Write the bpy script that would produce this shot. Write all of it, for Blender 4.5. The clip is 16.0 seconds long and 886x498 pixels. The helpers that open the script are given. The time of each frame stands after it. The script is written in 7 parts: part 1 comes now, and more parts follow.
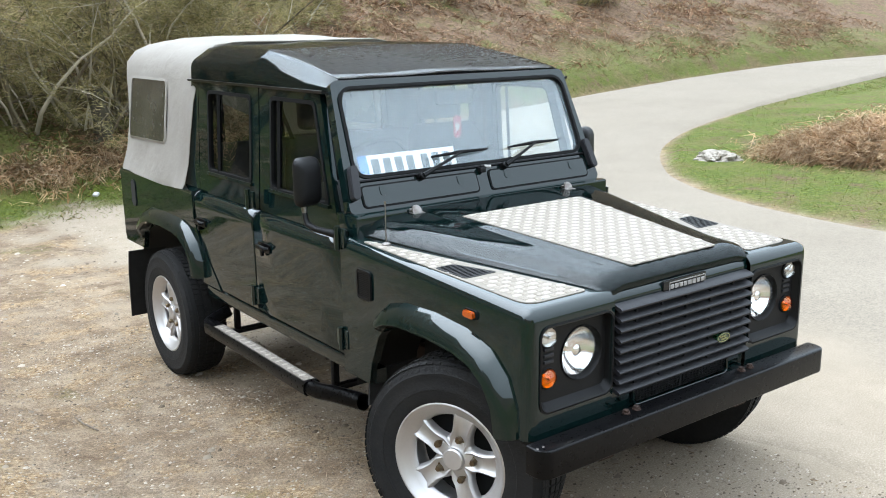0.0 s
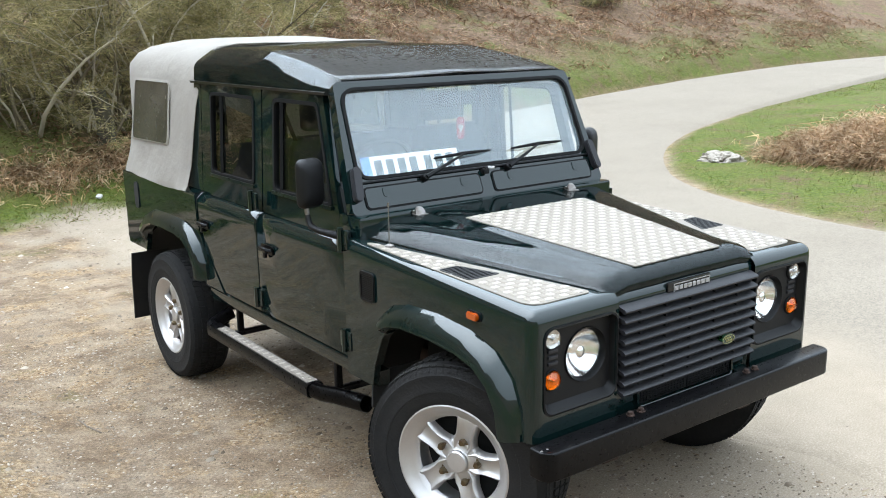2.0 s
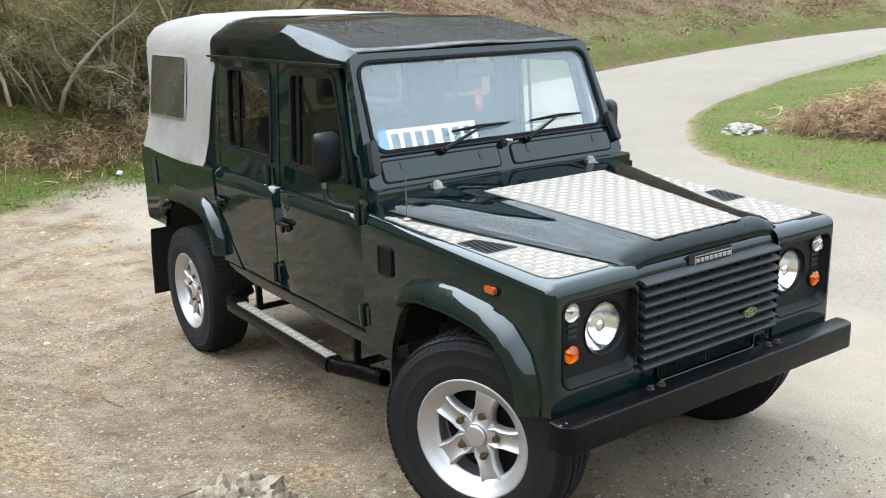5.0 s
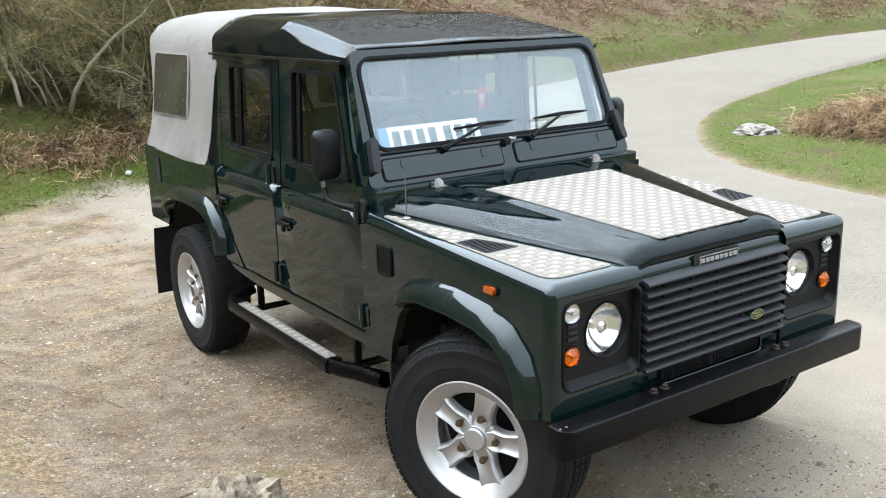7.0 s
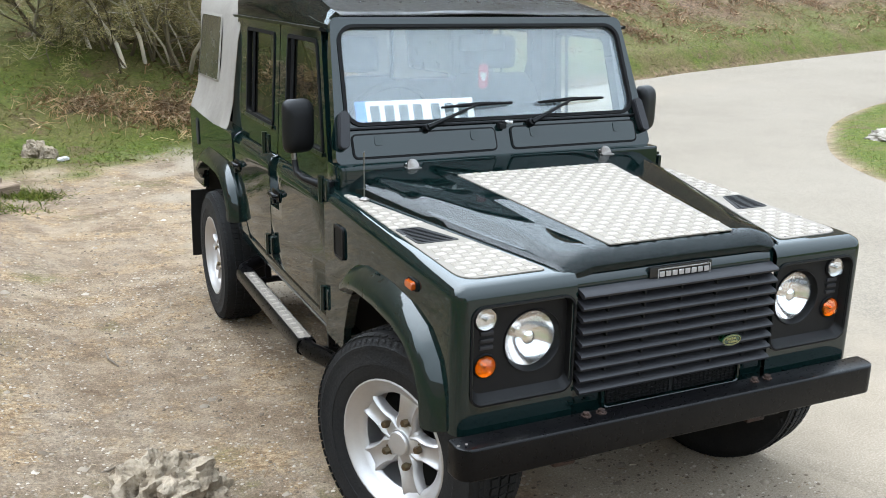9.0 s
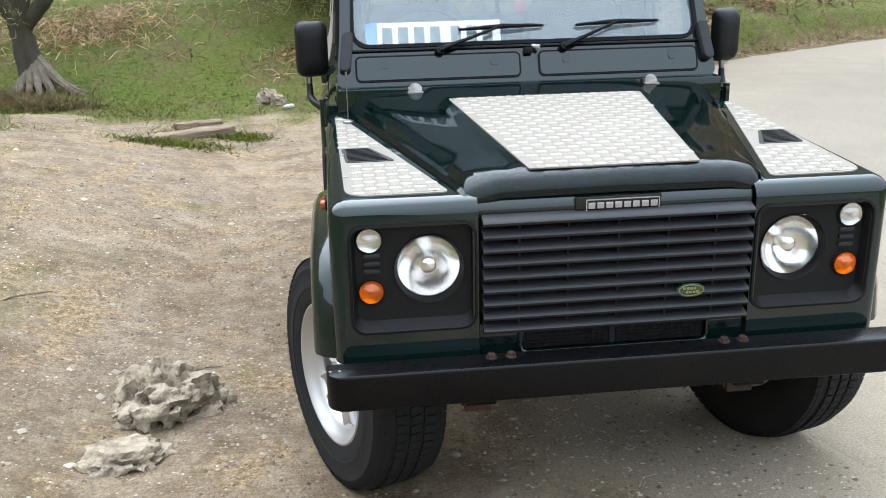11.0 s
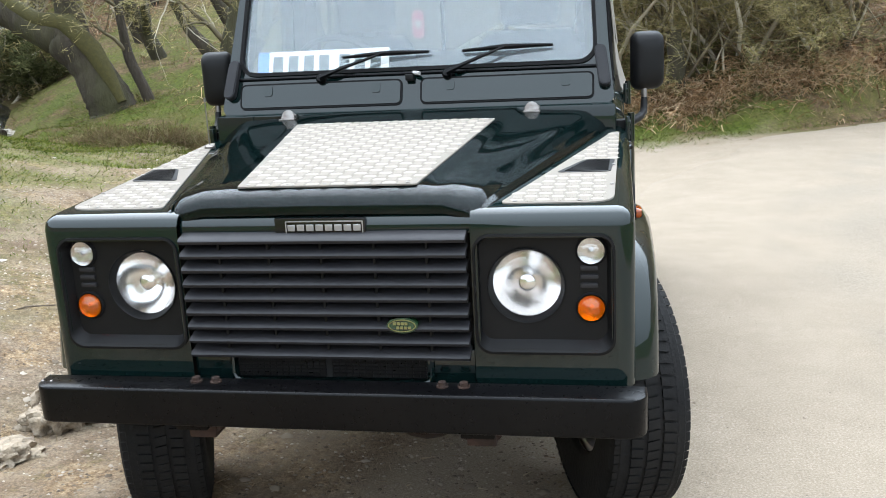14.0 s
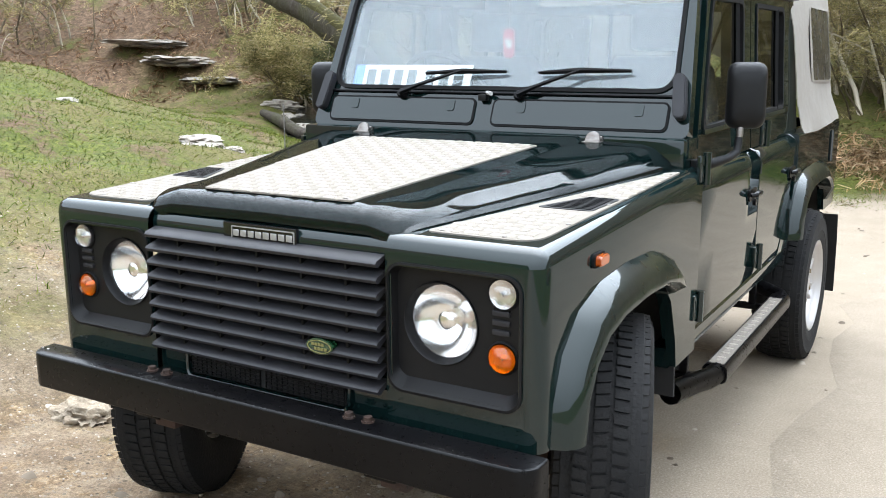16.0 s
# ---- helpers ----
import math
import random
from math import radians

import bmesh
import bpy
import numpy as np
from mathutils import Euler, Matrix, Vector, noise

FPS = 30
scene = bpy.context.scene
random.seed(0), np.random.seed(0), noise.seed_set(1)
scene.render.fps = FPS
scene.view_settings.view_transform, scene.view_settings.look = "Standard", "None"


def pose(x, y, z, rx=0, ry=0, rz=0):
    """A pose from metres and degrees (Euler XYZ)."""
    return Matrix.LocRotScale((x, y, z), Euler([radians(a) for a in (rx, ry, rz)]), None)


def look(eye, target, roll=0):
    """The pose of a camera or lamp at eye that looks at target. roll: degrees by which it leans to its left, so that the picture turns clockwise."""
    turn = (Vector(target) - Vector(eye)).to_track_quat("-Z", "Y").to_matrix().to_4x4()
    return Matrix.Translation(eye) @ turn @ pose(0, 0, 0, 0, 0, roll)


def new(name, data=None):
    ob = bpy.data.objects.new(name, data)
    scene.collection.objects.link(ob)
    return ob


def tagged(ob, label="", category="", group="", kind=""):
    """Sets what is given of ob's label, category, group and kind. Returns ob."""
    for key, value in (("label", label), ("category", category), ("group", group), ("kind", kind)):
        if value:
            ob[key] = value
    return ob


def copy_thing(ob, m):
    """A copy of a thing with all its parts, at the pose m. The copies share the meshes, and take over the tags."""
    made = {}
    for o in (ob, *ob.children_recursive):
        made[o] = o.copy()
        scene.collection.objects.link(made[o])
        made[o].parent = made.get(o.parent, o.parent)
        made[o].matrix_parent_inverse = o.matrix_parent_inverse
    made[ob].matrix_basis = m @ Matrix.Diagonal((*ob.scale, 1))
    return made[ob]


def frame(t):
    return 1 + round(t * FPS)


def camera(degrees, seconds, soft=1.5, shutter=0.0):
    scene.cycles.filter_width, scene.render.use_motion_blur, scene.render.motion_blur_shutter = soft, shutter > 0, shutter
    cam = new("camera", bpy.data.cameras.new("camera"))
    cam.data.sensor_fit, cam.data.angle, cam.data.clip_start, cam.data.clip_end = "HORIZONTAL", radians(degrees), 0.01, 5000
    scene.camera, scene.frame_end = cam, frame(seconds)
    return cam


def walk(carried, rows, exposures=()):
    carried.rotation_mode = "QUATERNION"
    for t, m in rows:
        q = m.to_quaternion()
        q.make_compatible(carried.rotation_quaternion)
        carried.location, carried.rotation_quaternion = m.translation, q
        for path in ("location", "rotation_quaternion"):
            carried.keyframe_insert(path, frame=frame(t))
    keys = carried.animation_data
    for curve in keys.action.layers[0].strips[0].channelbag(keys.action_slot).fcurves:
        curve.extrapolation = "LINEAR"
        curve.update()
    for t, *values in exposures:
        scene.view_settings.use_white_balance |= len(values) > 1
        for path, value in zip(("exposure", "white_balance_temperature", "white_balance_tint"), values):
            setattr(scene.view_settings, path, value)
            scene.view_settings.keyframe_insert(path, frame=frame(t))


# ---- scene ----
cam = camera(51.01, 16.0, 0.95)
# seconds, place in metres, turn in degrees
ROWS = [
    (0.0, -2.700, -2.631, 1.861, 78.21, 2.19, -36.67),
    (0.5, -2.694, -2.628, 1.859, 78.28, 2.38, -36.89),
    (1.0, -2.691, -2.634, 1.859, 78.46, 2.84, -36.64),
    (1.5, -2.692, -2.632, 1.861, 78.50, 2.60, -36.57),
    (2.0, -2.693, -2.621, 1.858, 78.32, 2.31, -36.49),
    (2.5, -2.699, -2.627, 1.855, 77.94, 2.59, -35.88),
    (3.0, -2.692, -2.623, 1.856, 77.91, 2.64, -35.87),
    (3.5, -2.690, -2.620, 1.852, 77.57, 2.25, -35.83),
    (4.0, -2.670, -2.611, 1.849, 76.79, 2.25, -36.20),
    (4.5, -2.670, -2.609, 1.849, 76.63, 2.72, -35.90),
    (5.0, -2.671, -2.604, 1.846, 76.84, 2.83, -35.34),
    (7.3, -2.555, -2.566, 1.820, 76.88, 3.02, -34.40),
    (7.5, -2.477, -2.539, 1.824, 76.29, 3.27, -34.11),
    (8.0, -2.288, -2.594, 1.795, 76.37, 2.61, -28.44),
    (8.2, -2.218, -2.637, 1.797, 76.10, 1.95, -28.70),
    (10.3, -1.135, -2.735, 1.662, 76.30, 0.95, -13.45),
    (10.5, -1.027, -2.765, 1.645, 76.43, 2.31, -11.86),
    (11.0, -0.743, -2.840, 1.583, 74.09, 1.50, -6.69),
    (11.5, -0.496, -2.822, 1.544, 76.26, 2.28, -7.63),
    (12.0, -0.250, -2.786, 1.513, 76.70, 2.13, -5.15),
    (12.5, -0.000, -2.833, 1.491, 76.40, 1.51, -1.67),
    (13.0, 0.215, -2.760, 1.452, 77.71, 0.32, 0.58),
    (13.5, 0.465, -2.688, 1.442, 78.50, 1.06, 5.70),
    (14.0, 0.740, -2.678, 1.421, 77.98, 2.59, 10.27),
    (14.5, 0.924, -2.593, 1.391, 78.38, 2.04, 12.95),
    (15.0, 1.145, -2.458, 1.385, 77.76, 0.28, 18.27),
    (15.5, 1.421, -2.358, 1.385, 77.13, 0.10, 25.90),
    (16.0, 1.561, -2.200, 1.377, 79.92, -0.82, 30.65),
]
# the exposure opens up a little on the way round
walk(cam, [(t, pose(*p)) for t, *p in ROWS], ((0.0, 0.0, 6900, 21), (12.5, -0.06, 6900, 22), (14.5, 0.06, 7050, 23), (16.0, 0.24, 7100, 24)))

# ---------------------------------------------------------------- light and sky
world = bpy.data.worlds.new("overcast_sky")
scene.world = world
world.use_nodes = True
wn = world.node_tree.nodes
sky = wn.new("ShaderNodeTexSky")
sky.sky_type, sky.sun_disc = "NISHITA", False
sky.sun_elevation, sky.sun_rotation = radians(62), radians(320)
sky.air_density, sky.dust_density, sky.ozone_density = 1.0, 4.0, 1.0
cloud = wn.new("ShaderNodeMix")
cloud.data_type = "RGBA"
cloud.inputs[0].default_value = 0.85
# thin cloud, brighter overhead than at the horizon and brightest where it is thinnest
BRIGHT_WAY = Vector((-3, 10, 9)).normalized()
wtc, wsep, wmap, wdot, wglow, wmul, wcol = (wn.new("ShaderNode" + k) for k in ("TexCoord", "SeparateXYZ", "MapRange", "VectorMath", "MapRange", "Math", "VectorMath"))
wmap.inputs[3].default_value, wmap.inputs[4].default_value = 0.5, 1.3
wdot.operation, wdot.inputs[1].default_value = "DOT_PRODUCT", BRIGHT_WAY
wglow.interpolation_type = "SMOOTHSTEP"
wglow.inputs[1].default_value, wglow.inputs[3].default_value, wglow.inputs[4].default_value = 0.35, 1.42, 3.6
wmul.operation, wcol.operation = "MULTIPLY", "SCALE"
wcol.inputs[0].default_value = (16.1, 21.4, 24.6)
wl = world.node_tree.links.new
wl(wtc.outputs["Generated"], wsep.inputs[0])
wl(wtc.outputs["Generated"], wdot.inputs[0])
wl(wsep.outputs["Z"], wmap.inputs[0])
wl(wdot.outputs["Value"], wglow.inputs[0])
wl(wmap.outputs[0], wmul.inputs[0])
wl(wglow.outputs[0], wmul.inputs[1])
wl(wmul.outputs[0], wcol.inputs["Scale"])
wl(wcol.outputs[0], cloud.inputs[7])
wl(sky.outputs[0], cloud.inputs[6])
wl(cloud.outputs[2], wn["Background"].inputs[0])
wn["Background"].inputs[1].default_value = 0.129

sun = new("sun", bpy.data.lights.new("sun", "SUN"))
sun.data.energy, sun.data.angle, sun.data.color = 0.7, radians(70), (1.0, 0.95, 0.88)
# the veiled sun stands high
sun.matrix_world = look((-5, 6, 15), (0, 0, 0))
scene.view_settings.exposure = 0.0


# ---------------------------------------------------------------- node materials
def dim(c):
    """Colours below are as seen on a grey day; this brings them to reflectance under the bright cloud."""
    return (0.456 * c[0], 0.436 * c[1], 0.434 * c[2])


def material(name, colour, rough=0.6, metal=0.0, second=None, scale=8.0, amount=0.5, bump=0.0, bump_scale=60.0,
             third=None, third_scale=2.0, coat=0.0, spec=0.5, island=0.0, random_object=0.0, stretch=(1, 1, 1)):
    """A procedural surface: two or three tones mixed by noise at two scales, rough variation and fine relief."""
    m = bpy.data.materials.new(name)
    m.use_nodes = True
    nt = m.node_tree
    bs = nt.nodes["Principled BSDF"]
    colour, second, third = (c and dim(c) for c in (colour, second, third))
    bs.inputs["Roughness"].default_value, bs.inputs["Metallic"].default_value = rough, metal
    bs.inputs["Coat IOR"].default_value = 1.56
    bs.inputs["Coat Weight"].default_value, bs.inputs["Coat Roughness"].default_value = coat, 0.035
    bs.inputs["Specular IOR Level"].default_value = spec
    link = nt.links.new
    tc = nt.nodes.new("ShaderNodeTexCoord")
    mp = nt.nodes.new("ShaderNodeMapping")
    mp.inputs["Scale"].default_value = stretch
    link(tc.outputs["Object"], mp.inputs[0])
    value = nt.nodes.new("ShaderNodeRGB")
    value.outputs[0].default_value = (*colour, 1)
    out = value.outputs[0]

    def blend(a, tone, sc, amt, detail):
        n = nt.nodes.new("ShaderNodeTexNoise")
        n.inputs["Scale"].default_value, n.inputs["Detail"].default_value, n.inputs["Roughness"].default_value = sc, detail, 0.62
        link(mp.outputs[0], n.inputs["Vector"])
        r = nt.nodes.new("ShaderNodeMapRange")
        r.inputs[1].default_value, r.inputs[2].default_value = 0.42, 0.62
        r.inputs[4].default_value = amt
        link(n.outputs[0], r.inputs[0])
        mx = nt.nodes.new("ShaderNodeMix")
        mx.data_type = "RGBA"
        link(r.outputs[0], mx.inputs[0])
        link(a, mx.inputs[6])
        mx.inputs[7].default_value = (*tone, 1)
        return mx.outputs[2]

    if second:
        out = blend(out, second, scale, amount, 6)
    if third:
        out = blend(out, third, third_scale, amount, 4)
    if island or random_object:
        src = nt.nodes.new("ShaderNodeNewGeometry" if island else "ShaderNodeObjectInfo")
        r = nt.nodes.new("ShaderNodeMapRange")
        k = island or random_object
        r.inputs[3].default_value, r.inputs[4].default_value = 1 - k, 1 + k
        link(src.outputs["Random Per Island" if island else "Random"], r.inputs[0])
        hsv = nt.nodes.new("ShaderNodeHueSaturation")
        link(r.outputs[0], hsv.inputs["Value"])
        link(out, hsv.inputs["Color"])
        out = hsv.outputs[0]
    link(out, bs.inputs["Base Color"])
    if bump:
        n = nt.nodes.new("ShaderNodeTexNoise")
        n.inputs["Scale"].default_value, n.inputs["Detail"].default_value = bump_scale, 5
        link(mp.outputs[0], n.inputs["Vector"])
        b = nt.nodes.new("ShaderNodeBump")
        b.inputs["Strength"].default_value, b.inputs["Distance"].default_value = bump, 1.0 / bump_scale
        link(n.outputs[0], b.inputs["Height"])
        link(b.outputs[0], bs.inputs["Normal"])
        rr = nt.nodes.new("ShaderNodeMapRange")
        rr.inputs[3].default_value, rr.inputs[4].default_value = max(rough - 0.1, 0.02), min(rough + 0.1, 1)
        link(n.outputs[0], rr.inputs[0])
        link(rr.outputs[0], bs.inputs["Roughness"])
    return m


def clear_glass(name, tint, gloss=0.05, dust=0.0):
    """Thin glass: a see-through sheet with the gloss of a pane, seen from either side. dust: share of a pale blue
    layer, thin dust with sky haze painted in.
    """
    m = bpy.data.materials.new(name)
    m.use_nodes = True
    nt = m.node_tree
    nt.nodes.remove(nt.nodes["Principled BSDF"])
    tr, gl, mix, lw, pw, mr = (nt.nodes.new("ShaderNode" + k) for k in ("BsdfTransparent", "BsdfGlossy", "MixShader", "LayerWeight", "Math", "MapRange"))
    tr.inputs[0].default_value = (*tint, 1)
    gl.inputs["Roughness"].default_value = 0.0
    lw.inputs[0].default_value = 0.5
    pw.operation, pw.inputs[1].default_value = "POWER", 5.0
    mr.inputs[3].default_value = gloss
    nt.links.new(lw.outputs["Facing"], pw.inputs[0])
    nt.links.new(pw.outputs[0], mr.inputs[0])
    nt.links.new(mr.outputs[0], mix.inputs[0])
    nt.links.new(tr.outputs[0], mix.inputs[1])
    nt.links.new(gl.outputs[0], mix.inputs[2])
    out = mix.outputs[0]
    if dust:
        # a thin even layer of road dust, tinted pale blue to paint in sky haze
        df, haze_film = nt.nodes.new("ShaderNodeBsdfDiffuse"), nt.nodes.new("ShaderNodeMixShader")
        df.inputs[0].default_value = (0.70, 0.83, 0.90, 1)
        haze_film.inputs[0].default_value = dust
        nt.links.new(out, haze_film.inputs[1])
        nt.links.new(df.outputs[0], haze_film.inputs[2])
        out = haze_film.outputs[0]
    nt.links.new(out, nt.nodes["Material Output"].inputs[0])
    return m


PAINT = material("dark_green_paint", (0.0046, 0.0185, 0.0180), 0.3, 0.0, (0.0056, 0.0215, 0.0207), 3.0, 0.5, coat=0.88, spec=0.0, bump=0.003, bump_scale=7)
PAINT_WORN = material("weathered_green_paint", (0.0055, 0.0200, 0.0182), 0.3, 0.25, (0.014, 0.030, 0.028), 14.0, 0.4, coat=0.75, spec=0.05, bump=0.02, bump_scale=25)
BLACK_SATIN = material("black_satin_metal", (0.005, 0.005, 0.006), 0.3, 0.0, (0.010, 0.009, 0.009), 6.0, 0.5, bump=0.03, bump_scale=80, spec=0.15)
BLACK_PLASTIC = material("black_moulded_plastic", (0.009, 0.009, 0.010), 0.5, 0.0, (0.015, 0.0145, 0.015), 9.0, 0.5, bump=0.08, bump_scale=300, spec=0.2)
GREY_PLASTIC = material("faded_black_plastic", (0.035, 0.035, 0.04), 0.45, 0.0, (0.05, 0.05, 0.055), 12.0, 0.5, bump=0.06, bump_scale=260, spec=0.25)
RUBBER = material("tyre_rubber", (0.010, 0.010, 0.0105), 0.8, 0.0, (0.030, 0.027, 0.024), 5.0, 0.5, bump=0.25, bump_scale=90, third=(0.018, 0.017, 0.016), third_scale=18, spec=0.25)
SEAL = material("rubber_seal", (0.01, 0.01, 0.011), 0.75, 0.0, (0.02, 0.02, 0.02), 20.0, 0.4, spec=0.15)
ALLOY = material("silver_alloy", (0.98, 0.975, 0.96), 0.42, 0.75, (0.86, 0.85, 0.83), 9.0, 0.5, bump=0.05, bump_scale=120)
CHROME = material("chrome", (1.8, 1.8, 1.8), 0.09, 1.0)
STEEL = material("zinc_steel", (0.55, 0.53, 0.50), 0.42, 0.9, (0.16, 0.11, 0.08), 30.0, 0.6)
BRASSY = material("worn_wheel_nut", (0.33, 0.27, 0.17), 0.35, 0.9, (0.2, 0.1, 0.05), 25.0, 0.6)
RUST = material("rusty_steel", (0.09, 0.045, 0.03), 0.8, 0.2, (0.04, 0.025, 0.02), 20.0, 0.7, bump=0.3, bump_scale=90)
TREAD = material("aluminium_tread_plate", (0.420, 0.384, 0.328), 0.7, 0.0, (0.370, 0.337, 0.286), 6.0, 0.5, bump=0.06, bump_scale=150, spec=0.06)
# tread bars in two tones by direction, sky glint put into the colour
TREAD_DIM_BARS = material("dim_plate_bars", (0.540, 0.493, 0.418), 0.7, 0.0, (0.480, 0.437, 0.369), 12.0, 0.4, bump=0.05, bump_scale=150, spec=0.06)
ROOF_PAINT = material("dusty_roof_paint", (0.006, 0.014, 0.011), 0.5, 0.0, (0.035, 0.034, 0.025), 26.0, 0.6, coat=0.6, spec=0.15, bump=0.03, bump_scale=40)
TREAD_LIT_BARS = material("lit_plate_bars", (0.720, 0.664, 0.575), 0.7, 0.0, (0.655, 0.602, 0.520), 12.0, 0.4, bump=0.05, bump_scale=150, spec=0.06)
CANVAS = material("off_white_canvas", (0.660, 0.618, 0.548), 0.85, 0.0, (0.565, 0.524, 0.457), 2.2, 0.55, bump=0.17, bump_scale=9, third=(0.700, 0.655, 0.580), third_scale=7)
def see_through(m, share, tone):
    """Let part of the light through a cloth."""
    nt = m.node_tree
    tr, mx = nt.nodes.new("ShaderNodeBsdfTranslucent"), nt.nodes.new("ShaderNodeMixShader")
    tr.inputs[0].default_value = (*tone, 1)
    mx.inputs[0].default_value = share
    nt.links.new(nt.nodes["Principled BSDF"].outputs[0], mx.inputs[1])
    nt.links.new(tr.outputs[0], mx.inputs[2])
    nt.links.new(mx.outputs[0], nt.nodes["Material Output"].inputs[0])


see_through(CANVAS, 0.32, (0.55, 0.52, 0.46))
CANVAS_WINDOW = material("smoked_plastic_window", (0.05, 0.046, 0.04), 0.25, 0.0, (0.13, 0.12, 0.10), 4.0, 0.6, bump=0.05, bump_scale=12)
# near-black for linings, undersides and hollows, with the hollows' shade put into the colour
DARK_VOID = material("dark_lining_and_shade", (0.008, 0.008, 0.008), 0.85, 0.0, (0.018, 0.015, 0.012), 10.0, 0.5)
CLOTH_SEAT = material("grey_seat_cloth", (0.05, 0.06, 0.075), 0.9, 0.0, (0.08, 0.09, 0.105), 40.0, 0.5, bump=0.2, bump_scale=300)
DASH = material("grey_dashboard_vinyl", (0.06, 0.065, 0.07), 0.6, 0.0, (0.05, 0.05, 0.055), 10.0, 0.4, bump=0.08, bump_scale=250)
TRIM_GREY = material("grey_cab_lining", (0.42, 0.43, 0.43), 0.85, 0.0, (0.35, 0.36, 0.36), 6.0, 0.4)
AMBER_SOLID = material("amber_lens", (0.75, 0.125, 0.006), 0.14, 0.0, (0.6, 0.085, 0.004), 30.0, 0.4, coat=0.6)
REFLECTOR = material("lamp_reflector", (1.95, 1.95, 1.92), 0.15, 1.0, (1.75, 1.75, 1.7), 22.0, 0.4)
LAMP_DISH = material("lamp_dish", (1.6, 1.6, 1.58), 0.2, 0.9, (1.2, 1.2, 1.2), 60.0, 0.4)
PLATE_WHITE = material("white_plate", (1.8, 1.8, 1.76), 0.4, 0.0, (1.65, 1.65, 1.6), 5.0, 0.4)
PLATE_BLUE = material("blue_plate_band", (0.05, 0.42, 1.2), 0.4, 0.0, (0.06, 0.46, 1.25), 9.0, 0.3)
PLATE_INK = material("dark_plate_marks", (0.08, 0.1, 0.09), 0.5, 0.0, (0.11, 0.13, 0.12), 20.0, 0.4)
BADGE_GREEN = material("green_badge", (0.01, 0.075, 0.03), 0.25, 0.0, (0.012, 0.09, 0.035), 30.0, 0.4, coat=0.6)
GOLD = material("gold_badge_line", (0.5, 0.47, 0.2), 0.3, 0.5, (0.42, 0.38, 0.16), 40.0, 0.4)
BADGE_BLACK = material("black_badge", (0.006, 0.006, 0.007), 0.25, 0.0, (0.01, 0.01, 0.01), 20.0, 0.4)
SILVER_MARK = material("silver_badge_mark", (0.72, 0.72, 0.72), 0.25, 0.5, (0.6, 0.6, 0.6), 30.0, 0.4)
RED_TAG = material("red_paper_tag", (0.62, 0.02, 0.02), 0.6, 0.0, (0.5, 0.015, 0.015), 20.0, 0.4)
WHITE_TAG = material("white_paper", (0.8, 0.8, 0.78), 0.6, 0.0, (0.7, 0.7, 0.68), 20.0, 0.4)
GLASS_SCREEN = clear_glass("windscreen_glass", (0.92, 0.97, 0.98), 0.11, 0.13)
GLASS_SIDE = clear_glass("side_window_glass", (0.80, 0.84, 0.82), 0.05)
# right-hand panes: a deeper tint that dims the view through the cab
GLASS_DARK = clear_glass("deep_tint_window_glass", (0.42, 0.45, 0.43), 0.05)
GLASS_LENS = clear_glass("lens_glass", (0.95, 0.96, 0.96), 0.06, 0.03)
AMBER = clear_glass("amber_lens_glass", (1.0, 0.40, 0.03), 0.06)
CLEAR_LENS = clear_glass("clear_lens_glass", (0.93, 0.94, 0.94), 0.10)


# ---------------------------------------------------------------- mesh helpers
def finish(name, bm, mat, smooth=38):
    me = bpy.data.meshes.new(name)
    bmesh.ops.recalc_face_normals(bm, faces=bm.faces)
    bm.to_mesh(me)
    bm.free()
    for k in mat if isinstance(mat, (list, tuple)) else [mat]:
        me.materials.append(k)
    if smooth:
        me.shade_smooth()
        me.set_sharp_from_angle(angle=radians(smooth))
    return me


def part(name, bm, mat, parent=None, label="", smooth=38):
    """Links a bmesh as one mesh object under a thing or under a part."""
    ob = new(name, finish(name, bm, mat, smooth))
    ob.parent = parent
    if label:
        tagged(ob, label)
    return ob


def thing(name, label, category, at=None, group="", kind=""):
    ob = new(name)
    ob.empty_display_size = 0.2
    if at:
        ob.matrix_world = pose(*at)
    return tagged(ob, label, category, group, kind)


def box(bm, x0, x1, y0, y1, z0, z1, bevel=0.0, seg=2):
    vs = [bm.verts.new((x, y, z)) for x in (x0, x1) for y in (y0, y1) for z in (z0, z1)]
    fs = [bm.faces.new([vs[i] for i in q]) for q in ((0, 1, 3, 2), (4, 6, 7, 5), (0, 4, 5, 1), (2, 3, 7, 6), (0, 2, 6, 4), (1, 5, 7, 3))]
    if bevel:
        es = {e for f in fs for e in f.edges}
        bmesh.ops.bevel(bm, geom=list(es), offset=bevel, segments=seg, profile=0.6, affect="EDGES")
    return vs


def loft(bm, rings, closed=True, caps=True):
    """Skin a row of rings that all have the same number of points."""
    vs = [[bm.verts.new(p) for p in ring] for ring in rings]
    n = len(vs[0])
    for a, b in zip(vs, vs[1:]):
        for i in range(n if closed else n - 1):
            j = (i + 1) % n
            bm.faces.new((a[i], a[j], b[j], b[i]))
    if caps and closed:
        bm.faces.new(vs[0])
        bm.faces.new(vs[-1])
    return vs


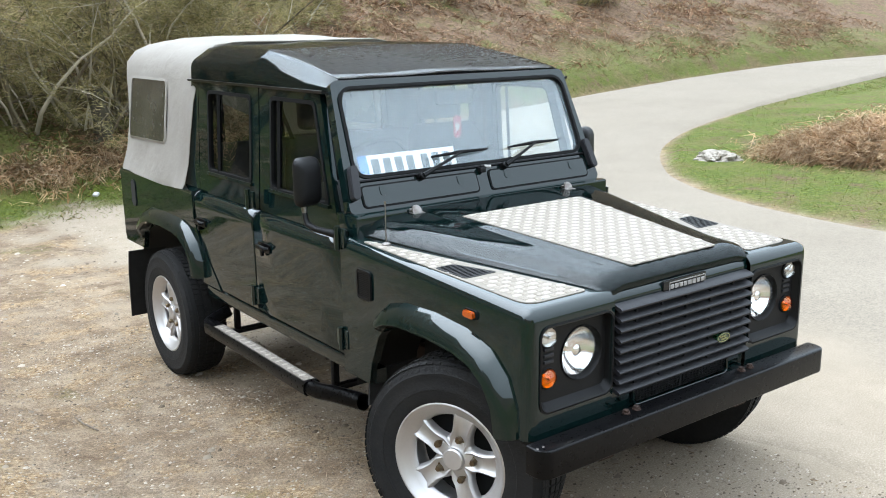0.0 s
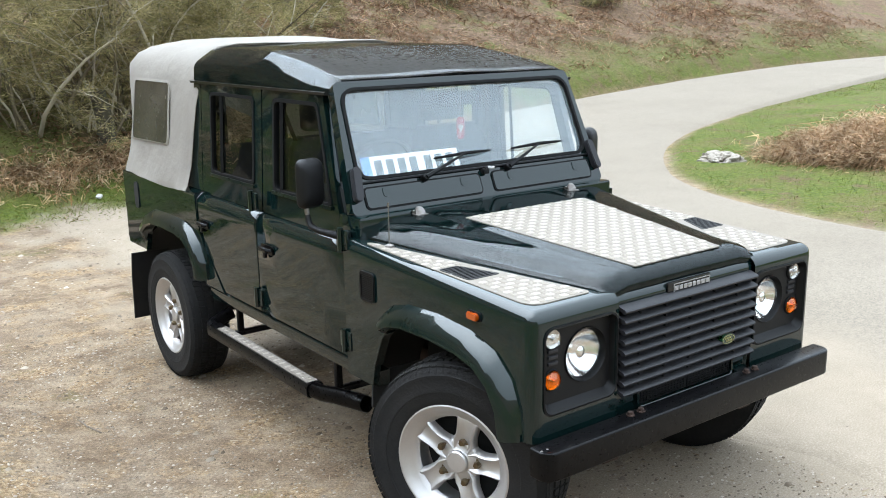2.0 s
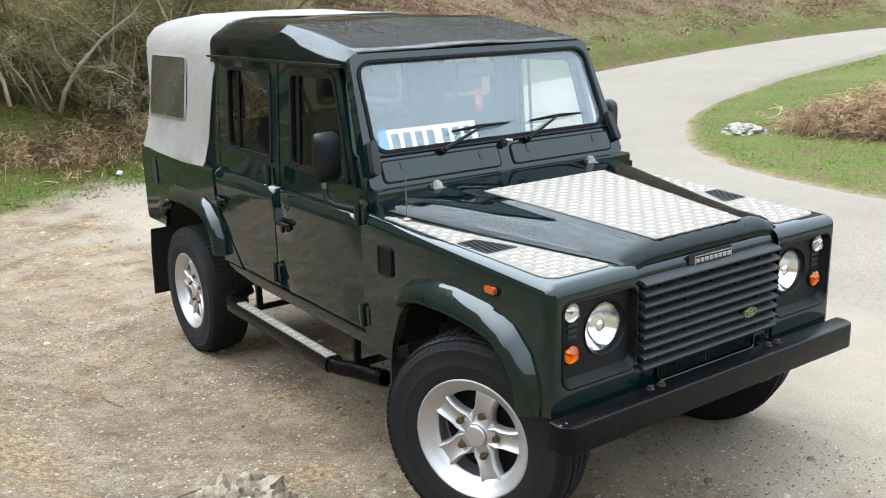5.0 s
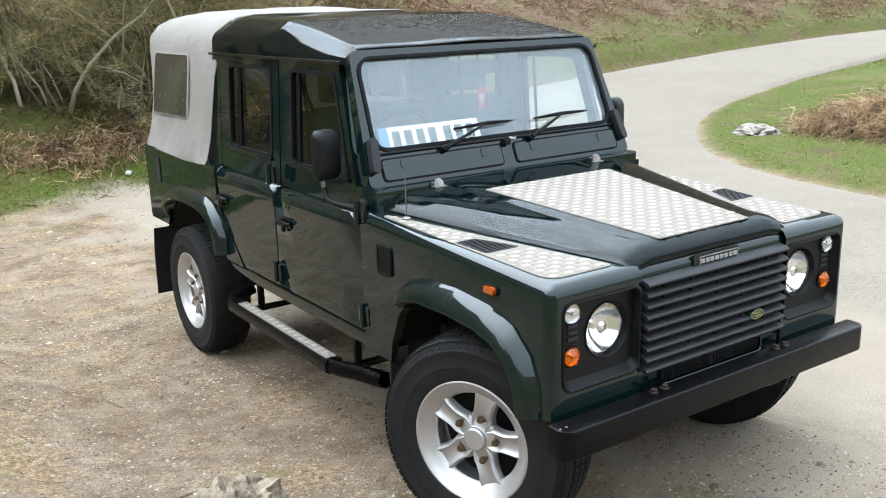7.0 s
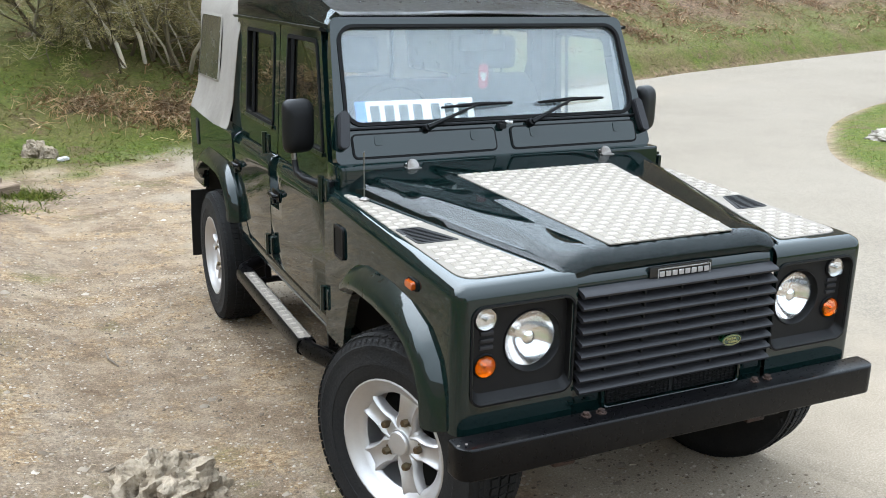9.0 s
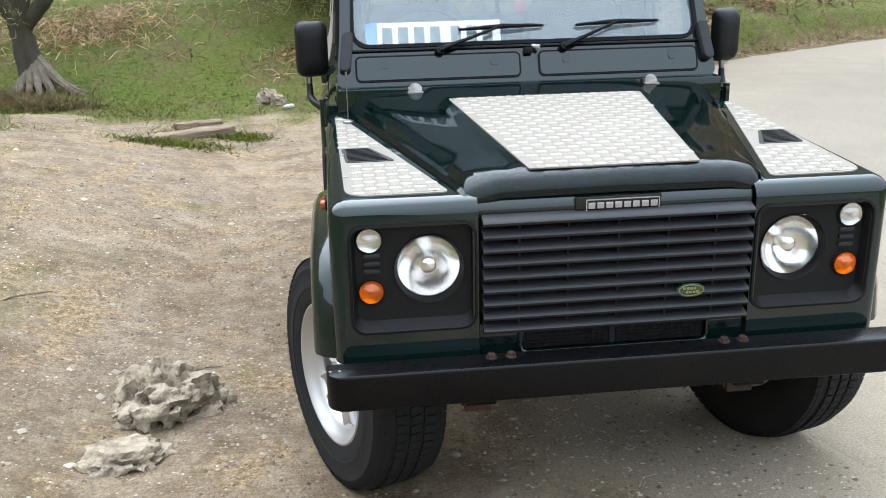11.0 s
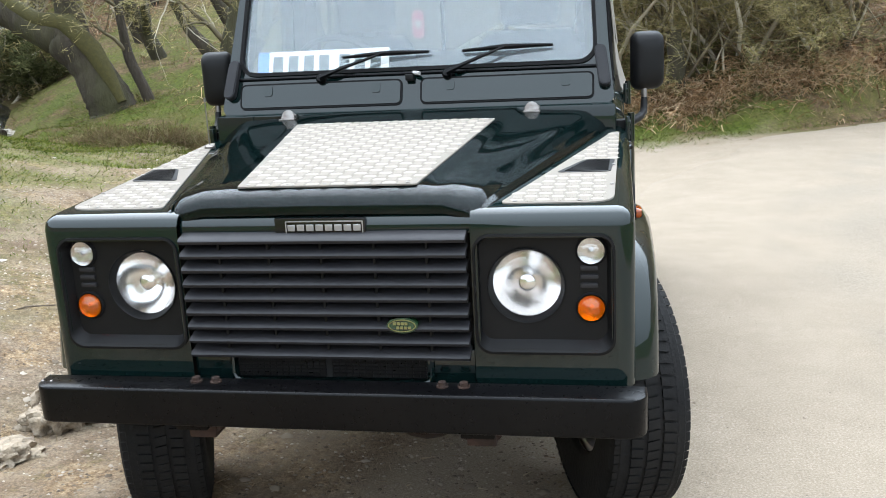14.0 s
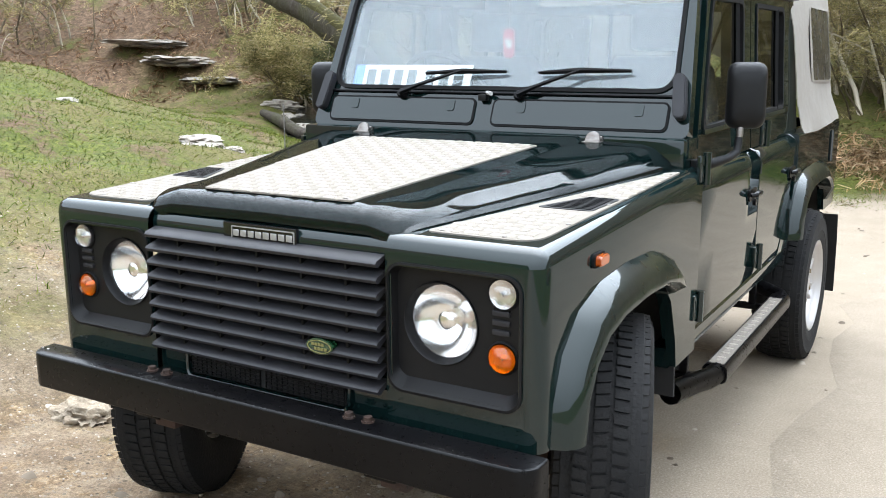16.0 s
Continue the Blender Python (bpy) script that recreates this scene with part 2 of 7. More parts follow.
def tube(bm, pts, r, n=8, caps=True, flat=1.0):
    """A pipe along points; r is one radius or one for each point."""
    pts = [Vector(p) for p in pts]
    rs = r if isinstance(r, (list, tuple)) else [r] * len(pts)
    rings, ref = [], None
    for i, p in enumerate(pts):
        d = (pts[min(i + 1, len(pts) - 1)] - pts[max(i - 1, 0)]).normalized()
        if ref is None:
            ref = Vector((0, 0, 1)) if abs(d.z) < 0.9 else Vector((1, 0, 0))
        s = d.cross(ref).normalized()
        ref = s.cross(d).normalized()
        rings.append([p + (s * math.cos(a) + ref * math.sin(a) * flat) * rs[i] for a in (2 * math.pi * k / n for k in range(n))])
    loft(bm, rings, True, caps)


def lathe(bm, profile, n=32, m=Matrix.Identity(4)):
    """Turn a profile of (radius, height) about the local z axis, then move it by m."""
    rings = []
    for r, h in profile:
        rings.append([bm.verts.new(m @ Vector((max(r, 1e-4) * math.cos(2 * math.pi * k / n), max(r, 1e-4) * math.sin(2 * math.pi * k / n), h))) for k in range(n)])
    for a, b in zip(rings, rings[1:]):
        for i in range(n):
            bm.faces.new((a[i], a[(i + 1) % n], b[(i + 1) % n], b[i]))
    return rings


def rounded(w, h, r, n=5, cx=0.0, cy=0.0):
    """Corner-rounded rectangle as points (u, v), anticlockwise."""
    pts = []
    for sx, sy, a0 in ((1, 1, 0), (-1, 1, 90), (-1, -1, 180), (1, -1, 270)):
        for k in range(n + 1):
            a = radians(a0 + 90 * k / n)
            pts.append((cx + sx * (w / 2 - r) + r * math.cos(a), cy + sy * (h / 2 - r) + r * math.sin(a)))
    return pts


def slab(bm, loop, depth):
    """Extrude a loop of 3D points along a vector, closed at both ends."""
    d = Vector(depth)
    loft(bm, [[Vector(p) for p in loop], [Vector(p) + d for p in loop]])


def ring_slab(bm, outer, inner, depth):
    """A frame between two loops of equal length, with thickness."""
    d = Vector(depth)
    loops = [[bm.verts.new(Vector(p) + o) for p in lp] for lp, o in ((outer, d * 0), (outer, d), (inner, d), (inner, d * 0))]
    n = len(outer)
    for a, b in zip(loops, loops[1:] + loops[:1]):
        for i in range(n):
            j = (i + 1) % n
            bm.faces.new((a[i], a[j], b[j], b[i]))


def mirrored(bm):
    """The bmesh's own mirror image in x, as a new bmesh."""
    c = bm.copy()
    for v in c.verts:
        v.co.x = -v.co.x
    bmesh.ops.reverse_faces(c, faces=c.faces)
    return c


def fast_mesh(name, verts, faces, mat, smooth=False, normals=None):
    """A big mesh from numpy arrays: verts (n, 3), faces (m, 3 or 4)."""
    me = bpy.data.meshes.new(name)
    verts, faces = np.asarray(verts, np.float32), np.asarray(faces, np.int32)
    k = faces.shape[1]
    me.vertices.add(len(verts))
    me.vertices.foreach_set("co", verts.ravel())
    me.loops.add(faces.size)
    me.loops.foreach_set("vertex_index", faces.ravel())
    me.polygons.add(len(faces))
    me.polygons.foreach_set("loop_start", np.arange(0, faces.size, k, dtype=np.int32))
    me.polygons.foreach_set("loop_total", np.full(len(faces), k, np.int32))
    me.update(calc_edges=True)
    me.materials.append(mat)
    if smooth or normals is not None:
        me.shade_smooth()
    if normals is not None:
        me.attributes.new("custom_normal", "FLOAT_VECTOR", "POINT").data.foreach_set("vector", np.asarray(normals, np.float32).ravel())
    return me


# ---------------------------------------------------------------- the lie of the land
FAR_EDGE = np.array([(1.7, 8.2), (2.6, 10.0), (4.2, 10.9), (6.1, 12.3), (8.2, 13.3), (12.0, 14.4), (15.6, 15.1), (19.6, 15.8), (26.0, 16.5), (33.0, 16.9), (60.0, 18.5)])
NEAR_EDGE = np.array([(5.9, -6.0), (5.7, 0.0), (5.9, 1.9), (6.4, 3.2), (7.1, 4.9), (8.4, 6.7), (10.0, 8.1), (11.9, 9.1), (15.8, 10.3), (19.6, 11.0), (25.0, 12.0), (33.0, 12.8), (60.0, 14.4)])


def smooth(a, b, v):
    t = np.clip((v - a) / (b - a), 0, 1)
    return t * t * (3 - 2 * t)


def waves(x, y, seed, size):
    """Smooth pseudo-random relief between -1 and 1."""
    rng = np.random.RandomState(seed)
    out = np.zeros_like(x, dtype=float)
    for k in range(7):
        a, ph = rng.uniform(0, 2 * np.pi, 2)
        f = 2 * np.pi / size * (0.6 + 0.28 * k)
        out = out + np.sin(f * (x * np.cos(a) + y * np.sin(a)) + ph + 0.7 * np.sin(f * 0.6 * (y * np.cos(a) - x * np.sin(a)))) / 7 ** 0.5 * 0.75
    return out


def bank_foot(x):
    """Where, for each x, the bank behind the parking place begins."""
    return np.interp(x, [-30, -12, -6, -2.5, 0.5, 2.2, *FAR_EDGE[1:, 0]], [16, 13.5, 11.2, 10.2, 10.2, 10.6, *(FAR_EDGE[1:, 1] + 0.25)])


def ground_height(x, y):
    x, y = np.asarray(x, float), np.asarray(y, float)
    z = 0.05 * np.maximum(0, y - 6.5) * smooth(30, 10, y) + 0.05 * 8 * smooth(10, 30, y) + 0.03 * np.maximum(0, x - 8) * smooth(60, 20, x)
    d = y - bank_foot(x)
    right = smooth(1.5, 5.0, x)
    z = z + (0.3 * smooth(0.0, 0.5, d) * right + (0.30 + 0.12 * right) * np.maximum(0, d)) * smooth(90, 30, d) + 57 * smooth(12, 92, d)
    # the grassy hump on the stream side and the valley beyond it
    hump = 0.25 * np.maximum(0, -x - 1.6) * (1 - 0.9 * smooth(3.0, 10.5, y)) * smooth(-14, -1, y)
    crest = np.minimum(hump, 1.45 + 0.12 * np.maximum(0, -x - 8))
    z = z + crest
    far = np.hypot(x + 2, y) - 21
    z = z + 0.30 * np.maximum(0, far) * smooth(-6, -14, x) * smooth(80, 20, far) + 26 * smooth(16, 90, far) * smooth(-6, -14, x)
    # the stream's bed
    s = (x + 9.2) * 0.86 + (y - 10.3) * 0.52
    z = z - 0.35 * np.exp(-(s / 0.8) ** 2) * smooth(8.0, 9.6, y) * smooth(30, 20, y)
    # the turf island across the road stands a little proud
    isl = x - np.interp(y, NEAR_EDGE[:8, 1], NEAR_EDGE[:8, 0])
    z = z + 0.05 * smooth(0.0, 0.4, isl) * smooth(9, 7, y - 0.25 * (x - 10)) * smooth(10.5, 9, y)
    z = z + 0.012 * waves(x, y, 3, 1.3) * smooth(0.4, 2.5, np.abs(x) + 0.0 * y) * smooth(1.5, 0.2, x)
    z = z + 0.10 * waves(x, y, 5, 4.5) * smooth(0.3, 3.0, d) + 0.06 * waves(x, y, 6, 2.6) * smooth(-2.8, -5.5, x)
    return z + 0.35 * waves(x, y, 8, 14.0) * smooth(3.0, 12.0, np.where(x > -5, d, np.maximum(d, far)))


def grass_amount(x, y):
    """1 where turf grows, 0 on gravel."""
    edge = np.interp(x, [-30, -9.5, -6.5, -5, -3.8, -2.8, -2.0, -1.4, -0.5, 1.0, 2.0, 3], [6.5, 7.2, 6.4, 8.6, 8.4, 8.0, 8.0, 8.4, 8.8, 9.1, 9.5, 10.1])
    g = smooth(-0.5, 0.5, y - edge + 0.45 * waves(x, y, 11, 1.6))
    side = smooth(-2.3, -4.2, x + 0.6 * waves(x, y, 12, 1.9) + 0.25 * (y - 2))
    isl = x - np.interp(y, NEAR_EDGE[:, 1], NEAR_EDGE[:, 0])
    return np.maximum(np.maximum(g, side * 0.9), smooth(-0.1, 0.25, isl) * smooth(-0.2, 0.3, isl + 0.2))


def ground_axis(fine0, fine1, step, reach):
    mid = np.arange(fine0, fine1 + step / 2, step)
    out, s = [], step
    v = fine1
    while v < reach:
        s = min(s * 1.06, 14)
        v += s
        out.append(v)
    low, s, v = [], step, fine0
    while v > -reach:
        s = min(s * 1.06, 14)
        v -= s
        low.append(v)
    return np.array(low[::-1] + list(mid) + out)


def dust_colour(nt):
    """Pale trodden dust with fine stone chips, shared by the lane's edge and the parking place."""
    tc = nt.nodes.new("ShaderNodeTexCoord")
    out = None
    for scale, detail, stops in ((2.2, 10, ((0.33, 0.265, 0.185), (0.45, 0.372, 0.275), (0.57, 0.482, 0.368))), (120.0, 4, ((0.15, 0.118, 0.080), (0.45, 0.372, 0.275), (0.86, 0.75, 0.60)))):
        n = nt.nodes.new("ShaderNodeTexNoise")
        n.inputs["Scale"].default_value, n.inputs["Detail"].default_value, n.inputs["Roughness"].default_value = scale, detail, 0.76
        nt.links.new(tc.outputs["Object"], n.inputs["Vector"])
        r = nt.nodes.new("ShaderNodeValToRGB")
        r.color_ramp.elements.new(0.5)
        for e, p, c in zip(r.color_ramp.elements, (0.3, 0.5, 0.7), stops):
            e.position, e.color = p, (*dim(c), 1)
        nt.links.new(n.outputs[0], r.inputs[0])
        if out is None:
            out = r.outputs[0]
        else:
            x = nt.nodes.new("ShaderNodeMix")
            x.data_type, x.inputs[0].default_value = "RGBA", 0.5
            nt.links.new(out, x.inputs[6])
            nt.links.new(r.outputs[0], x.inputs[7])
            out = x.outputs[2]
    return out


def land_material():
    m = bpy.data.materials.new("gravel_turf_and_soil")
    m.use_nodes = True
    nt = m.node_tree
    bs = nt.nodes["Principled BSDF"]
    bs.inputs["Roughness"].default_value, bs.inputs["Specular IOR Level"].default_value = 0.95, 0.2
    tc = nt.nodes.new("ShaderNodeTexCoord")

    def tone(scale, stops, detail=6, rough=0.65, lo=0.3, hi=0.7):
        n = nt.nodes.new("ShaderNodeTexNoise")
        n.inputs["Scale"].default_value, n.inputs["Detail"].default_value, n.inputs["Roughness"].default_value = scale, detail, rough
        nt.links.new(tc.outputs["Object"], n.inputs["Vector"])
        r = nt.nodes.new("ShaderNodeValToRGB")
        for i, c in enumerate(stops):
            e = r.color_ramp.elements[i] if i < 2 else r.color_ramp.elements.new(1.0)
            e.position = lo + (hi - lo) * i / (len(stops) - 1)
            e.color = (*dim(c), 1)
        nt.links.new(n.outputs[0], r.inputs[0])
        return r.outputs[0]

    def mix(f, a, b, mode="MIX"):
        x = nt.nodes.new("ShaderNodeMix")
        x.data_type, x.blend_type = "RGBA", mode
        for s, i in ((f, 0), (a, 6), (b, 7)):
            if isinstance(s, float):
                x.inputs[i].default_value = s
            else:
                nt.links.new(s, x.inputs[i])
        return x.outputs[2]

    def mask(scale, lo, hi, detail=8, rough=0.7):
        n = nt.nodes.new("ShaderNodeTexNoise")
        n.inputs["Scale"].default_value, n.inputs["Detail"].default_value, n.inputs["Roughness"].default_value = scale, detail, rough
        nt.links.new(tc.outputs["Object"], n.inputs["Vector"])
        r = nt.nodes.new("ShaderNodeMapRange")
        r.inputs[1].default_value, r.inputs[2].default_value = lo, hi
        nt.links.new(n.outputs[0], r.inputs[0])
        return r.outputs[0]

    # trodden earth with grey grit, pale worn patches, mats of straw and a little moss
    earth = tone(2.3, [(0.215, 0.152, 0.092), (0.370, 0.285, 0.190), (0.560, 0.460, 0.330)], 10, 0.78, 0.38, 0.62)
    grey = tone(9.0, [(0.180, 0.135, 0.090), (0.350, 0.282, 0.200), (0.580, 0.492, 0.372)], 10, 0.82, 0.36, 0.64)
    pale = tone(14.0, [(0.270, 0.204, 0.128), (0.495, 0.398, 0.272), (0.740, 0.632, 0.470)], 8, 0.8, 0.34, 0.64)
    straw = tone(26.0, [(0.170, 0.105, 0.052), (0.440, 0.315, 0.180), (0.740, 0.590, 0.380)], 8, 0.8, 0.36, 0.62)
    moss = tone(30.0, [(0.050, 0.055, 0.012), (0.170, 0.175, 0.045), (0.330, 0.300, 0.110)], 6, 0.8, 0.34, 0.66)
    gravel = mix(mask(0.55, 0.47, 0.62), earth, grey)
    gravel = mix(mask(1.6, 0.55, 0.66, 10, 0.72), gravel, pale)
    gravel = mix(mask(2.1, 0.50, 0.60, 10, 0.75), gravel, straw)
    gravel = mix(mask(0.9, 0.57, 0.68, 10, 0.78), gravel, moss)
    grit = tone(75.0, [(0.80, 0.79, 0.77), (2.15, 2.1, 2.03), (3.8, 3.75, 3.6)], 4, 0.85, 0.28, 0.72)
    gravel = mix(0.8, gravel, grit, "MULTIPLY")
    # turf: lush, yellowed and threadbare patches over a fine grain
    lush = tone(17.0, [(0.042, 0.064, 0.008), (0.132, 0.182, 0.023), (0.285, 0.345, 0.056)], 8, 0.8, 0.34, 0.66)
    yellow = tone(21.0, [(0.080, 0.064, 0.020), (0.205, 0.188, 0.056), (0.390, 0.345, 0.145)], 8, 0.8, 0.34, 0.66)
    brown = tone(19.0, [(0.070, 0.042, 0.022), (0.200, 0.128, 0.070), (0.400, 0.285, 0.170)], 8, 0.8, 0.34, 0.66)
    turf = mix(mask(0.9, 0.46, 0.60, 10, 0.75), lush, yellow)
    turf = mix(mask(1.4, 0.53, 0.62, 10, 0.78), turf, brown)
    # the bank: flattened bracken between mossy grass; darkest tones paint the shade between clumps
    fern = tone(7.0, [(0.050, 0.028, 0.016), (0.255, 0.155, 0.090), (0.570, 0.392, 0.262)], 10, 0.85, 0.38, 0.64)
    soil = mix(mask(0.75, 0.53, 0.62, 10, 0.75), fern, mix(0.5, yellow, turf))
    zones = nt.nodes.new("ShaderNodeAttribute")
    zones.attribute_name = "zones"
    sep = nt.nodes.new("ShaderNodeSeparateColor")
    nt.links.new(zones.outputs["Color"], sep.inputs[0])
    col = mix(sep.outputs[0], gravel, turf)
    col = mix(sep.outputs[1], col, soil)
    col = mix(sep.outputs[2], col, dust_colour(nt))
    nt.links.new(col, bs.inputs["Base Color"])
    n = nt.nodes.new("ShaderNodeTexNoise")
    n.inputs["Scale"].default_value, n.inputs["Detail"].default_value, n.inputs["Roughness"].default_value = 14, 9, 0.78
    nt.links.new(tc.outputs["Object"], n.inputs["Vector"])
    b = nt.nodes.new("ShaderNodeBump")
    b.inputs["Strength"].default_value, b.inputs["Distance"].default_value = 0.9, 0.03
    nt.links.new(n.outputs[0], b.inputs["Height"])
    nt.links.new(b.outputs[0], bs.inputs["Normal"])
    worn = nt.nodes.new("ShaderNodeMapRange")
    worn.inputs[3].default_value, worn.inputs[4].default_value = 0.8, 0.08
    nt.links.new(sep.outputs[2], worn.inputs[0])
    nt.links.new(worn.outputs[0], b.inputs["Strength"])
    return m


gx, gy = ground_axis(-9, 7, 0.11, 420), ground_axis(-4, 15, 0.11, 420)
GX, GY = np.meshgrid(gx, gy)
fx, fy = GX.ravel(), GY.ravel()
land = np.stack([fx, fy, ground_height(fx, fy)], 1)
ni, nj = len(gx), len(gy)
idx = np.arange(ni * nj).reshape(nj, ni)
quads = np.stack([idx[:-1, :-1].ravel(), idx[:-1, 1:].ravel(), idx[1:, 1:].ravel(), idx[1:, :-1].ravel()], 1)
ground_mesh = fast_mesh("ground", land, quads, land_material(), True)
zone = ground_mesh.color_attributes.new("zones", "FLOAT_COLOR", "POINT")
bank_d = fy - bank_foot(fx)
soil_zone = smooth(0.6, 3.0, bank_d + 0.8 * waves(fx, fy, 21, 3.0)) * 0.8 + 0.2 * smooth(0.1, 0.4, bank_d)
soil_zone = soil_zone * (1 - 0.85 * smooth(-12.0, -9.0, fx) * smooth(3.0, 0.5, fx) * smooth(9.0, 3.0, bank_d))
soil_zone = np.maximum(soil_zone, smooth(-14, -19, fx + 2 * waves(fx, fy, 22, 6.0)))
gutter = 0.9 * smooth(0.45, 0.1, np.abs(bank_d + 0.12 + 0.10 * waves(fx, fy, 25, 0.9))) * smooth(2.5, 4.0, fx)
soil_zone = np.maximum(soil_zone, gutter)
# brown undergrowth patches, which also put the trees' shade into the ground colour
soil_zone = np.maximum(soil_zone, 0.75 * smooth(0.0, 0.6, waves(fx, fy, 26, 1.3)) * smooth(-4.5, -6.0, fx) * smooth(4.0, 6.5, fy))
dusty = smooth(-0.55, 0.15, fx - 0.3 * smooth(0.4, -0.6, fy) + 0.45 * waves(fx, fy, 23, 1.4)) * smooth(9.9, 8.9, fy - 0.5 * smooth(1.0, 3.0, fx) + 0.3 * waves(fx, fy, 24, 1.2)) * smooth(6.5, 5.5, fx)
cols = np.stack([grass_amount(fx, fy), np.clip(soil_zone, 0, 1), dusty, fx * 0 + 1], 1).astype(np.float32)
zone.data.foreach_set("color", cols.ravel())
ground = tagged(new("ground", ground_mesh), "bare gravelly parking place running into rough turf", "ground", kind="structure")


def resample(line, n):
    seg = np.r_[0, np.cumsum(np.hypot(*np.diff(line, axis=0).T))]
    s = np.linspace(0, seg[-1], n)
    return np.stack([np.interp(s, seg, line[:, k]) for k in (0, 1)], 1)


# the lane: from behind the camera, past the car, bending away along the foot of the bank
left_line = np.array([(0.9, -60), (0.9, -6), (0.95, -2), (0.75, -0.6), (0.9, 1.5), (0.75, 4.5), (0.9, 6.8), *map(tuple, FAR_EDGE)])
right_line = np.array([(6.5, -60), *map(tuple, NEAR_EDGE)])
# matched stations: the left edge's long straight pairs with the right edge's start of the bend
L1, L2 = resample(left_line[:8], 150), resample(left_line[7:], 260)
R1, R2 = resample(right_line[:5], 150), resample(right_line[4:], 260)
LL, RR = np.r_[L1, L2[1:]], np.r_[R1, R2[1:]]
for _ in range(60):
    # ease the corners of the right-hand edge
    RR[1:-1] = RR[1:-1] * 0.5 + (RR[:-2] + RR[2:]) * 0.25
across = 40
wob = 0.10 * waves(LL[:, 0] * 1.0, LL[:, 1], 31, 1.1)
rv = []
for k in range(across + 1):
    f = k / across
    px, py = LL[:, 0] * (1 - f) + RR[:, 0] * f + (1 - f) ** 6 * wob * 1.2, LL[:, 1] * (1 - f) + RR[:, 1] * f
    lift = 0.016 * np.clip(min(f, 1 - f) * 30 - 0.4, -1, 1) + 0.012 * np.maximum(0, np.hypot(px, py - 4) - 11) ** 0.8
    if k in (0, across):
        lift = lift * 0 - 0.05
    rv.append(np.stack([px, py, ground_height(px, py) + lift], 1))
rv = np.stack(rv, 1)
rn, rm = rv.shape[:2]
ridx = np.arange(rn * rm).reshape(rn, rm)
rq = np.stack([ridx[:-1, :-1].ravel(), ridx[1:, :-1].ravel(), ridx[1:, 1:].ravel(), ridx[:-1, 1:].ravel()], 1)
ROAD = material("worn_pale_asphalt", (0.385, 0.334, 0.262), 0.9, 0.0, (0.320, 0.274, 0.212), 1.1, 0.5, bump=0.22, bump_scale=130, third=(0.425, 0.373, 0.298), third_scale=0.35, spec=0.25)


def speckle(m, scale, dark, light):
    """Mix fine chips of stone into a material's colour."""
    nt = m.node_tree
    bs = nt.nodes["Principled BSDF"]
    old = bs.inputs["Base Color"].links[0].from_socket
    tc = nt.nodes.new("ShaderNodeTexCoord")
    v = nt.nodes.new("ShaderNodeTexVoronoi")
    v.inputs["Scale"].default_value = scale
    nt.links.new(tc.outputs["Object"], v.inputs["Vector"])
    r = nt.nodes.new("ShaderNodeValToRGB")
    r.color_ramp.elements[0].color, r.color_ramp.elements[1].color = (*dark, 1), (*light, 1)
    r.color_ramp.elements[0].position, r.color_ramp.elements[1].position = 0.2, 0.8
    nt.links.new(v.outputs["Color"], r.inputs[0])
    mx = nt.nodes.new("ShaderNodeMix")
    mx.data_type, mx.blend_type = "RGBA", "MULTIPLY"
    mx.inputs[0].default_value = 1.0
    nt.links.new(old, mx.inputs[6])
    nt.links.new(r.outputs[0], mx.inputs[7])
    nt.links.new(mx.outputs[2], bs.inputs["Base Color"])


# the lane's ragged edge is drowned in the same dust as the parking place
fr = np.tile(np.linspace(0, 1, rm), rn)
rp_ = rv.reshape(-1, 3)
wear = smooth(2.2, 0.7, fr * 4.8 + 0.45 * waves(rp_[:, 0], rp_[:, 1], 33, 1.0)) * smooth(13.5, 11.0, rp_[:, 1])
nt = ROAD.node_tree
wa, wsp, wx = (nt.nodes.new("ShaderNode" + k) for k in ("Attribute", "SeparateColor", "Mix"))
wa.attribute_name, wx.data_type = "wear", "RGBA"
speckle(ROAD, 110.0, (0.74, 0.73, 0.72), (1.18, 1.17, 1.15))
old_base = nt.nodes["Principled BSDF"].inputs["Base Color"].links[0].from_socket
nt.links.new(wa.outputs["Color"], wsp.inputs[0])
nt.links.new(wsp.outputs[0], wx.inputs[0])
nt.links.new(old_base, wx.inputs[6])
nt.links.new(dust_colour(nt), wx.inputs[7])
nt.links.new(wx.outputs[2], nt.nodes["Principled BSDF"].inputs["Base Color"])
road_mesh = fast_mesh("road", rp_, rq, ROAD, True)
road_mesh.color_attributes.new("wear", "FLOAT_COLOR", "POINT").data.foreach_set("color", np.stack([wear, wear, wear, wear * 0 + 1], 1).astype(np.float32).ravel())
road = tagged(new("road", road_mesh), "narrow pale grey asphalt lane with ragged edges", "road", kind="structure")

# the stream: a thread of dark water in its bed
WATER = material("dark_stream_water", (0.02, 0.022, 0.018), 0.06, 0.0, (0.035, 0.035, 0.028), 3.0, 0.5, bump=0.12, bump_scale=14)
st_y = np.linspace(9.8, 19.0, 70)
st_x = -9.2 - (st_y - 10.3) * 0.52 / 0.86
st_v = np.concatenate([np.stack([st_x + o * (0.9 + 0.3 * waves(st_x, st_y, 61, 1.5)), st_y + o * 0.5, ground_height(st_x, st_y) + 0.07], 1) for o in (-0.38, 0.38)])
st_q = np.stack([np.arange(69), np.arange(69) + 70, np.arange(69) + 71, np.arange(69) + 1], 1)
tagged(new("water", fast_mesh("water", st_v, st_q, WATER, True)), "narrow dark stream in a grassy bed", "stream", kind="structure")

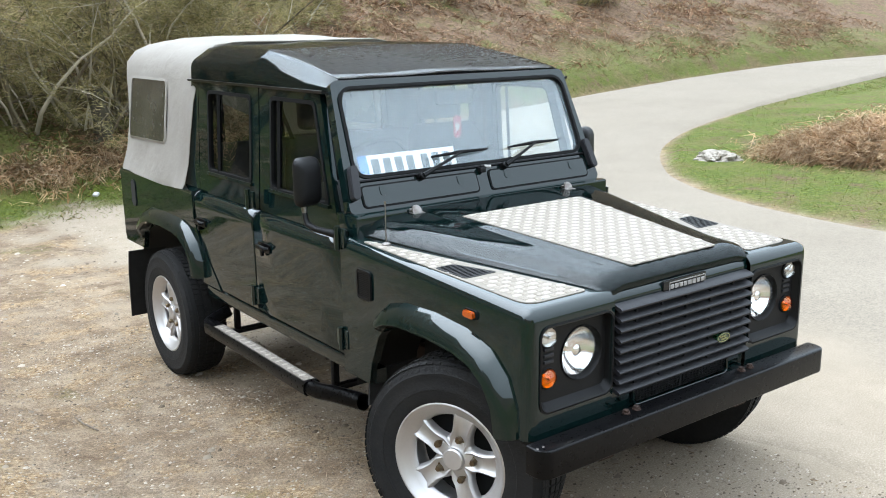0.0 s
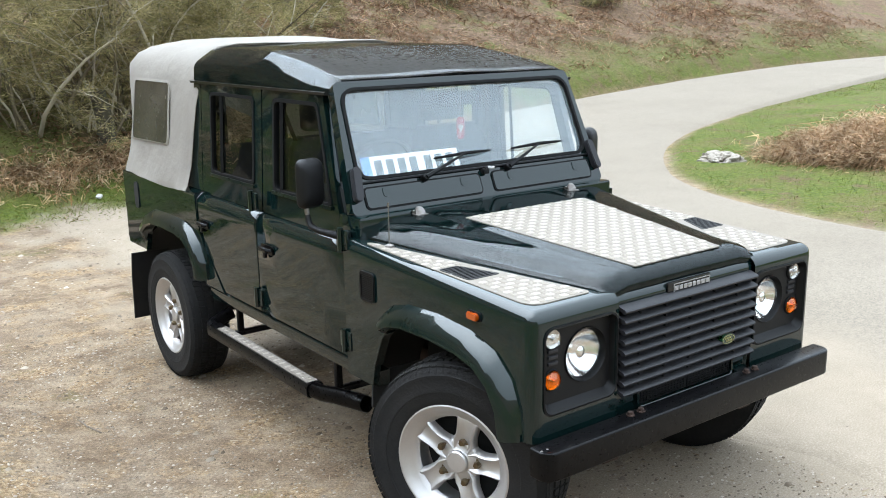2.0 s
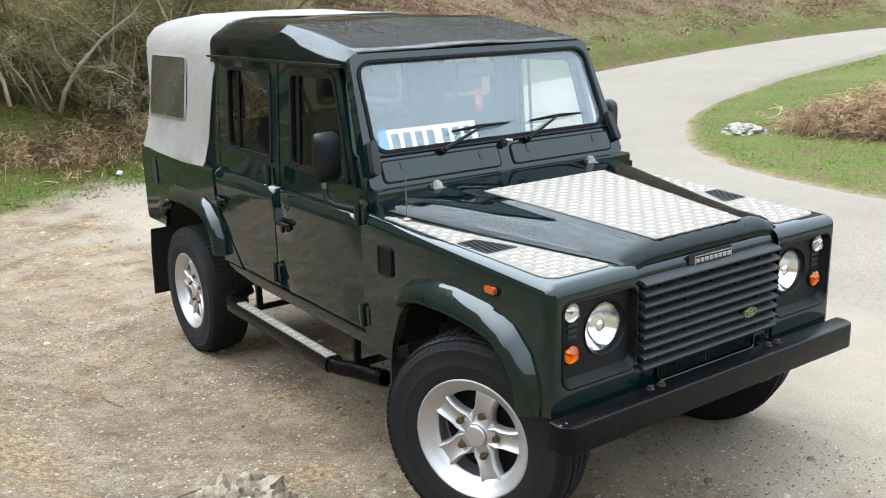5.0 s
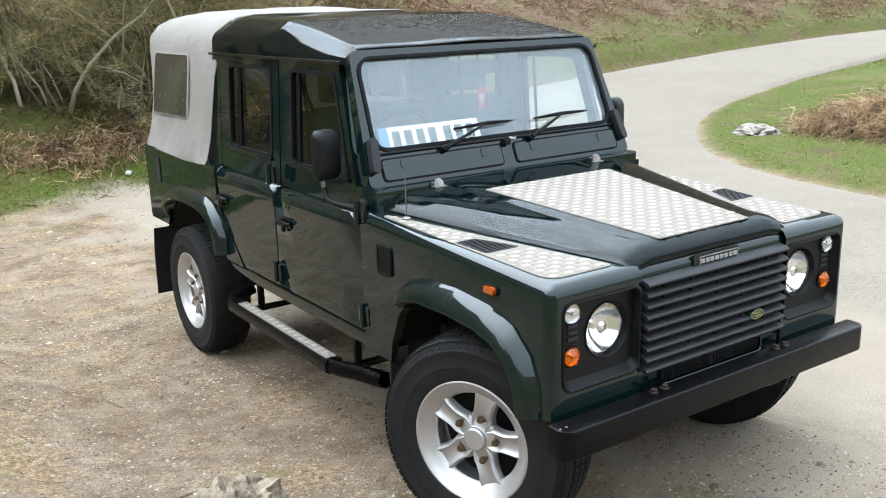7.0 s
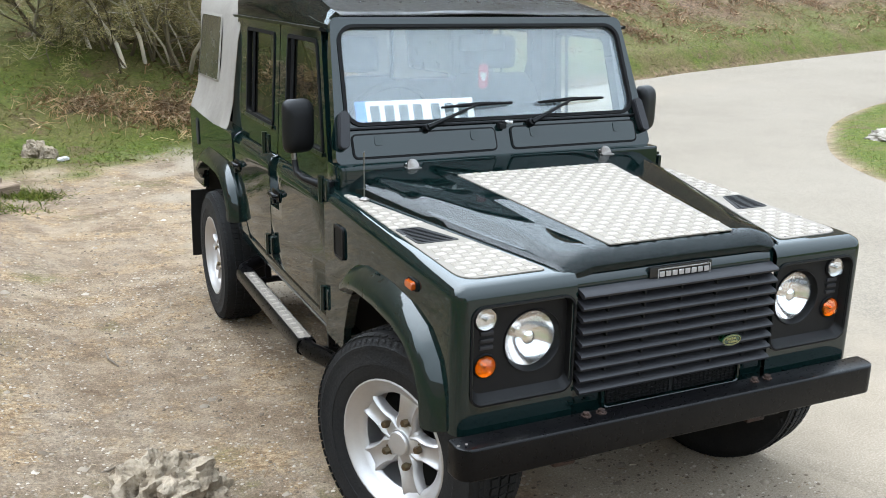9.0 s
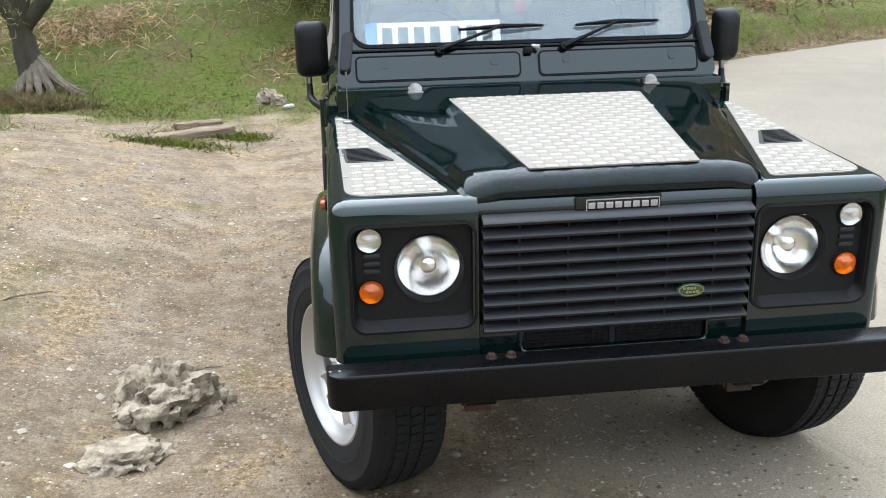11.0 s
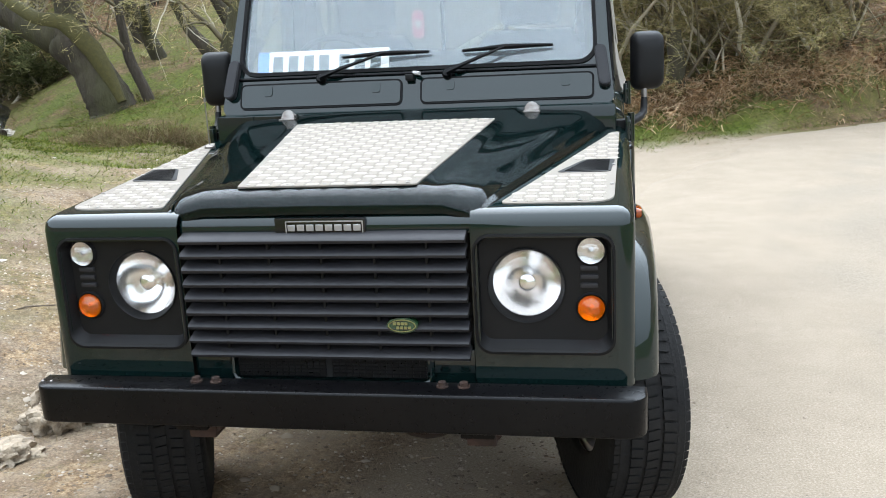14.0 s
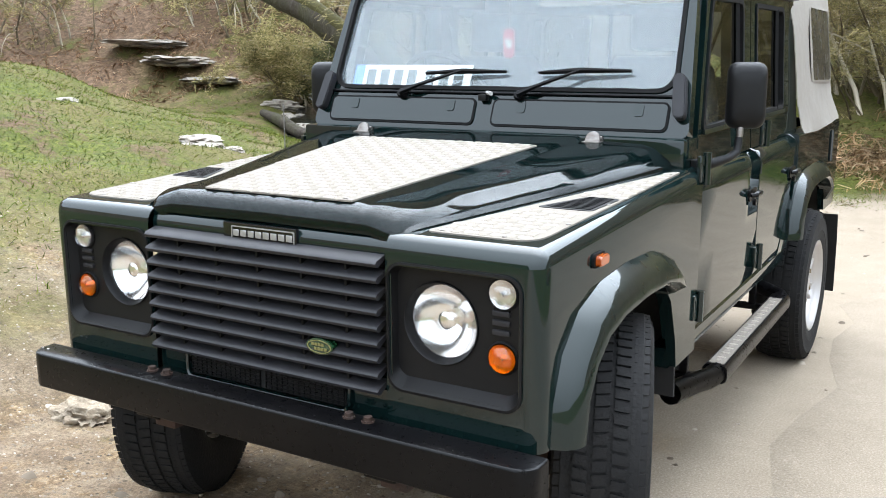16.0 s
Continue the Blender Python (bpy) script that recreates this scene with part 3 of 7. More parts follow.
# ---------------------------------------------------------------- the pick-up
# Car frame: x to its left, y to its rear from the front axle, z up. The body sits nose-down on its springs.
RAKE = 0.0384


def raked(bm):
    for v in bm.verts:
        y, z = v.co.y, v.co.z
        v.co.y, v.co.z = y - RAKE * (z - 0.6), z + RAKE * y
    return bm


car = thing("pickup_truck", "dark green double-cab off-road pickup with off-white canvas back", "pickup truck")


def body(name, bm, mat, parent=None, label="", smooth=38):
    return part(name, raked(bm), mat, parent or car, label, smooth)


def both(name, bm, mat, parent=None, label="", smooth=38):
    """A part on the car's left and its mirror image on the right."""
    other = mirrored(bm)
    a = body(name, bm, mat, parent, label, smooth)
    return a, body(name, other, mat, parent, label, smooth)


def hood_half(y):
    return 0.425 + (y + 0.43) / 1.09 * 0.285


def hood_top(y):
    return 1.108 + (y + 0.40) * 0.0765


def wing_top(y):
    return 1.056 + (y + 0.40) * 0.042


# --- front wings
ARCH_F = [(-0.345, 0.60), (-0.315, 0.70), (-0.24, 0.785), (-0.12, 0.835), (0.06, 0.85), (0.25, 0.845), (0.37, 0.815), (0.455, 0.735), (0.515, 0.60)]
bm = bmesh.new()
X0, X1, Y0, Y1, Z0, Z1 = 0.386, 0.785, -0.452, 0.735, 0.60, 1.056
box(bm, X0, X1, Y0, Y1, Z0, Z1)
edges = [e for e in bm.edges if all(v.co.x > 0.7 for v in e.verts) and not all(v.co.z < 0.7 for v in e.verts) and not all(v.co.y > 0.7 for v in e.verts)]
edges += [e for e in bm.edges if all(v.co.y < -0.4 and v.co.z > 1 for v in e.verts) and e not in edges]
bmesh.ops.bevel(bm, geom=edges, offset=0.042, segments=5, profile=0.5, affect="EDGES")
bmesh.ops.delete(bm, geom=[f for f in bm.faces if f.normal.z < -0.9 or f.normal.y > 0.9 or f.normal.x < -0.9], context="FACES")
side = max((f for f in bm.faces if f.normal.x > 0.9), key=lambda f: f.calc_area())
keep = sorted([v.co.copy() for v in side.verts], key=lambda c: (c.y, c.z))
bmesh.ops.delete(bm, geom=[side], context="FACES_ONLY")
loop = [bm.verts.new((X1, y, z)) for y, z in ARCH_F]
corner = {}
for v in bm.verts:
    if v not in loop and abs(v.co.x - X1) < 1e-5:
        corner[(v.co.y > 0.3, v.co.z > 0.8)] = v
f = bm.faces.new([corner[(False, True)], corner[(False, False)]] + loop + [corner[(True, False)], corner[(True, True)]])
inner = [bm.verts.new((X1 - 0.04, y, z)) for y, z in ARCH_F]
for i in range(len(loop) - 1):
    bm.faces.new((loop[i], loop[i + 1], inner[i + 1], inner[i]))
face = max((q for q in bm.faces if q.normal.y < -0.9), key=lambda q: q.calc_area())
rim_v = sorted(face.verts, key=lambda v: math.atan2(v.co.z - 0.83, v.co.x - 0.55))
bmesh.ops.delete(bm, geom=[face], context="FACES_ONLY")
cut = sorted([bm.verts.new((x, Y0, z)) for x in (0.402, 0.728) for z in (0.698, 0.986)], key=lambda v: math.atan2(v.co.z - 0.83, v.co.x - 0.55))
for i in range(4):
    bm.faces.new((rim_v[i], rim_v[(i + 1) % 4], cut[(i + 1) % 4], cut[i]))
for v in bm.verts:
    if v.co.z > 0.995:
        v.co.z += (v.co.y + 0.40) * 0.042
wings = both("front_wing", bm, PAINT)
# lower rear corner of the wing, between the arch and the door
bm = bmesh.new()
slab(bm, [(0.785, 0.515, 0.6), (0.785, 0.735, 0.6), (0.785, 0.735, 0.508), (0.785, 0.535, 0.508)], (-0.03, 0, 0))
both("wing_corner", bm, PAINT)

# --- wheel-arch eyebrows
def eyebrow(outer, inner, x_in, x_top):
    """A flared lip that stands out over the wheel."""
    b = bmesh.new()
    rings = []
    for i_e, ((y0, z0), (y1, z1)) in enumerate(zip(outer, inner)):
        x_out = x_in + 0.018 if i_e == len(outer) - 1 else x_top
        y2, z2 = y0 * 0.45 + y1 * 0.55, z0 * 0.45 + z1 * 0.55
        y3, z3 = y0 * 0.12 + y1 * 0.88, z0 * 0.12 + z1 * 0.88
        rings.append([(x_in, y0, z0), (x_in + (x_out - x_in) * 0.55, y0 * 0.8 + y1 * 0.2, z0 * 0.8 + z1 * 0.2), (x_out - 0.006, y2, z2), (x_out, y3, z3), (x_out - 0.012, y1, z1), (x_in - 0.02, y1, z1 - 0.0)])
    loft(b, rings)
    return b


OUT_F = [(-0.405, 0.60), (-0.395, 0.70), (-0.35, 0.805), (-0.26, 0.885), (-0.13, 0.925), (0.06, 0.938), (0.25, 0.93), (0.365, 0.90), (0.425, 0.85), (0.455, 0.80)]
IN_F = [(-0.335, 0.60), (-0.315, 0.70), (-0.27, 0.765), (-0.20, 0.81), (-0.10, 0.832), (0.06, 0.842), (0.24, 0.838), (0.33, 0.82), (0.39, 0.795), (0.43, 0.765)]
both("wheel_arch_flare", eyebrow(OUT_F, IN_F, 0.782, 0.845), PAINT_WORN, None, "scuffed glossy flare over the front wheel")
OUT_R = [(2.26, 0.60), (2.265, 0.70), (2.33, 0.80), (2.43, 0.87), (2.56, 0.90), (2.78, 0.905), (3.0, 0.90), (3.14, 0.86), (3.25, 0.78), (3.31, 0.68)]
IN_R = [(2.335, 0.60), (2.345, 0.68), (2.40, 0.75), (2.48, 0.79), (2.58, 0.81), (2.78, 0.815), (2.98, 0.81), (3.09, 0.785), (3.18, 0.73), (3.23, 0.66)]
both("wheel_arch_flare", eyebrow(OUT_R, IN_R, 0.782, 0.838), PAINT_WORN, None, "scuffed glossy flare over the rear wheel")

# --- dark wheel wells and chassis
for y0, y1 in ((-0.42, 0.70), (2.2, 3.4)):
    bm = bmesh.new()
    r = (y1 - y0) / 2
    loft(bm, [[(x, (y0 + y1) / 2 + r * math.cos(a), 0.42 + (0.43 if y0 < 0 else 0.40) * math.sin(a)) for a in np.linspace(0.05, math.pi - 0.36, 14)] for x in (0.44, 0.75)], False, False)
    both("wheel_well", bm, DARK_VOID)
bm = bmesh.new()
for s in (-1, 1):
    box(bm, s * 0.39 - 0.04, s * 0.39 + 0.04, -0.44, 3.5, 0.42, 0.56, 0.008)
for y in (0.9, 1.7, 2.5, 3.4):
    box(bm, -0.4, 0.4, y - 0.04, y + 0.04, 0.44, 0.54, 0.006)
body("chassis", bm, RUST, None, "rusty ladder chassis")
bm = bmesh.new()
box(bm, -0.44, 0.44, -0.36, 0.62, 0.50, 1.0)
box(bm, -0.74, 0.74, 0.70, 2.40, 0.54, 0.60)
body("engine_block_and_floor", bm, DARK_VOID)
for y in (0.0, 2.794):
    bm = bmesh.new()
    tube(bm, [(-0.62, y, 0.385), (0.62, y, 0.385)], 0.045, 10)
    lathe(bm, [(0, -0.13), (0.09, -0.12), (0.135, -0.05), (0.14, 0.0), (0.135, 0.05), (0.09, 0.12), (0, 0.13)], 16, pose(0.16 if y == 0 else 0.0, y, 0.385, 90, 0, 0))
    part("axle", bm, RUST, car, "rust-brown steel axle")

# --- front panel, grille and badges
bm = bmesh.new()
box(bm, -0.384, 0.384, -0.440, -0.36, 0.585, 0.69, 0.006)
body("lower_front_panel", bm, PAINT)
bm = bmesh.new()
loft(bm, [[(x, y, z) for y, z in ((-0.434, 0.996), (-0.437, 1.004), (-0.436, 1.018), (-0.430, 1.032), (-0.420, 1.042), (-0.38, 1.046), (-0.38, 0.996))] for x in (-0.384, 0.384)])
body("grille_header", bm, PAINT)
# dark sheet behind the slats, the gap's shade put into its colour
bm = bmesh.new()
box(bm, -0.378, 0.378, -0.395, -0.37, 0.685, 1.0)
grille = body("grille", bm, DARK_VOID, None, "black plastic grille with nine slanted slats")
SLAT_Z = [0.999 - 0.0385 * k for k in range(9)]
for z in SLAT_Z:
    bm = bmesh.new()
    sec = [(-0.474, z - 0.018), (-0.477, z - 0.011), (-0.472, z - 0.005), (-0.428, z + 0.008), (-0.424, z), (-0.466, z - 0.021)]
    loft(bm, [[(x, y, zz) for y, zz in sec] for x in (-0.376, 0.376)])
    body("slat", bm, GREY_PLASTIC, grille)
for x in (-0.275, -0.14, 0.0, 0.14, 0.275):
    bm = bmesh.new()
    box(bm, x - 0.003, x + 0.003, -0.456, -0.40, 0.69, 0.995)
    body("grille_rib", bm, BLACK_PLASTIC, grille)
for z in (0.74, 0.79, 0.83, 0.87, 0.91, 0.95):
    bm = bmesh.new()
    box(bm, -0.25, 0.30, -0.402, -0.393, z, z + 0.012)
    body("radiator_bar", bm, RUST, grille)

bm = bmesh.new()
box(bm, -0.120, 0.120, -0.443, -0.430, 0.992, 1.040, 0.003)
badge = body("name_badge", bm, BADGE_BLACK, None, "black oblong badge with silver marks")
bm = bmesh.new()
o, i = rounded(0.205, 0.036, 0.003, 2, 0.012, 1.015), rounded(0.199, 0.030, 0.002, 2, 0.012, 1.015)
ring_slab(bm, [(u, -0.443, v) for u, v in o], [(u, -0.443, v) for u, v in i], (0, -0.0025, 0))
body("badge_border", bm, SILVER_MARK, badge)
for k in range(8):
    bm = bmesh.new()
    x = -0.075 + k * 0.0248
    box(bm, x - 0.0098, x + 0.0098, -0.4465, -0.443, 1.0065, 1.0235, 0.001, 1)
    body("badge_mark", bm, SILVER_MARK, badge)
bm = bmesh.new()
E1 = [(0.206 + 0.0405 * math.cos(a), -0.476, 0.766 + 0.0205 * math.sin(a)) for a in np.linspace(0, 2 * math.pi, 33)[:-1]]
slab(bm, E1, (0, 0.02, 0))
oval = body("oval_badge", bm, BADGE_GREEN, None, "small green oval badge with gold rim")
bm = bmesh.new()
E2 = [(0.206 + 0.036 * math.cos(a), -0.476, 0.766 + 0.0165 * math.sin(a)) for a in np.linspace(0, 2 * math.pi, 33)[:-1]]
E3 = [(0.206 + 0.0335 * math.cos(a), -0.476, 0.766 + 0.0145 * math.sin(a)) for a in np.linspace(0, 2 * math.pi, 33)[:-1]]
ring_slab(bm, E2, E3, (0, -0.002, 0))
body("badge_rim", bm, GOLD, oval)
for z, a, b in ((0.7715, 0.182, 0.222), (0.7605, 0.190, 0.230)):
    for k in range(4):
        x = a + (b - a) * (k + 0.1) / 4
        bm = bmesh.new()
        box(bm, x, x + (b - a) / 4 * 0.75, -0.478, -0.476, z - 0.0035, z + 0.0035)
        body("badge_mark", bm, GOLD, oval)

# --- mesh intake under the grille
bm = bmesh.new()
box(bm, -0.258, 0.258, -0.443, -0.441, 0.610, 0.678)
intake = body("lower_intake", bm, DARK_VOID, None, "black wire mesh intake in a raised lip")
bm = bmesh.new()
for x0, x1 in ((-0.255, -0.015), (0.005, 0.255)):
    for k in range(15):
        x = x0 + (x1 - x0) * k / 14
        box(bm, x - 0.0014, x + 0.0014, -0.449, -0.446, 0.612, 0.676)
    for k in range(7):
        z = 0.614 + 0.060 * k / 6
        box(bm, x0, x1, -0.4505, -0.4485, z - 0.0014, z + 0.0014)
body("wire_mesh", bm, BLACK_SATIN, intake)
bm = bmesh.new()
tube(bm, [(-0.272, -0.447, 0.682), (-0.272, -0.45, 0.622), (-0.266, -0.451, 0.607), (-0.25, -0.452, 0.60), (0.25, -0.452, 0.60), (0.266, -0.451, 0.607), (0.272, -0.45, 0.622), (0.272, -0.447, 0.682)], 0.006, 6)
body("intake_lip", bm, PAINT, intake)

# --- lamp panels
def round_lamp(name, x, z, r, lens, label, y=-0.424):
    """A small round lamp: a ringed, domed lens over a bright dish with its bulb, for both sides."""
    b = bmesh.new()
    prof = [(r, 0.0), (r, 0.010), (r * 0.95, 0.015), (r * 0.84, 0.0195), (r * 0.82, 0.0185), (r * 0.66, 0.0235), (r * 0.64, 0.0225), (r * 0.48, 0.026), (r * 0.46, 0.025), (r * 0.30, 0.0275), (r * 0.28, 0.0265), (0.0, 0.0285)]
    lathe(b, prof, 28, pose(x, y, z, 90, 0, 0))
    for p in both(name, b, lens, None, label):
        s = 1 if p.data.vertices[0].co.x > 0 else -1
        p.visible_shadow = False
        bb = bmesh.new()
        lathe(bb, [(r + 0.005, -0.002), (r + 0.005, 0.005), (r + 0.002, 0.008), (r - 0.001, 0.006), (r - 0.001, -0.002)], 28, pose(s * x, y, z, 90, 0, 0))
        body("lamp_seal", bb, SEAL, p)
        bb = bmesh.new()
        lathe(bb, [(r * 0.97, 0.009), (r * 0.75, 0.006), (r * 0.45, 0.004), (r * 0.25, 0.004), (r * 0.22, 0.012), (r * 0.12, 0.017), (0.0, 0.018)], 28, pose(s * x, y, z, 90, 0, 0))
        body("lamp_dish", bb, LAMP_DISH, p)


# a dished panel: flange flush with the wing, sloping walls, flat floor set back
FLOOR_Y = -0.424
bm = bmesh.new()
panel_o = rounded(0.348, 0.310, 0.042, 6, 0.5640, 0.8410)
panel_e = rounded(0.338, 0.298, 0.040, 6, 0.5640, 0.8415)
panel_i = rounded(0.314, 0.266, 0.030, 6, 0.5600, 0.8490)
hole = [(0.518 + 0.098 * math.cos(a), 0.857 + 0.098 * math.sin(a)) for a in np.linspace(0, 2 * math.pi, len(panel_o) + 1)[:-1] + math.pi / 8]
loft(bm, [[(u, -0.449, v) for u, v in panel_o], [(u, -0.4575, v) for u, v in panel_o], [(u, -0.4585, v) for u, v in panel_e], [(u, FLOOR_Y - 0.002, v) for u, v in panel_i], [(u, FLOOR_Y, v) for u, v in hole], [(u, FLOOR_Y + 0.02, v) for u, v in hole]], True, False)
panels = both("lamp_panel", bm, BLACK_PLASTIC, None, "matt black plastic headlamp surround")
bm = bmesh.new()
lathe(bm, [(0.098, 0.004), (0.0965, 0.006), (0.094, 0.003), (0.090, -0.012), (0.085, -0.022)], 36, pose(0.518, FLOOR_Y, 0.857, 90, 0, 0))
both("headlamp_bezel", bm, BLACK_PLASTIC)
bm = bmesh.new()
lathe(bm, [(0.086, -0.020), (0.080, -0.030), (0.070, -0.043), (0.058, -0.055), (0.044, -0.066), (0.030, -0.073), (0.017, -0.077), (0.016, -0.040), (0.021, -0.038), (0.021, -0.022), (0.014, -0.017), (0.0, -0.016)], 32, pose(0.518, FLOOR_Y, 0.857, 90, 0, 0))
reflectors = both("headlamp_reflector", bm, REFLECTOR, None, "silver headlamp reflector bowl")
bm = bmesh.new()
lathe(bm, [(0.086, -0.022), (0.083, -0.012), (0.07, -0.001), (0.045, 0.008), (0.02, 0.0115), (0.0, 0.012)], 36, pose(0.518, FLOOR_Y, 0.857, 90, 0, 0))
lenses = both("headlamp_lens", bm, GLASS_LENS, None, "round clear glass headlamp lens")
round_lamp("side_lamp", 0.679, 0.947, 0.034, CLEAR_LENS, "round clear side lamp")
round_lamp("turn_signal", 0.678, 0.801, 0.034, AMBER, "round amber turn signal")
for k in range(3):
    bm = bmesh.new()
    z = 0.852 + 0.022 * k
    box(bm, 0.652, 0.696, FLOOR_Y - 0.008, FLOOR_Y + 0.002, z, z + 0.013, 0.004)
    both("vent_bar", bm, GREY_PLASTIC)

# --- bonnet: raised centre, creased shoulders, rolled front lip
def bonnet_section(y, drop=0.0):
    w, t = hood_half(y), hood_top(y) - drop
    c = 0.262 + (y + 0.40) * 0.128
    e = wing_top(y) - 0.008 - drop * 0.3
    sh = w - 0.105 + 0.060 * (1 - float(smooth(-0.38, -0.16, y)))
    k = min(1.0, max(0.0, (y + 0.43) / 0.25))
    pts = [(0, t + 0.002), (c * 0.5, t + 0.001), (c - 0.004, t), (c + 0.014, t - 0.009 * k), (c + 0.03, t - 0.010 * k), ((c + sh) / 2, t - 0.012 * k), (sh, t - 0.016),
           (sh + (w - sh) * 0.33, t - 0.024), (sh + (w - sh) * 0.62, t - 0.038 - (t - e) * 0.08), (w - 0.016, t * 0.35 + e * 0.65), (w - 0.003, e + 0.012), (w, e - 0.012)]
    return [(-x, y, z) for x, z in pts[:0:-1]] + [(x, y, z) for x, z in pts]


bm = bmesh.new()
secs = [bonnet_section(y) for y in np.linspace(-0.36, 0.665, 20)]
front = [bonnet_section(-0.385, 0.003), bonnet_section(-0.408, 0.012), bonnet_section(-0.424, 0.028), bonnet_section(-0.430, 0.046), bonnet_section(-0.428, 0.062), bonnet_section(-0.38, 0.066)]
for s in front[2:]:
    for i, (x, y, z) in enumerate(s):
        lim = wing_top(-0.43) - 0.008
        s[i] = (x, y, min(z, lim + 0.06))
rows = front[::-1] + secs
loft(bm, rows, False, False)
bmesh.ops.solidify(bm, geom=bm.faces, thickness=0.004)
bonnet = body("bonnet", bm, PAINT, None, "dark green bonnet with raised centre", 32)
for s in (-1, 1):
    bm = bmesh.new()
    box(bm, s * 0.45 - 0.030, s * 0.45 + 0.030, 0.620, 0.668, 1.172, 1.179, 0.003)
    tab = [(s * 0.45 + 0.024 * math.cos(a), 0.640 + 0.010 * math.sin(a), 1.186 + 0.024 * math.sin(a)) for a in np.linspace(0, math.pi, 10)]
    slab(bm, [(s * 0.45 + 0.026, 0.636, 1.176)] + tab + [(s * 0.45 - 0.026, 0.636, 1.176)], (0, 0.008, -0.001))
    tube(bm, [(s * 0.45 - 0.026, 0.662, 1.186), (s * 0.45 + 0.026, 0.662, 1.186)], 0.008, 8)
    box(bm, s * 0.45 - 0.018, s * 0.45 + 0.018, 0.655, 0.700, 1.178, 1.186, 0.003)
    body("bonnet_hinge", bm, STEEL)


# --- chequer plates
def five_bars(bm_, p, u, w_, n, ang, cell, mat_i):
    """One cell of tread plate: five short raised bars side by side."""
    c, s_ = math.cos(ang), math.sin(ang)
    d, e = u * c + w_ * s_, w_ * c - u * s_
    for k in range(5):
        q = p + e * cell * (k - 2) * 0.135
        ln, wd, h = cell * (0.56 - 0.07 * abs(k - 2)), cell * 0.062, 0.0016
        lo = [bm_.verts.new(q + d * a_ + e * b_) for a_, b_ in ((-ln, -wd), (ln, -wd), (ln, wd), (-ln, wd))]
        hi = [bm_.verts.new(q + d * a_ * 0.93 + e * b_ * 0.7 + n * h) for a_, b_ in ((-ln, -wd), (ln, -wd), (ln, wd), (-ln, wd))]
        for i in range(4):
            bm_.faces.new((lo[i], lo[(i + 1) % 4], hi[(i + 1) % 4], hi[i])).material_index = mat_i
        bm_.faces.new(hi).material_index = mat_i


def inside(poly, x, y):
    ok = False
    for (xa, ya), (xb, yb) in zip(poly, poly[1:] + poly[:1]):
        if (ya > y) != (yb > y) and x < (xb - xa) * (y - ya) / (yb - ya) + xa:
            ok = not ok
    return ok


def chequer(name, outline, height, pitch=0.040, holes=(), label="", thick=0.0025, parent=None):
    """A tread plate over an (x, y) outline lying on the surface height(x, y)."""
    b = bmesh.new()
    up = [(x, y, height(x, y) + thick) for x, y in outline]
    lo = [(x, y, height(x, y) - 0.002) for x, y in outline]
    loft(b, [lo, up], True, False)
    top = [v for v in b.verts][len(outline):]
    b.faces.new(top)
    xs, ys = [p[0] for p in outline], [p[1] for p in outline]
    cx, cy = sum(xs) / len(xs), sum(ys) / len(ys)
    n = Vector((0, 0, 1))
    reach = int(1.6 / pitch)
    for i in range(-reach, reach):
        for j in range(-reach, reach):
            x, y = cx + i * pitch, cy + j * pitch
            q7 = (0.48 if pitch > 0.035 else 0.35) * pitch
            if all(inside(outline, x + a_, y + b_) for a_, b_ in ((q7, 0), (-q7, 0), (0, q7), (0, -q7))) and not any(a < x < b_ and c < y < d for a, b_, c, d in holes):
                z = height(x, y) + thick
                u = Vector((1, 0, (height(x + 0.01, y) - height(x - 0.01, y)) / 0.02)).normalized()
                w_ = Vector((0, 1, (height(x, y + 0.01) - height(x, y - 0.01)) / 0.02)).normalized()
                # crosswise bars take the tone with the sky's glint painted in
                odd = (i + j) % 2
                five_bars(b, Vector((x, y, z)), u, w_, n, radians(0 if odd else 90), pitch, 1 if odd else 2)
    return body(name, b, [TREAD, TREAD_LIT_BARS, TREAD_DIM_BARS], parent or car, label, 25)


def round_corners(pts, r, n=5):
    out = []
    m_ = len(pts)
    for i in range(m_):
        p, a, b = (Vector((*pts[k % m_], 0)) for k in (i, i - 1, i + 1))
        rr = r[i] if isinstance(r, (list, tuple)) else r
        d0, d1 = (a - p).normalized(), (b - p).normalized()
        for k in range(n + 1):
            t = k / n
            q = (p + d0 * rr) * (1 - t) ** 2 + p * 2 * t * (1 - t) + (p + d1 * rr) * t ** 2
            out.append((q.x, q.y))
    return out


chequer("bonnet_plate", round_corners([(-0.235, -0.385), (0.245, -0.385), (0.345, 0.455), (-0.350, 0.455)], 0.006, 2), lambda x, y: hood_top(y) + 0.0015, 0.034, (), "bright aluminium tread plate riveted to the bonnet")
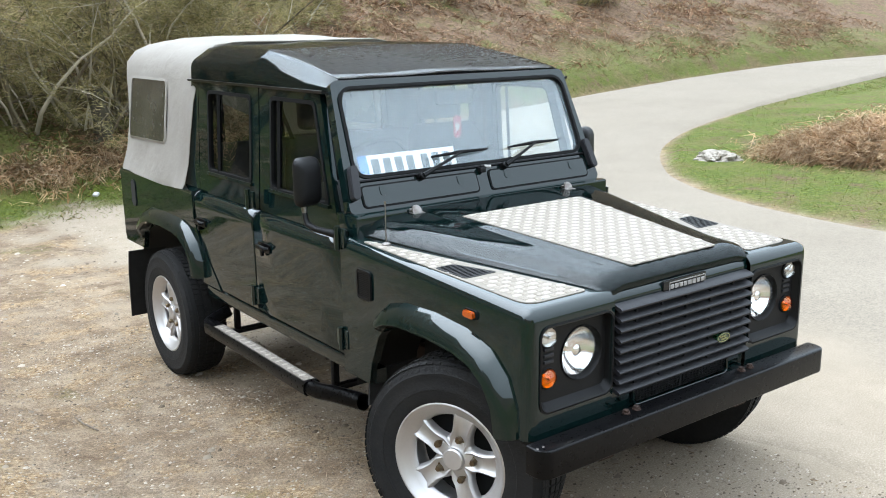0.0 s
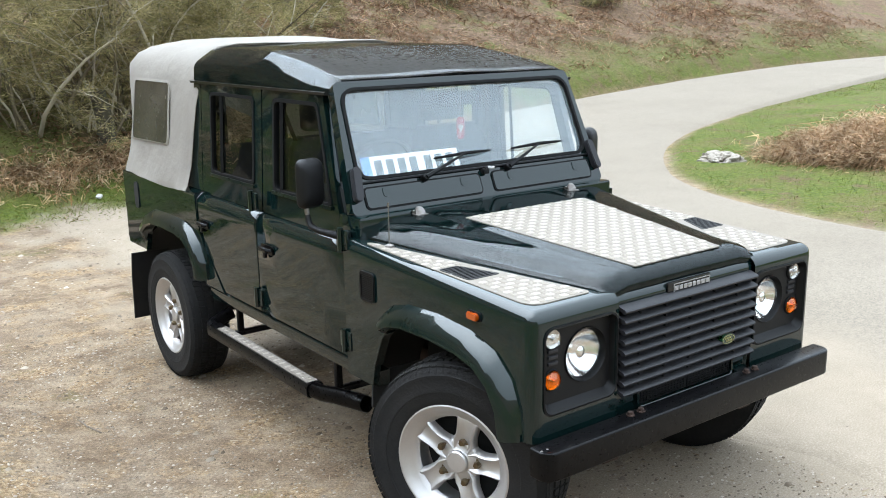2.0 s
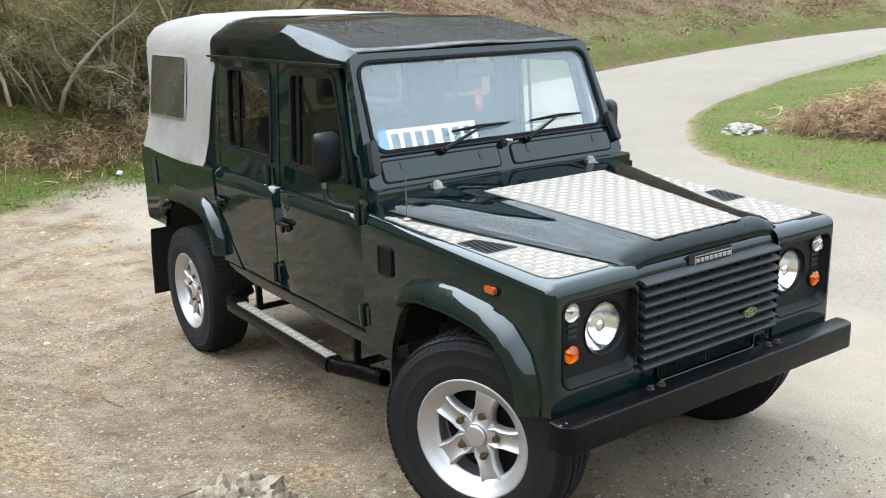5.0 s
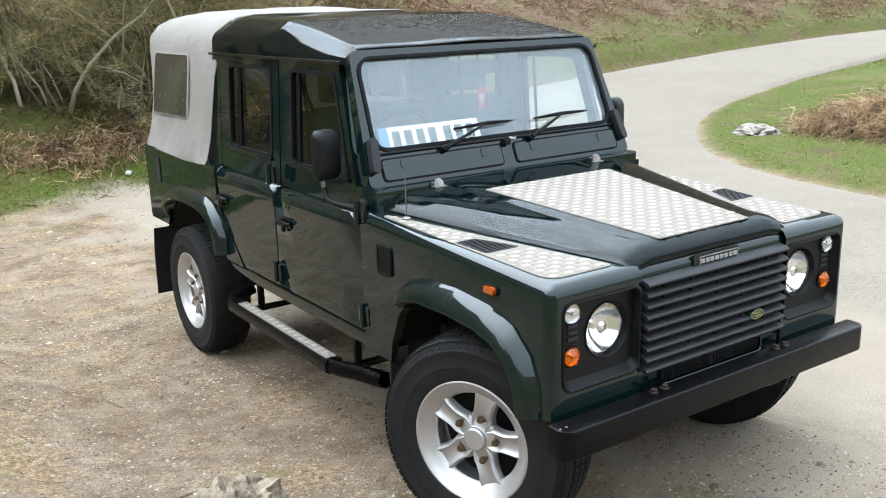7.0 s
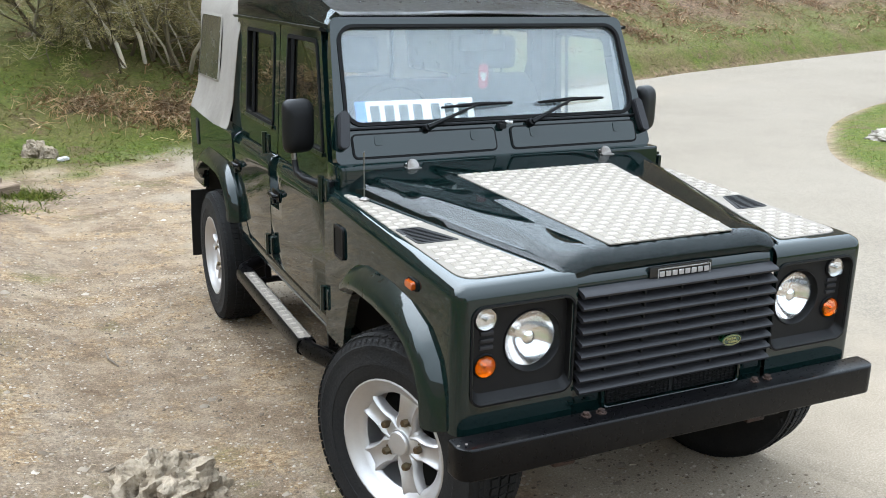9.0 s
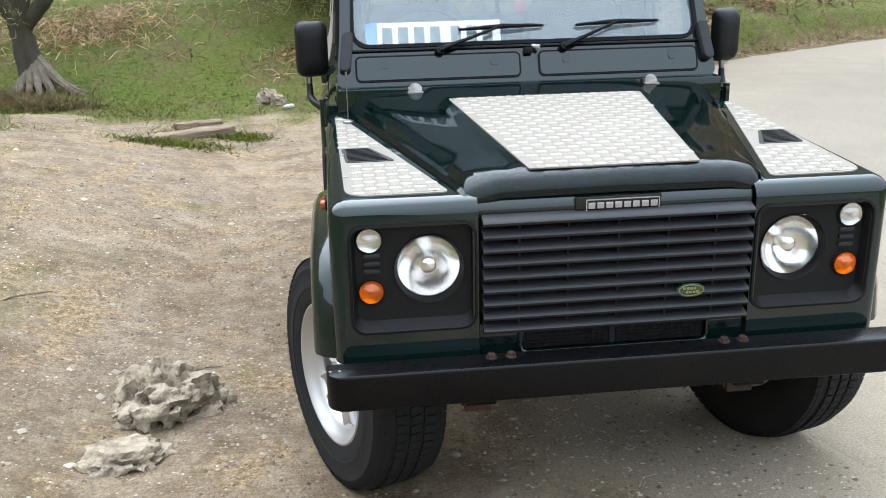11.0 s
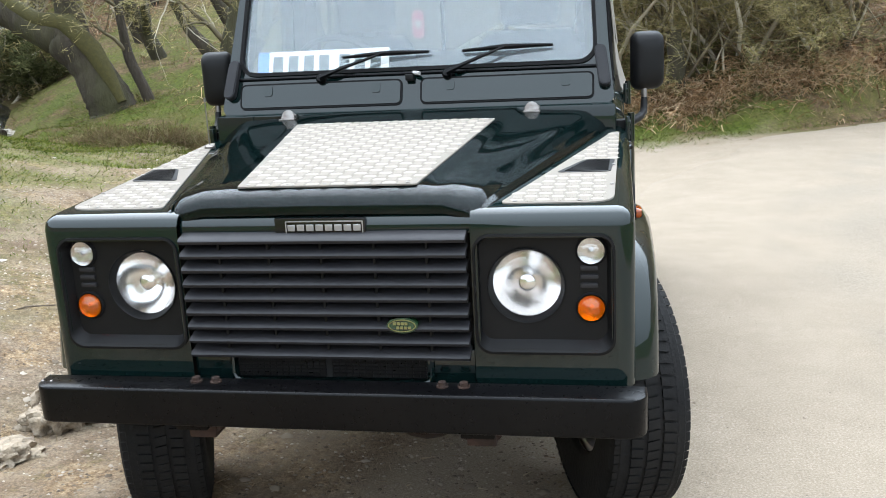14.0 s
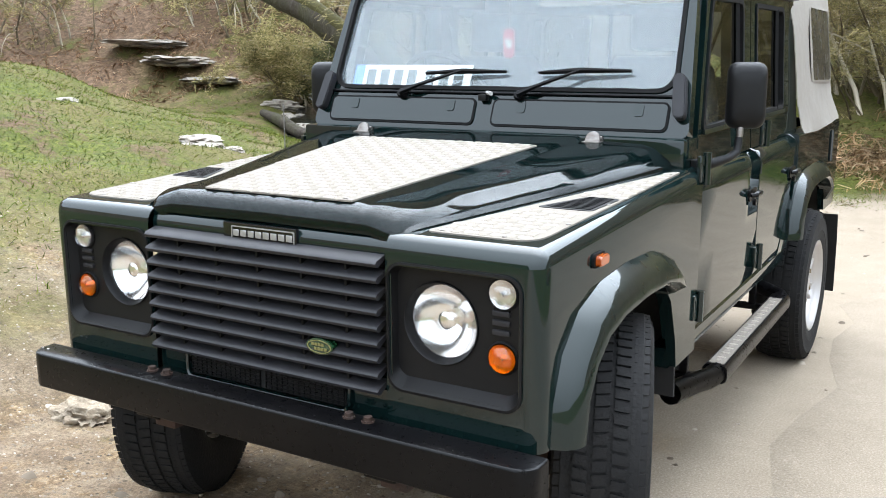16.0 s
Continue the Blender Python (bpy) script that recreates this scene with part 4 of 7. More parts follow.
for s in (-1, 1):
    out = [(s * 0.452, -0.388), (s * 0.735, -0.388), (s * 0.752, 0.60), (s * 0.728, 0.60)]
    out = round_corners(out, [0.03, 0.07, 0.01, 0.01], 5)
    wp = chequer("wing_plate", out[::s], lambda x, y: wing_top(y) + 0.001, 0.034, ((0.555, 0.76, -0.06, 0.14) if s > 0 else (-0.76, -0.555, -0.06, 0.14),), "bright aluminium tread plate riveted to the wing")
    # air intake grating let into the plate
    bm = bmesh.new()
    pts = [(s * x, y, wing_top(y) + 0.0052) for x, y in round_corners([(0.575, -0.045), (0.725, -0.045), (0.738, 0.125), (0.648, 0.125)], 0.016, 3)]
    slab(bm, pts[::s], (0, 0, -0.004))
    gv = body("air_intake", bm, DARK_VOID, wp, "black slatted air intake")
    for k in range(11):
        y = -0.030 + 0.0142 * k
        bm = bmesh.new()
        box(bm, *sorted((s * (0.592 + 0.066 * (y + 0.045) / 0.17), s * (0.718 + 0.006 * (y + 0.045) / 0.17))), y - 0.0025, y + 0.0025, wing_top(y) + 0.0050, wing_top(y) + 0.0075)
        body("intake_slat", bm, BLACK_PLASTIC, wp)
    for x, y in ((0.50, -0.372), (0.66, -0.372), (0.738, -0.2), (0.742, 0.05), (0.746, 0.30), (0.748, 0.55)):
        bm = bmesh.new()
        lathe(bm, [(0.0065, 0.0), (0.006, 0.002), (0.0, 0.003)], 10, pose(s * (x - 0.008), y, wing_top(y) + 0.0036))
        body("rivet", bm, STEEL, wp)
for x, y in ((-0.21, -0.372), (-0.10, -0.372), (0.0, -0.372), (0.11, -0.372), (0.22, -0.372), (-0.335, 0.44), (0.33, 0.44), (-0.28, 0.05), (0.285, 0.05)):
    bm = bmesh.new()
    lathe(bm, [(0.006, 0.0), (0.0055, 0.0018), (0.0, 0.0025)], 10, pose(x, y, hood_top(y) + 0.0042))
    body("rivet", bm, STEEL, bonnet)

# --- scuttle and windscreen frame
bm = bmesh.new()
box(bm, -0.742, 0.742, 0.665, 0.83, 1.02, 1.192, 0.012)
box(bm, -0.742, 0.742, 0.70, 0.80, 0.62, 1.05)
body("scuttle_panel", bm, PAINT)

WS_BASE, WS_TOP = Vector((0, 0.715, 1.19)), Vector((0, 0.945, 1.735))
WS_UP = (WS_TOP - WS_BASE).normalized()
WS_N = Vector((0, -WS_UP.z, WS_UP.y))


def ws(u, v, out=0.0):
    return WS_BASE + Vector((u, 0, 0)) + WS_UP * v + WS_N * out


def ws_loop(ub, ut, v0, v1, r, n=6, out=0.0):
    """A rounded trapezium in the windscreen's plane."""
    pts = []
    for u, v in rounded(2, v1 - v0, r, n, 0, (v0 + v1) / 2):
        f_ = (v - v0) / (v1 - v0)
        half = ub + (ut - ub) * f_
        # corner radius kept true across the width
        uu = math.copysign(half - (1 - abs(u)), u)
        pts.append(ws(uu, v, out))
    return pts


bm = bmesh.new()
outer = ws_loop(0.738, 0.682, 0.0, 0.592, 0.03)
hole = ws_loop(0.676, 0.658, 0.152, 0.557, 0.065)
ring_slab(bm, outer, hole, WS_N * -0.05)
screen = body("windscreen_frame", bm, PAINT, None, "dark green windscreen surround")
bm = bmesh.new()
ring_slab(bm, ws_loop(0.680, 0.662, 0.148, 0.561, 0.07, 6, 0.007), ws_loop(0.666, 0.648, 0.162, 0.548, 0.060, 6, 0.007), WS_N * -0.03)
body("windscreen_seal", bm, SEAL, screen, "black rubber windscreen seal")
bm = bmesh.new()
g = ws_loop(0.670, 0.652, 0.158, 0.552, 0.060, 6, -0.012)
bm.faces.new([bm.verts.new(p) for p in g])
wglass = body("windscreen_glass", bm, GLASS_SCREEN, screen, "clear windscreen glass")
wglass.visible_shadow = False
bm = bmesh.new()
tube(bm, [ws(-0.70, 0.138, 0.004), ws(0.70, 0.138, 0.004)], 0.006, 6)
body("screen_ledge", bm, BLACK_SATIN, screen)
for s in (-1, 1):
    lo = [ws(s * 0.35 + u, v, 0.001) for u, v in rounded(0.632, 0.100, 0.022, 5, 0, 0.068)]
    li = [ws(s * 0.35 + u, v, 0.001) for u, v in rounded(0.618, 0.086, 0.016, 5, 0, 0.068)]
    bm = bmesh.new()
    ring_slab(bm, lo, li, WS_N * 0.004)
    flap = body("vent_flap_seal", bm, SEAL, screen)
    bm = bmesh.new()
    slab(bm, li, WS_N * 0.006)
    vf = body("vent_flap", bm, PAINT, screen, "hinged fresh-air flap below the windscreen")
    for u in (s * 0.35 - 0.205, s * 0.35 + 0.215):
        bm = bmesh.new()
        slab(bm, [ws(u + a, b, 0.007) for a, b in rounded(0.034, 0.042, 0.009, 3, 0, 0.088)], WS_N * 0.003)
        body("flap_hinge", bm, PAINT_WORN, vf)
# black plastic hinge covers at the lower corners of the frame
for s in (-1, 1):
    bm = bmesh.new()
    pts = [(s * (0.709 + 0.022 * math.cos(a) * (0.8 if k < 0 else 1)), 0.132 + 0.072 * math.sin(a)) for k, a in enumerate(np.linspace(0, 2 * math.pi, 25)[:-1])]
    pts = [(u, v) for u, v in rounded(0.042, 0.150, 0.018, 4, s * 0.705, 0.132)]
    slab(bm, [ws(u - s * (v - 0.06) * 0.13, v, 0.0) for u, v in pts], WS_N * 0.035)
    bmesh.ops.bevel(bm, geom=[e for e in bm.edges if e.calc_length() > 0.0], offset=0.004, segments=2, affect="EDGES")
    body("hinge_cover", bm, GREY_PLASTIC, screen, "black plastic hinge cover")

# --- wipers and washer jet
def wiper(px, v0, tip_u, tip_v, half, tilt):
    b = bmesh.new()
    lathe(b, [(0.018, -0.01), (0.018, 0.012), (0.012, 0.02), (0.0, 0.021)], 12, Matrix.Translation(ws(px, v0, 0.012)) @ Matrix.Rotation(radians(67), 4, "X"))
    tube(b, [ws(px, v0, 0.03), ws(px * 0.7 + tip_u * 0.3, v0 * 0.7 + tip_v * 0.3, 0.038), ws(tip_u, tip_v, 0.03)], [0.012, 0.008, 0.005], 6)
    w = body("wiper", b, BLACK_SATIN, None, "black windscreen wiper parked on the glass")
    b = bmesh.new()
    tube(b, [ws(tip_u - half, tip_v - tilt, 0.012), ws(tip_u, tip_v, 0.026), ws(tip_u + half, tip_v + tilt, 0.012)], [0.004, 0.009, 0.004], 6)
    tube(b, [ws(tip_u - half, tip_v - tilt, 0.007), ws(tip_u + half, tip_v + tilt, 0.007)], 0.005, 4)
    body("wiper_blade", b, SEAL, w)


wiper(-0.345, 0.125, -0.10, 0.212, 0.165, 0.004)
wiper(0.135, 0.125, 0.355, 0.217, 0.165, 0.004)
bm = bmesh.new()
box(bm, -0.02, 0.012, 0.735, 0.775, 1.292, 1.316, 0.006)
tube(bm, [ws(0.0, 0.135, 0.012), ws(0.03, 0.128, 0.03)], 0.008, 8)
body("washer_jet", bm, BLACK_PLASTIC)
bm = bmesh.new()
tube(bm, [ws(0.012, 0.133, 0.02), ws(0.036, 0.124, 0.036)], 0.0075, 8)
body("washer_nozzle", bm, WHITE_TAG)

# --- doors
SIDE_X = 0.776
PROFILE = [(0.752, 0.565), (0.770, 0.575), (SIDE_X, 0.60), (SIDE_X, 0.80), (SIDE_X, 0.985), (0.777, 1.010), (0.776, 1.030), (0.770, 1.050), (0.758, 1.066), (0.742, 1.076), (0.730, 1.080)]


def panel_between(y_front, y_rear, profile=PROFILE, thick=0.03, gap=0.004):
    b = bmesh.new()
    rows_ = []
    for x, z in profile:
        a, c = y_front(z) + gap, y_rear(z) - gap
        rows_.append([(x, a + (c - a) * t, z) for t in (0, 0.006, 0.25, 0.5, 0.75, 0.994, 1)])
    for r in rows_:
        for k in (0, 6):
            r[k] = (r[k][0] - 0.004, r[k][1], r[k][2])
    loft(b, [r + [(x - thick, y, z) for x, y, z in r[::-1]] for r in rows_])
    return b


def upper_x(z):
    return 0.734 - (z - 1.075) * 0.058


def window_frame(corners_out, corners_in, thick=0.028):
    """An upper door frame; corner rows are (y, z)."""
    b = bmesh.new()
    n = 5
    o = round_corners(corners_out, 0.02, n)
    i_ = round_corners(corners_in, 0.035, n)
    ring_slab(b, [(upper_x(z), y, z) for y, z in o], [(upper_x(z), y, z) for y, z in i_], (-thick, 0, 0))
    return b


def rear_edge(z):
    return float(np.interp(z, [0.55, 0.60, 0.79, 0.93, 1.02, 1.08], [2.035, 2.06, 2.27, 2.345, 2.352, 2.352]))


def outer_handle(parent, y, s):
    b = bmesh.new()
    slab(b, [(s * (SIDE_X + 0.001), y + u, 0.920 + v) for u, v in rounded(0.125, 0.045, 0.012, 4)], (s * 0.006, 0, 0))
    tube(b, [(s * (SIDE_X + 0.01), y - 0.055, 0.922), (s * (SIDE_X + 0.026), y - 0.04, 0.924), (s * (SIDE_X + 0.028), y + 0.02, 0.925), (s * (SIDE_X + 0.02), y + 0.05, 0.922)], [0.008, 0.011, 0.012, 0.009], 8)
    lathe(b, [(0.014, 0), (0.014, 0.012), (0.0, 0.014)], 12, pose(s * (SIDE_X + 0.004), y + 0.015, 0.888, 0, s * 90, 0))
    body("door_handle", b, BLACK_SATIN, parent, "black door handle")


def door_hinge(y, z, s):
    b = bmesh.new()
    box(b, *sorted((s * (SIDE_X - 0.002), s * (SIDE_X + 0.014))), y - 0.048, y - 0.012, z - 0.042, z + 0.042, 0.005)
    box(b, *sorted((s * (SIDE_X - 0.002), s * (SIDE_X + 0.012))), y + 0.004, y + 0.045, z - 0.036, z + 0.036, 0.005)
    tube(b, [(s * (SIDE_X + 0.018), y - 0.003, z - 0.05), (s * (SIDE_X + 0.018), y - 0.003, z + 0.05)], 0.013, 10)
    for a, c in ((-0.032, 0.02), (-0.032, -0.02), (0.026, 0.02), (0.026, -0.02)):
        lathe(b, [(0.007, 0), (0.007, 0.004), (0, 0.005)], 8, pose(s * (SIDE_X + 0.012), y + a, z + c, 0, s * 90, 0))
    body("door_hinge", b, PAINT_WORN, None, "black-green exposed door hinge")


FRONT_OUT = [(0.825, 1.082), (1.592, 1.082), (1.592, 1.685), (1.005, 1.685)]
FRONT_IN = [(0.915, 1.205), (1.470, 1.205), (1.470, 1.640), (1.050, 1.640)]
REAR_OUT = [(1.604, 1.082), (2.345, 1.082), (2.345, 1.685), (1.604, 1.685)]
REAR_IN = [(1.690, 1.210), (2.215, 1.210), (2.215, 1.636), (1.690, 1.636)]
for s in (-1, 1):
    for kind, yf, yr, co, ci, hy in (("front_door", lambda z: 0.738, lambda z: 1.598, FRONT_OUT, FRONT_IN, 1.478), ("rear_door", lambda z: 1.598, rear_edge, REAR_OUT, REAR_IN, 2.262)):
        bm = panel_between(yf, yr)
        bm = bm if s > 0 else mirrored(bm)
        door = body(kind, bm, PAINT, None, "closed dark green " + kind.replace("_", " "))
        bm = window_frame(co, ci)
        body("window_frame", bm if s > 0 else mirrored(bm), PAINT, door)
        # rubber channel and glass
        cy, cz = sum(p[0] for p in ci) / 4, sum(p[1] for p in ci) / 4
        ii = [(cy + (y - cy) * 0.955, cz + (z - cz) * 0.95) for y, z in ci]
        bm = bmesh.new()
        ring_slab(bm, [(upper_x(z) + 0.005, y, z) for y, z in round_corners([(cy + (y - cy) * 1.025, cz + (z - cz) * 1.03) for y, z in ci], 0.036, 5)], [(upper_x(z) + 0.005, y, z) for y, z in round_corners(ii, 0.03, 5)], (-0.03, 0, 0))
        body("window_seal", bm if s > 0 else mirrored(bm), SEAL, door)
        bm = bmesh.new()
        bm.faces.new([bm.verts.new((upper_x(z) - 0.008, y, z)) for y, z in round_corners(ii, 0.03, 5)])
        gl = body("window_glass", bm if s > 0 else mirrored(bm), GLASS_SIDE if s > 0 else GLASS_DARK, door, "tinted side window")
        gl.visible_shadow = False
        bm = bmesh.new()
        yd = 2.085 if kind == "rear_door" else 1.395
        tube(bm, [(upper_x(1.205) - 0.004, yd, 1.21), (upper_x(1.63) - 0.004, yd, 1.63)], 0.011, 4)
        body("window_divider", bm if s > 0 else mirrored(bm), SEAL, door)
        bm = bmesh.new()
        slab(bm, [(upper_x(1.2) + 0.004, ci[0][0] - 0.01, 1.190), (upper_x(1.2) + 0.004, ci[1][0] + 0.01, 1.190), (upper_x(1.2) + 0.002, ci[1][0] + 0.01, 1.206), (upper_x(1.2) + 0.002, ci[0][0] - 0.01, 1.206)], (0.008, 0, 0))
        body("window_ledge", bm if s > 0 else mirrored(bm), PAINT_WORN, door)
        outer_handle(door, hy, s)
    for y, z in ((0.742, 0.655), (1.600, 0.655), (1.600, 1.145), (0.742, 1.10)):
        door_hinge(y, z, s)
    # waist seam straps
    for y in (0.730, 0.748, 1.592, 1.606, 2.345):
        bm = bmesh.new()
        tube(bm, [(s * (x + 0.0015), y, z) for x, z in PROFILE[4:]], 0.0035, 5)
        body("waist_seam", bm, PAINT_WORN)
    # sill rail
    bm = bmesh.new()
    loft(bm, [[(s * x, y, z) for x, z in ((0.70, 0.50), (0.760, 0.50), (0.766, 0.508), (0.766, 0.555), (0.758, 0.562), (0.70, 0.562))] for y in (0.535, 2.26)])
    body("sill", bm, PAINT, None, "dark green sill rail with chipped edge")
    # wing side vent (right side only) and repeater
    if s < 0:
        bm = bmesh.new()
        o = [(s * 0.786, 0.545 + u, 0.935 + v) for u, v in rounded(0.105, 0.125, 0.02, 4)]
        i_ = [(s * 0.786, 0.545 + u, 0.935 + v) for u, v in rounded(0.085, 0.105, 0.014, 4)]
        ring_slab(bm, o, i_, (s * 0.009, 0, 0))
        slab(bm, i_, (s * 0.003, 0, 0))
        sv = body("side_vent", bm, BLACK_PLASTIC, None, "black plastic wing vent")
        for k in range(13):
            bm = bmesh.new()
            z = 0.888 + 0.0078 * k
            box(bm, *sorted((s * 0.788, s * 0.7925)), 0.506, 0.584, z - 0.002, z + 0.002)
            body("vent_slat", bm, BLACK_PLASTIC, sv)
    bm = bmesh.new()
    slab(bm, [(s * 0.785, -0.155 + u, 0.983 + v) for u, v in rounded(0.068, 0.034, 0.010, 4)], (s * 0.007, 0, 0))
    rp = body("side_repeater", bm, SEAL, None, "oblong amber side repeater in a black rim")
    bm = bmesh.new()
    slab(bm, [(s * 0.79, -0.155 + u, 0.983 + v) for u, v in rounded(0.058, 0.026, 0.009, 4)], (s * 0.016, 0, 0))
    bmesh.ops.bevel(bm, geom=bm.edges[:], offset=0.003, segments=2, affect="EDGES")
    body("repeater_lens", bm, AMBER_SOLID, rp)

# --- cab roof
def roof_section(y, lift=0.0, wide=0.0, crease=0.0):
    """Half rounded shoulder, or a flat slanting facet that widens to the rear where crease is 1."""
    top = float(np.interp(y, [0.93, 0.97, 1.05, 1.3, 1.62, 1.75, 2.0, 2.43, 3.7], [1.738, 1.752, 1.768, 1.815, 1.860, 1.868, 1.872, 1.876, 1.876])) + lift
    e = 0.702 - 0.02 * max(0, 1.05 - y) / 0.1 + wide
    h = top - 1.69
    pts = [(e, 0.0), (e - 0.003, 0.36), (e - 0.010, 0.47), (e - 0.026, 0.58), (e - 0.12, 0.90), (e - 0.15, 0.962), (e - 0.20, 0.98)]
    q = float(np.interp(y, [0.945, 1.64], [0.24, 0.70]))
    low = e - 0.008 - 0.03 * (q - 0.24) / 0.46
    run = (0.965 - q) * h
    flat = [(e, 0.0), (e - 0.002, q * 0.5), (low + 0.003, q * 0.97), (low, q), (low - run, 0.960), (low - run - 0.012, 0.978), (e - 0.20, 0.988)]
    pts = [(a[0] * (1 - crease) + b[0] * crease, 1.690 + h * (a[1] * (1 - crease) + b[1] * crease)) for a, b in zip(pts, flat)]
    pts += [(0.30, top - 0.001), (0.15, top + 0.004), (0, top + 0.006)]
    return [(x, y, z) for x, z in pts] + [(-x, y, z) for x, z in pts[-2::-1]]


bm = bmesh.new()
loft(bm, [roof_section(y, 0, 0.003, 1.0) for y in (0.945, 0.97, 1.02, 1.10, 1.2, 1.35, 1.5, 1.62, 1.645)], False, False)
bmesh.ops.solidify(bm, geom=bm.faces, thickness=0.012)
bm.normal_update()
for f in bm.faces:
    f.material_index = 1 if abs(f.normal.x) > 0.35 else 0
body("cab_roof_front", bm, [ROOF_PAINT, PAINT], None, "dark green sloping roof front with dust")
bm = bmesh.new()
loft(bm, [roof_section(y, 0.001, 0.001, k) for y, k in ((1.642, 0.97), (1.66, 0.9), (1.70, 0.6), (1.75, 0.3), (1.85, 0), (2.1, 0), (2.3, 0), (2.43, 0))], False, False)
bmesh.ops.solidify(bm, geom=bm.faces, thickness=0.012)
body("cab_roof_rear", bm, PAINT, None, "dark green rear roof section")
for s in (-1, 1):
    bm = bmesh.new()
    loft(bm, [[(s * x, y, z) for x, z in ((0.690, 1.678), (0.722, 1.682), (0.726, 1.694), (0.718, 1.696), (0.704, 1.692))] for y in (0.945, 2.44)])
    body("rain_gutter", bm, BLACK_SATIN, None, "narrow rain gutter along the roof")
    bm = bmesh.new()
    slab(bm, [(s * upper_x(z), y, z) for y, z in ((2.353, 1.075), (2.56, 1.075), (2.44, 1.69), (2.353, 1.69))], (-s * 0.05, 0, 0))
    body("rear_pillar", bm, PAINT)
# cab back with its window
bm = bmesh.new()
o = [(u, 2.43, v) for u, v in rounded(1.38, 1.08, 0.04, 5, 0, 1.15)]
i_ = [(u, 2.43, v) for u, v in rounded(1.08, 0.36, 0.05, 5, 0, 1.46)]
ring_slab(bm, o, i_, (0, -0.03, 0))
body("cab_back_panel", bm, PAINT)
bm = bmesh.new()
for s in (-1, 1):
    tube(bm, [(s * 0.17, 2.415, 1.28), (s * 0.17, 2.415, 1.64)], 0.012, 4)
body("rear_window_bars", bm, SEAL)
bm = bmesh.new()
bm.faces.new([bm.verts.new((u, 2.42, v)) for u, v in rounded(1.09, 0.37, 0.05, 5, 0, 1.46)])
rg = body("rear_window_glass", bm, GLASS_SIDE)
rg.visible_shadow = False
bm = bmesh.new()
loft(bm, [[(x * 0.955, y, z - 0.03) for x, y, z in roof_section(y)] for y in (1.0, 1.3, 1.62, 2.0, 2.40)], False, False)
body("headlining", bm, TRIM_GREY, None, "pale grey cab headlining")

# --- load tub
ARCH_R = [(2.32, 0.60), (2.335, 0.69), (2.40, 0.765), (2.50, 0.81), (2.66, 0.825), (2.92, 0.825), (3.08, 0.80), (3.18, 0.735), (3.24, 0.60)]
bm = bmesh.new()
side_pts = [(2.356, 1.075), (2.352, 0.935), (2.277, 0.79), (2.24, 0.75), (2.262, 0.60)] + ARCH_R + [(3.56, 0.60), (3.575, 0.64), (3.575, 1.06), (3.56, 1.075)]
slab(bm, [(0.784, y, z) for y, z in side_pts], (-0.03, 0, 0))
both("tub_side", bm, PAINT, None, "dark green load-bed side")
bm = bmesh.new()
slab(bm, [(0.776, y, z) for y, z in ((2.06, 0.57), (2.29, 0.57), (2.29, 0.80), (2.265, 0.785))], (-0.02, 0, 0))
both("tub_corner_panel", bm, PAINT)
bm = bmesh.new()
loft(bm, [[(x, y, z) for x, z in ((0.755, 1.066), (0.783, 1.062), (0.785, 1.070), (0.776, 1.080), (0.74, 1.086), (0.70, 1.084), (0.70, 1.06))] for y in (2.36, 3.58)])
both("tub_capping", bm, PAINT, None, "capping rail along the load bed")
bm = bmesh.new()
box(bm, -0.78, 0.78, 3.545, 3.58, 0.60, 1.08, 0.006)
body("tailgate", bm, PAINT)
bm = bmesh.new()
box(bm, -0.75, 0.75, 2.45, 3.55, 0.80, 0.83)
body("load_floor", bm, DARK_VOID)
# a dark plate laid on the panel, its colour the shade of an open slot
bm = bmesh.new()
slab(bm, [(0.786, 3.33 + u, 0.945 + v) for u, v in rounded(0.07, 0.17, 0.03, 5)], (0.004, 0, 0))
both("tub_vent", bm, DARK_VOID, None, "black oblong slot in the load-bed side")
for s in (-1, 1):
    bm = bmesh.new()
    slab(bm, [(s * 0.60, 3.36, 0.56), (s * 0.845, 3.36, 0.56), (s * 0.845, 3.40, 0.40), (s * 0.845, 3.42, 0.105), (s * 0.60, 3.42, 0.105)], (0, 0.012, 0))
    body("mudflap", bm, RUBBER, None, "black rubber mudflap behind the rear wheel")
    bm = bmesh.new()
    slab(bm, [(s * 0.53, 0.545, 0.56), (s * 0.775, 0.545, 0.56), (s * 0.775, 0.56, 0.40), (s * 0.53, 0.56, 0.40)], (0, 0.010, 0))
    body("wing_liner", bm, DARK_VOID)

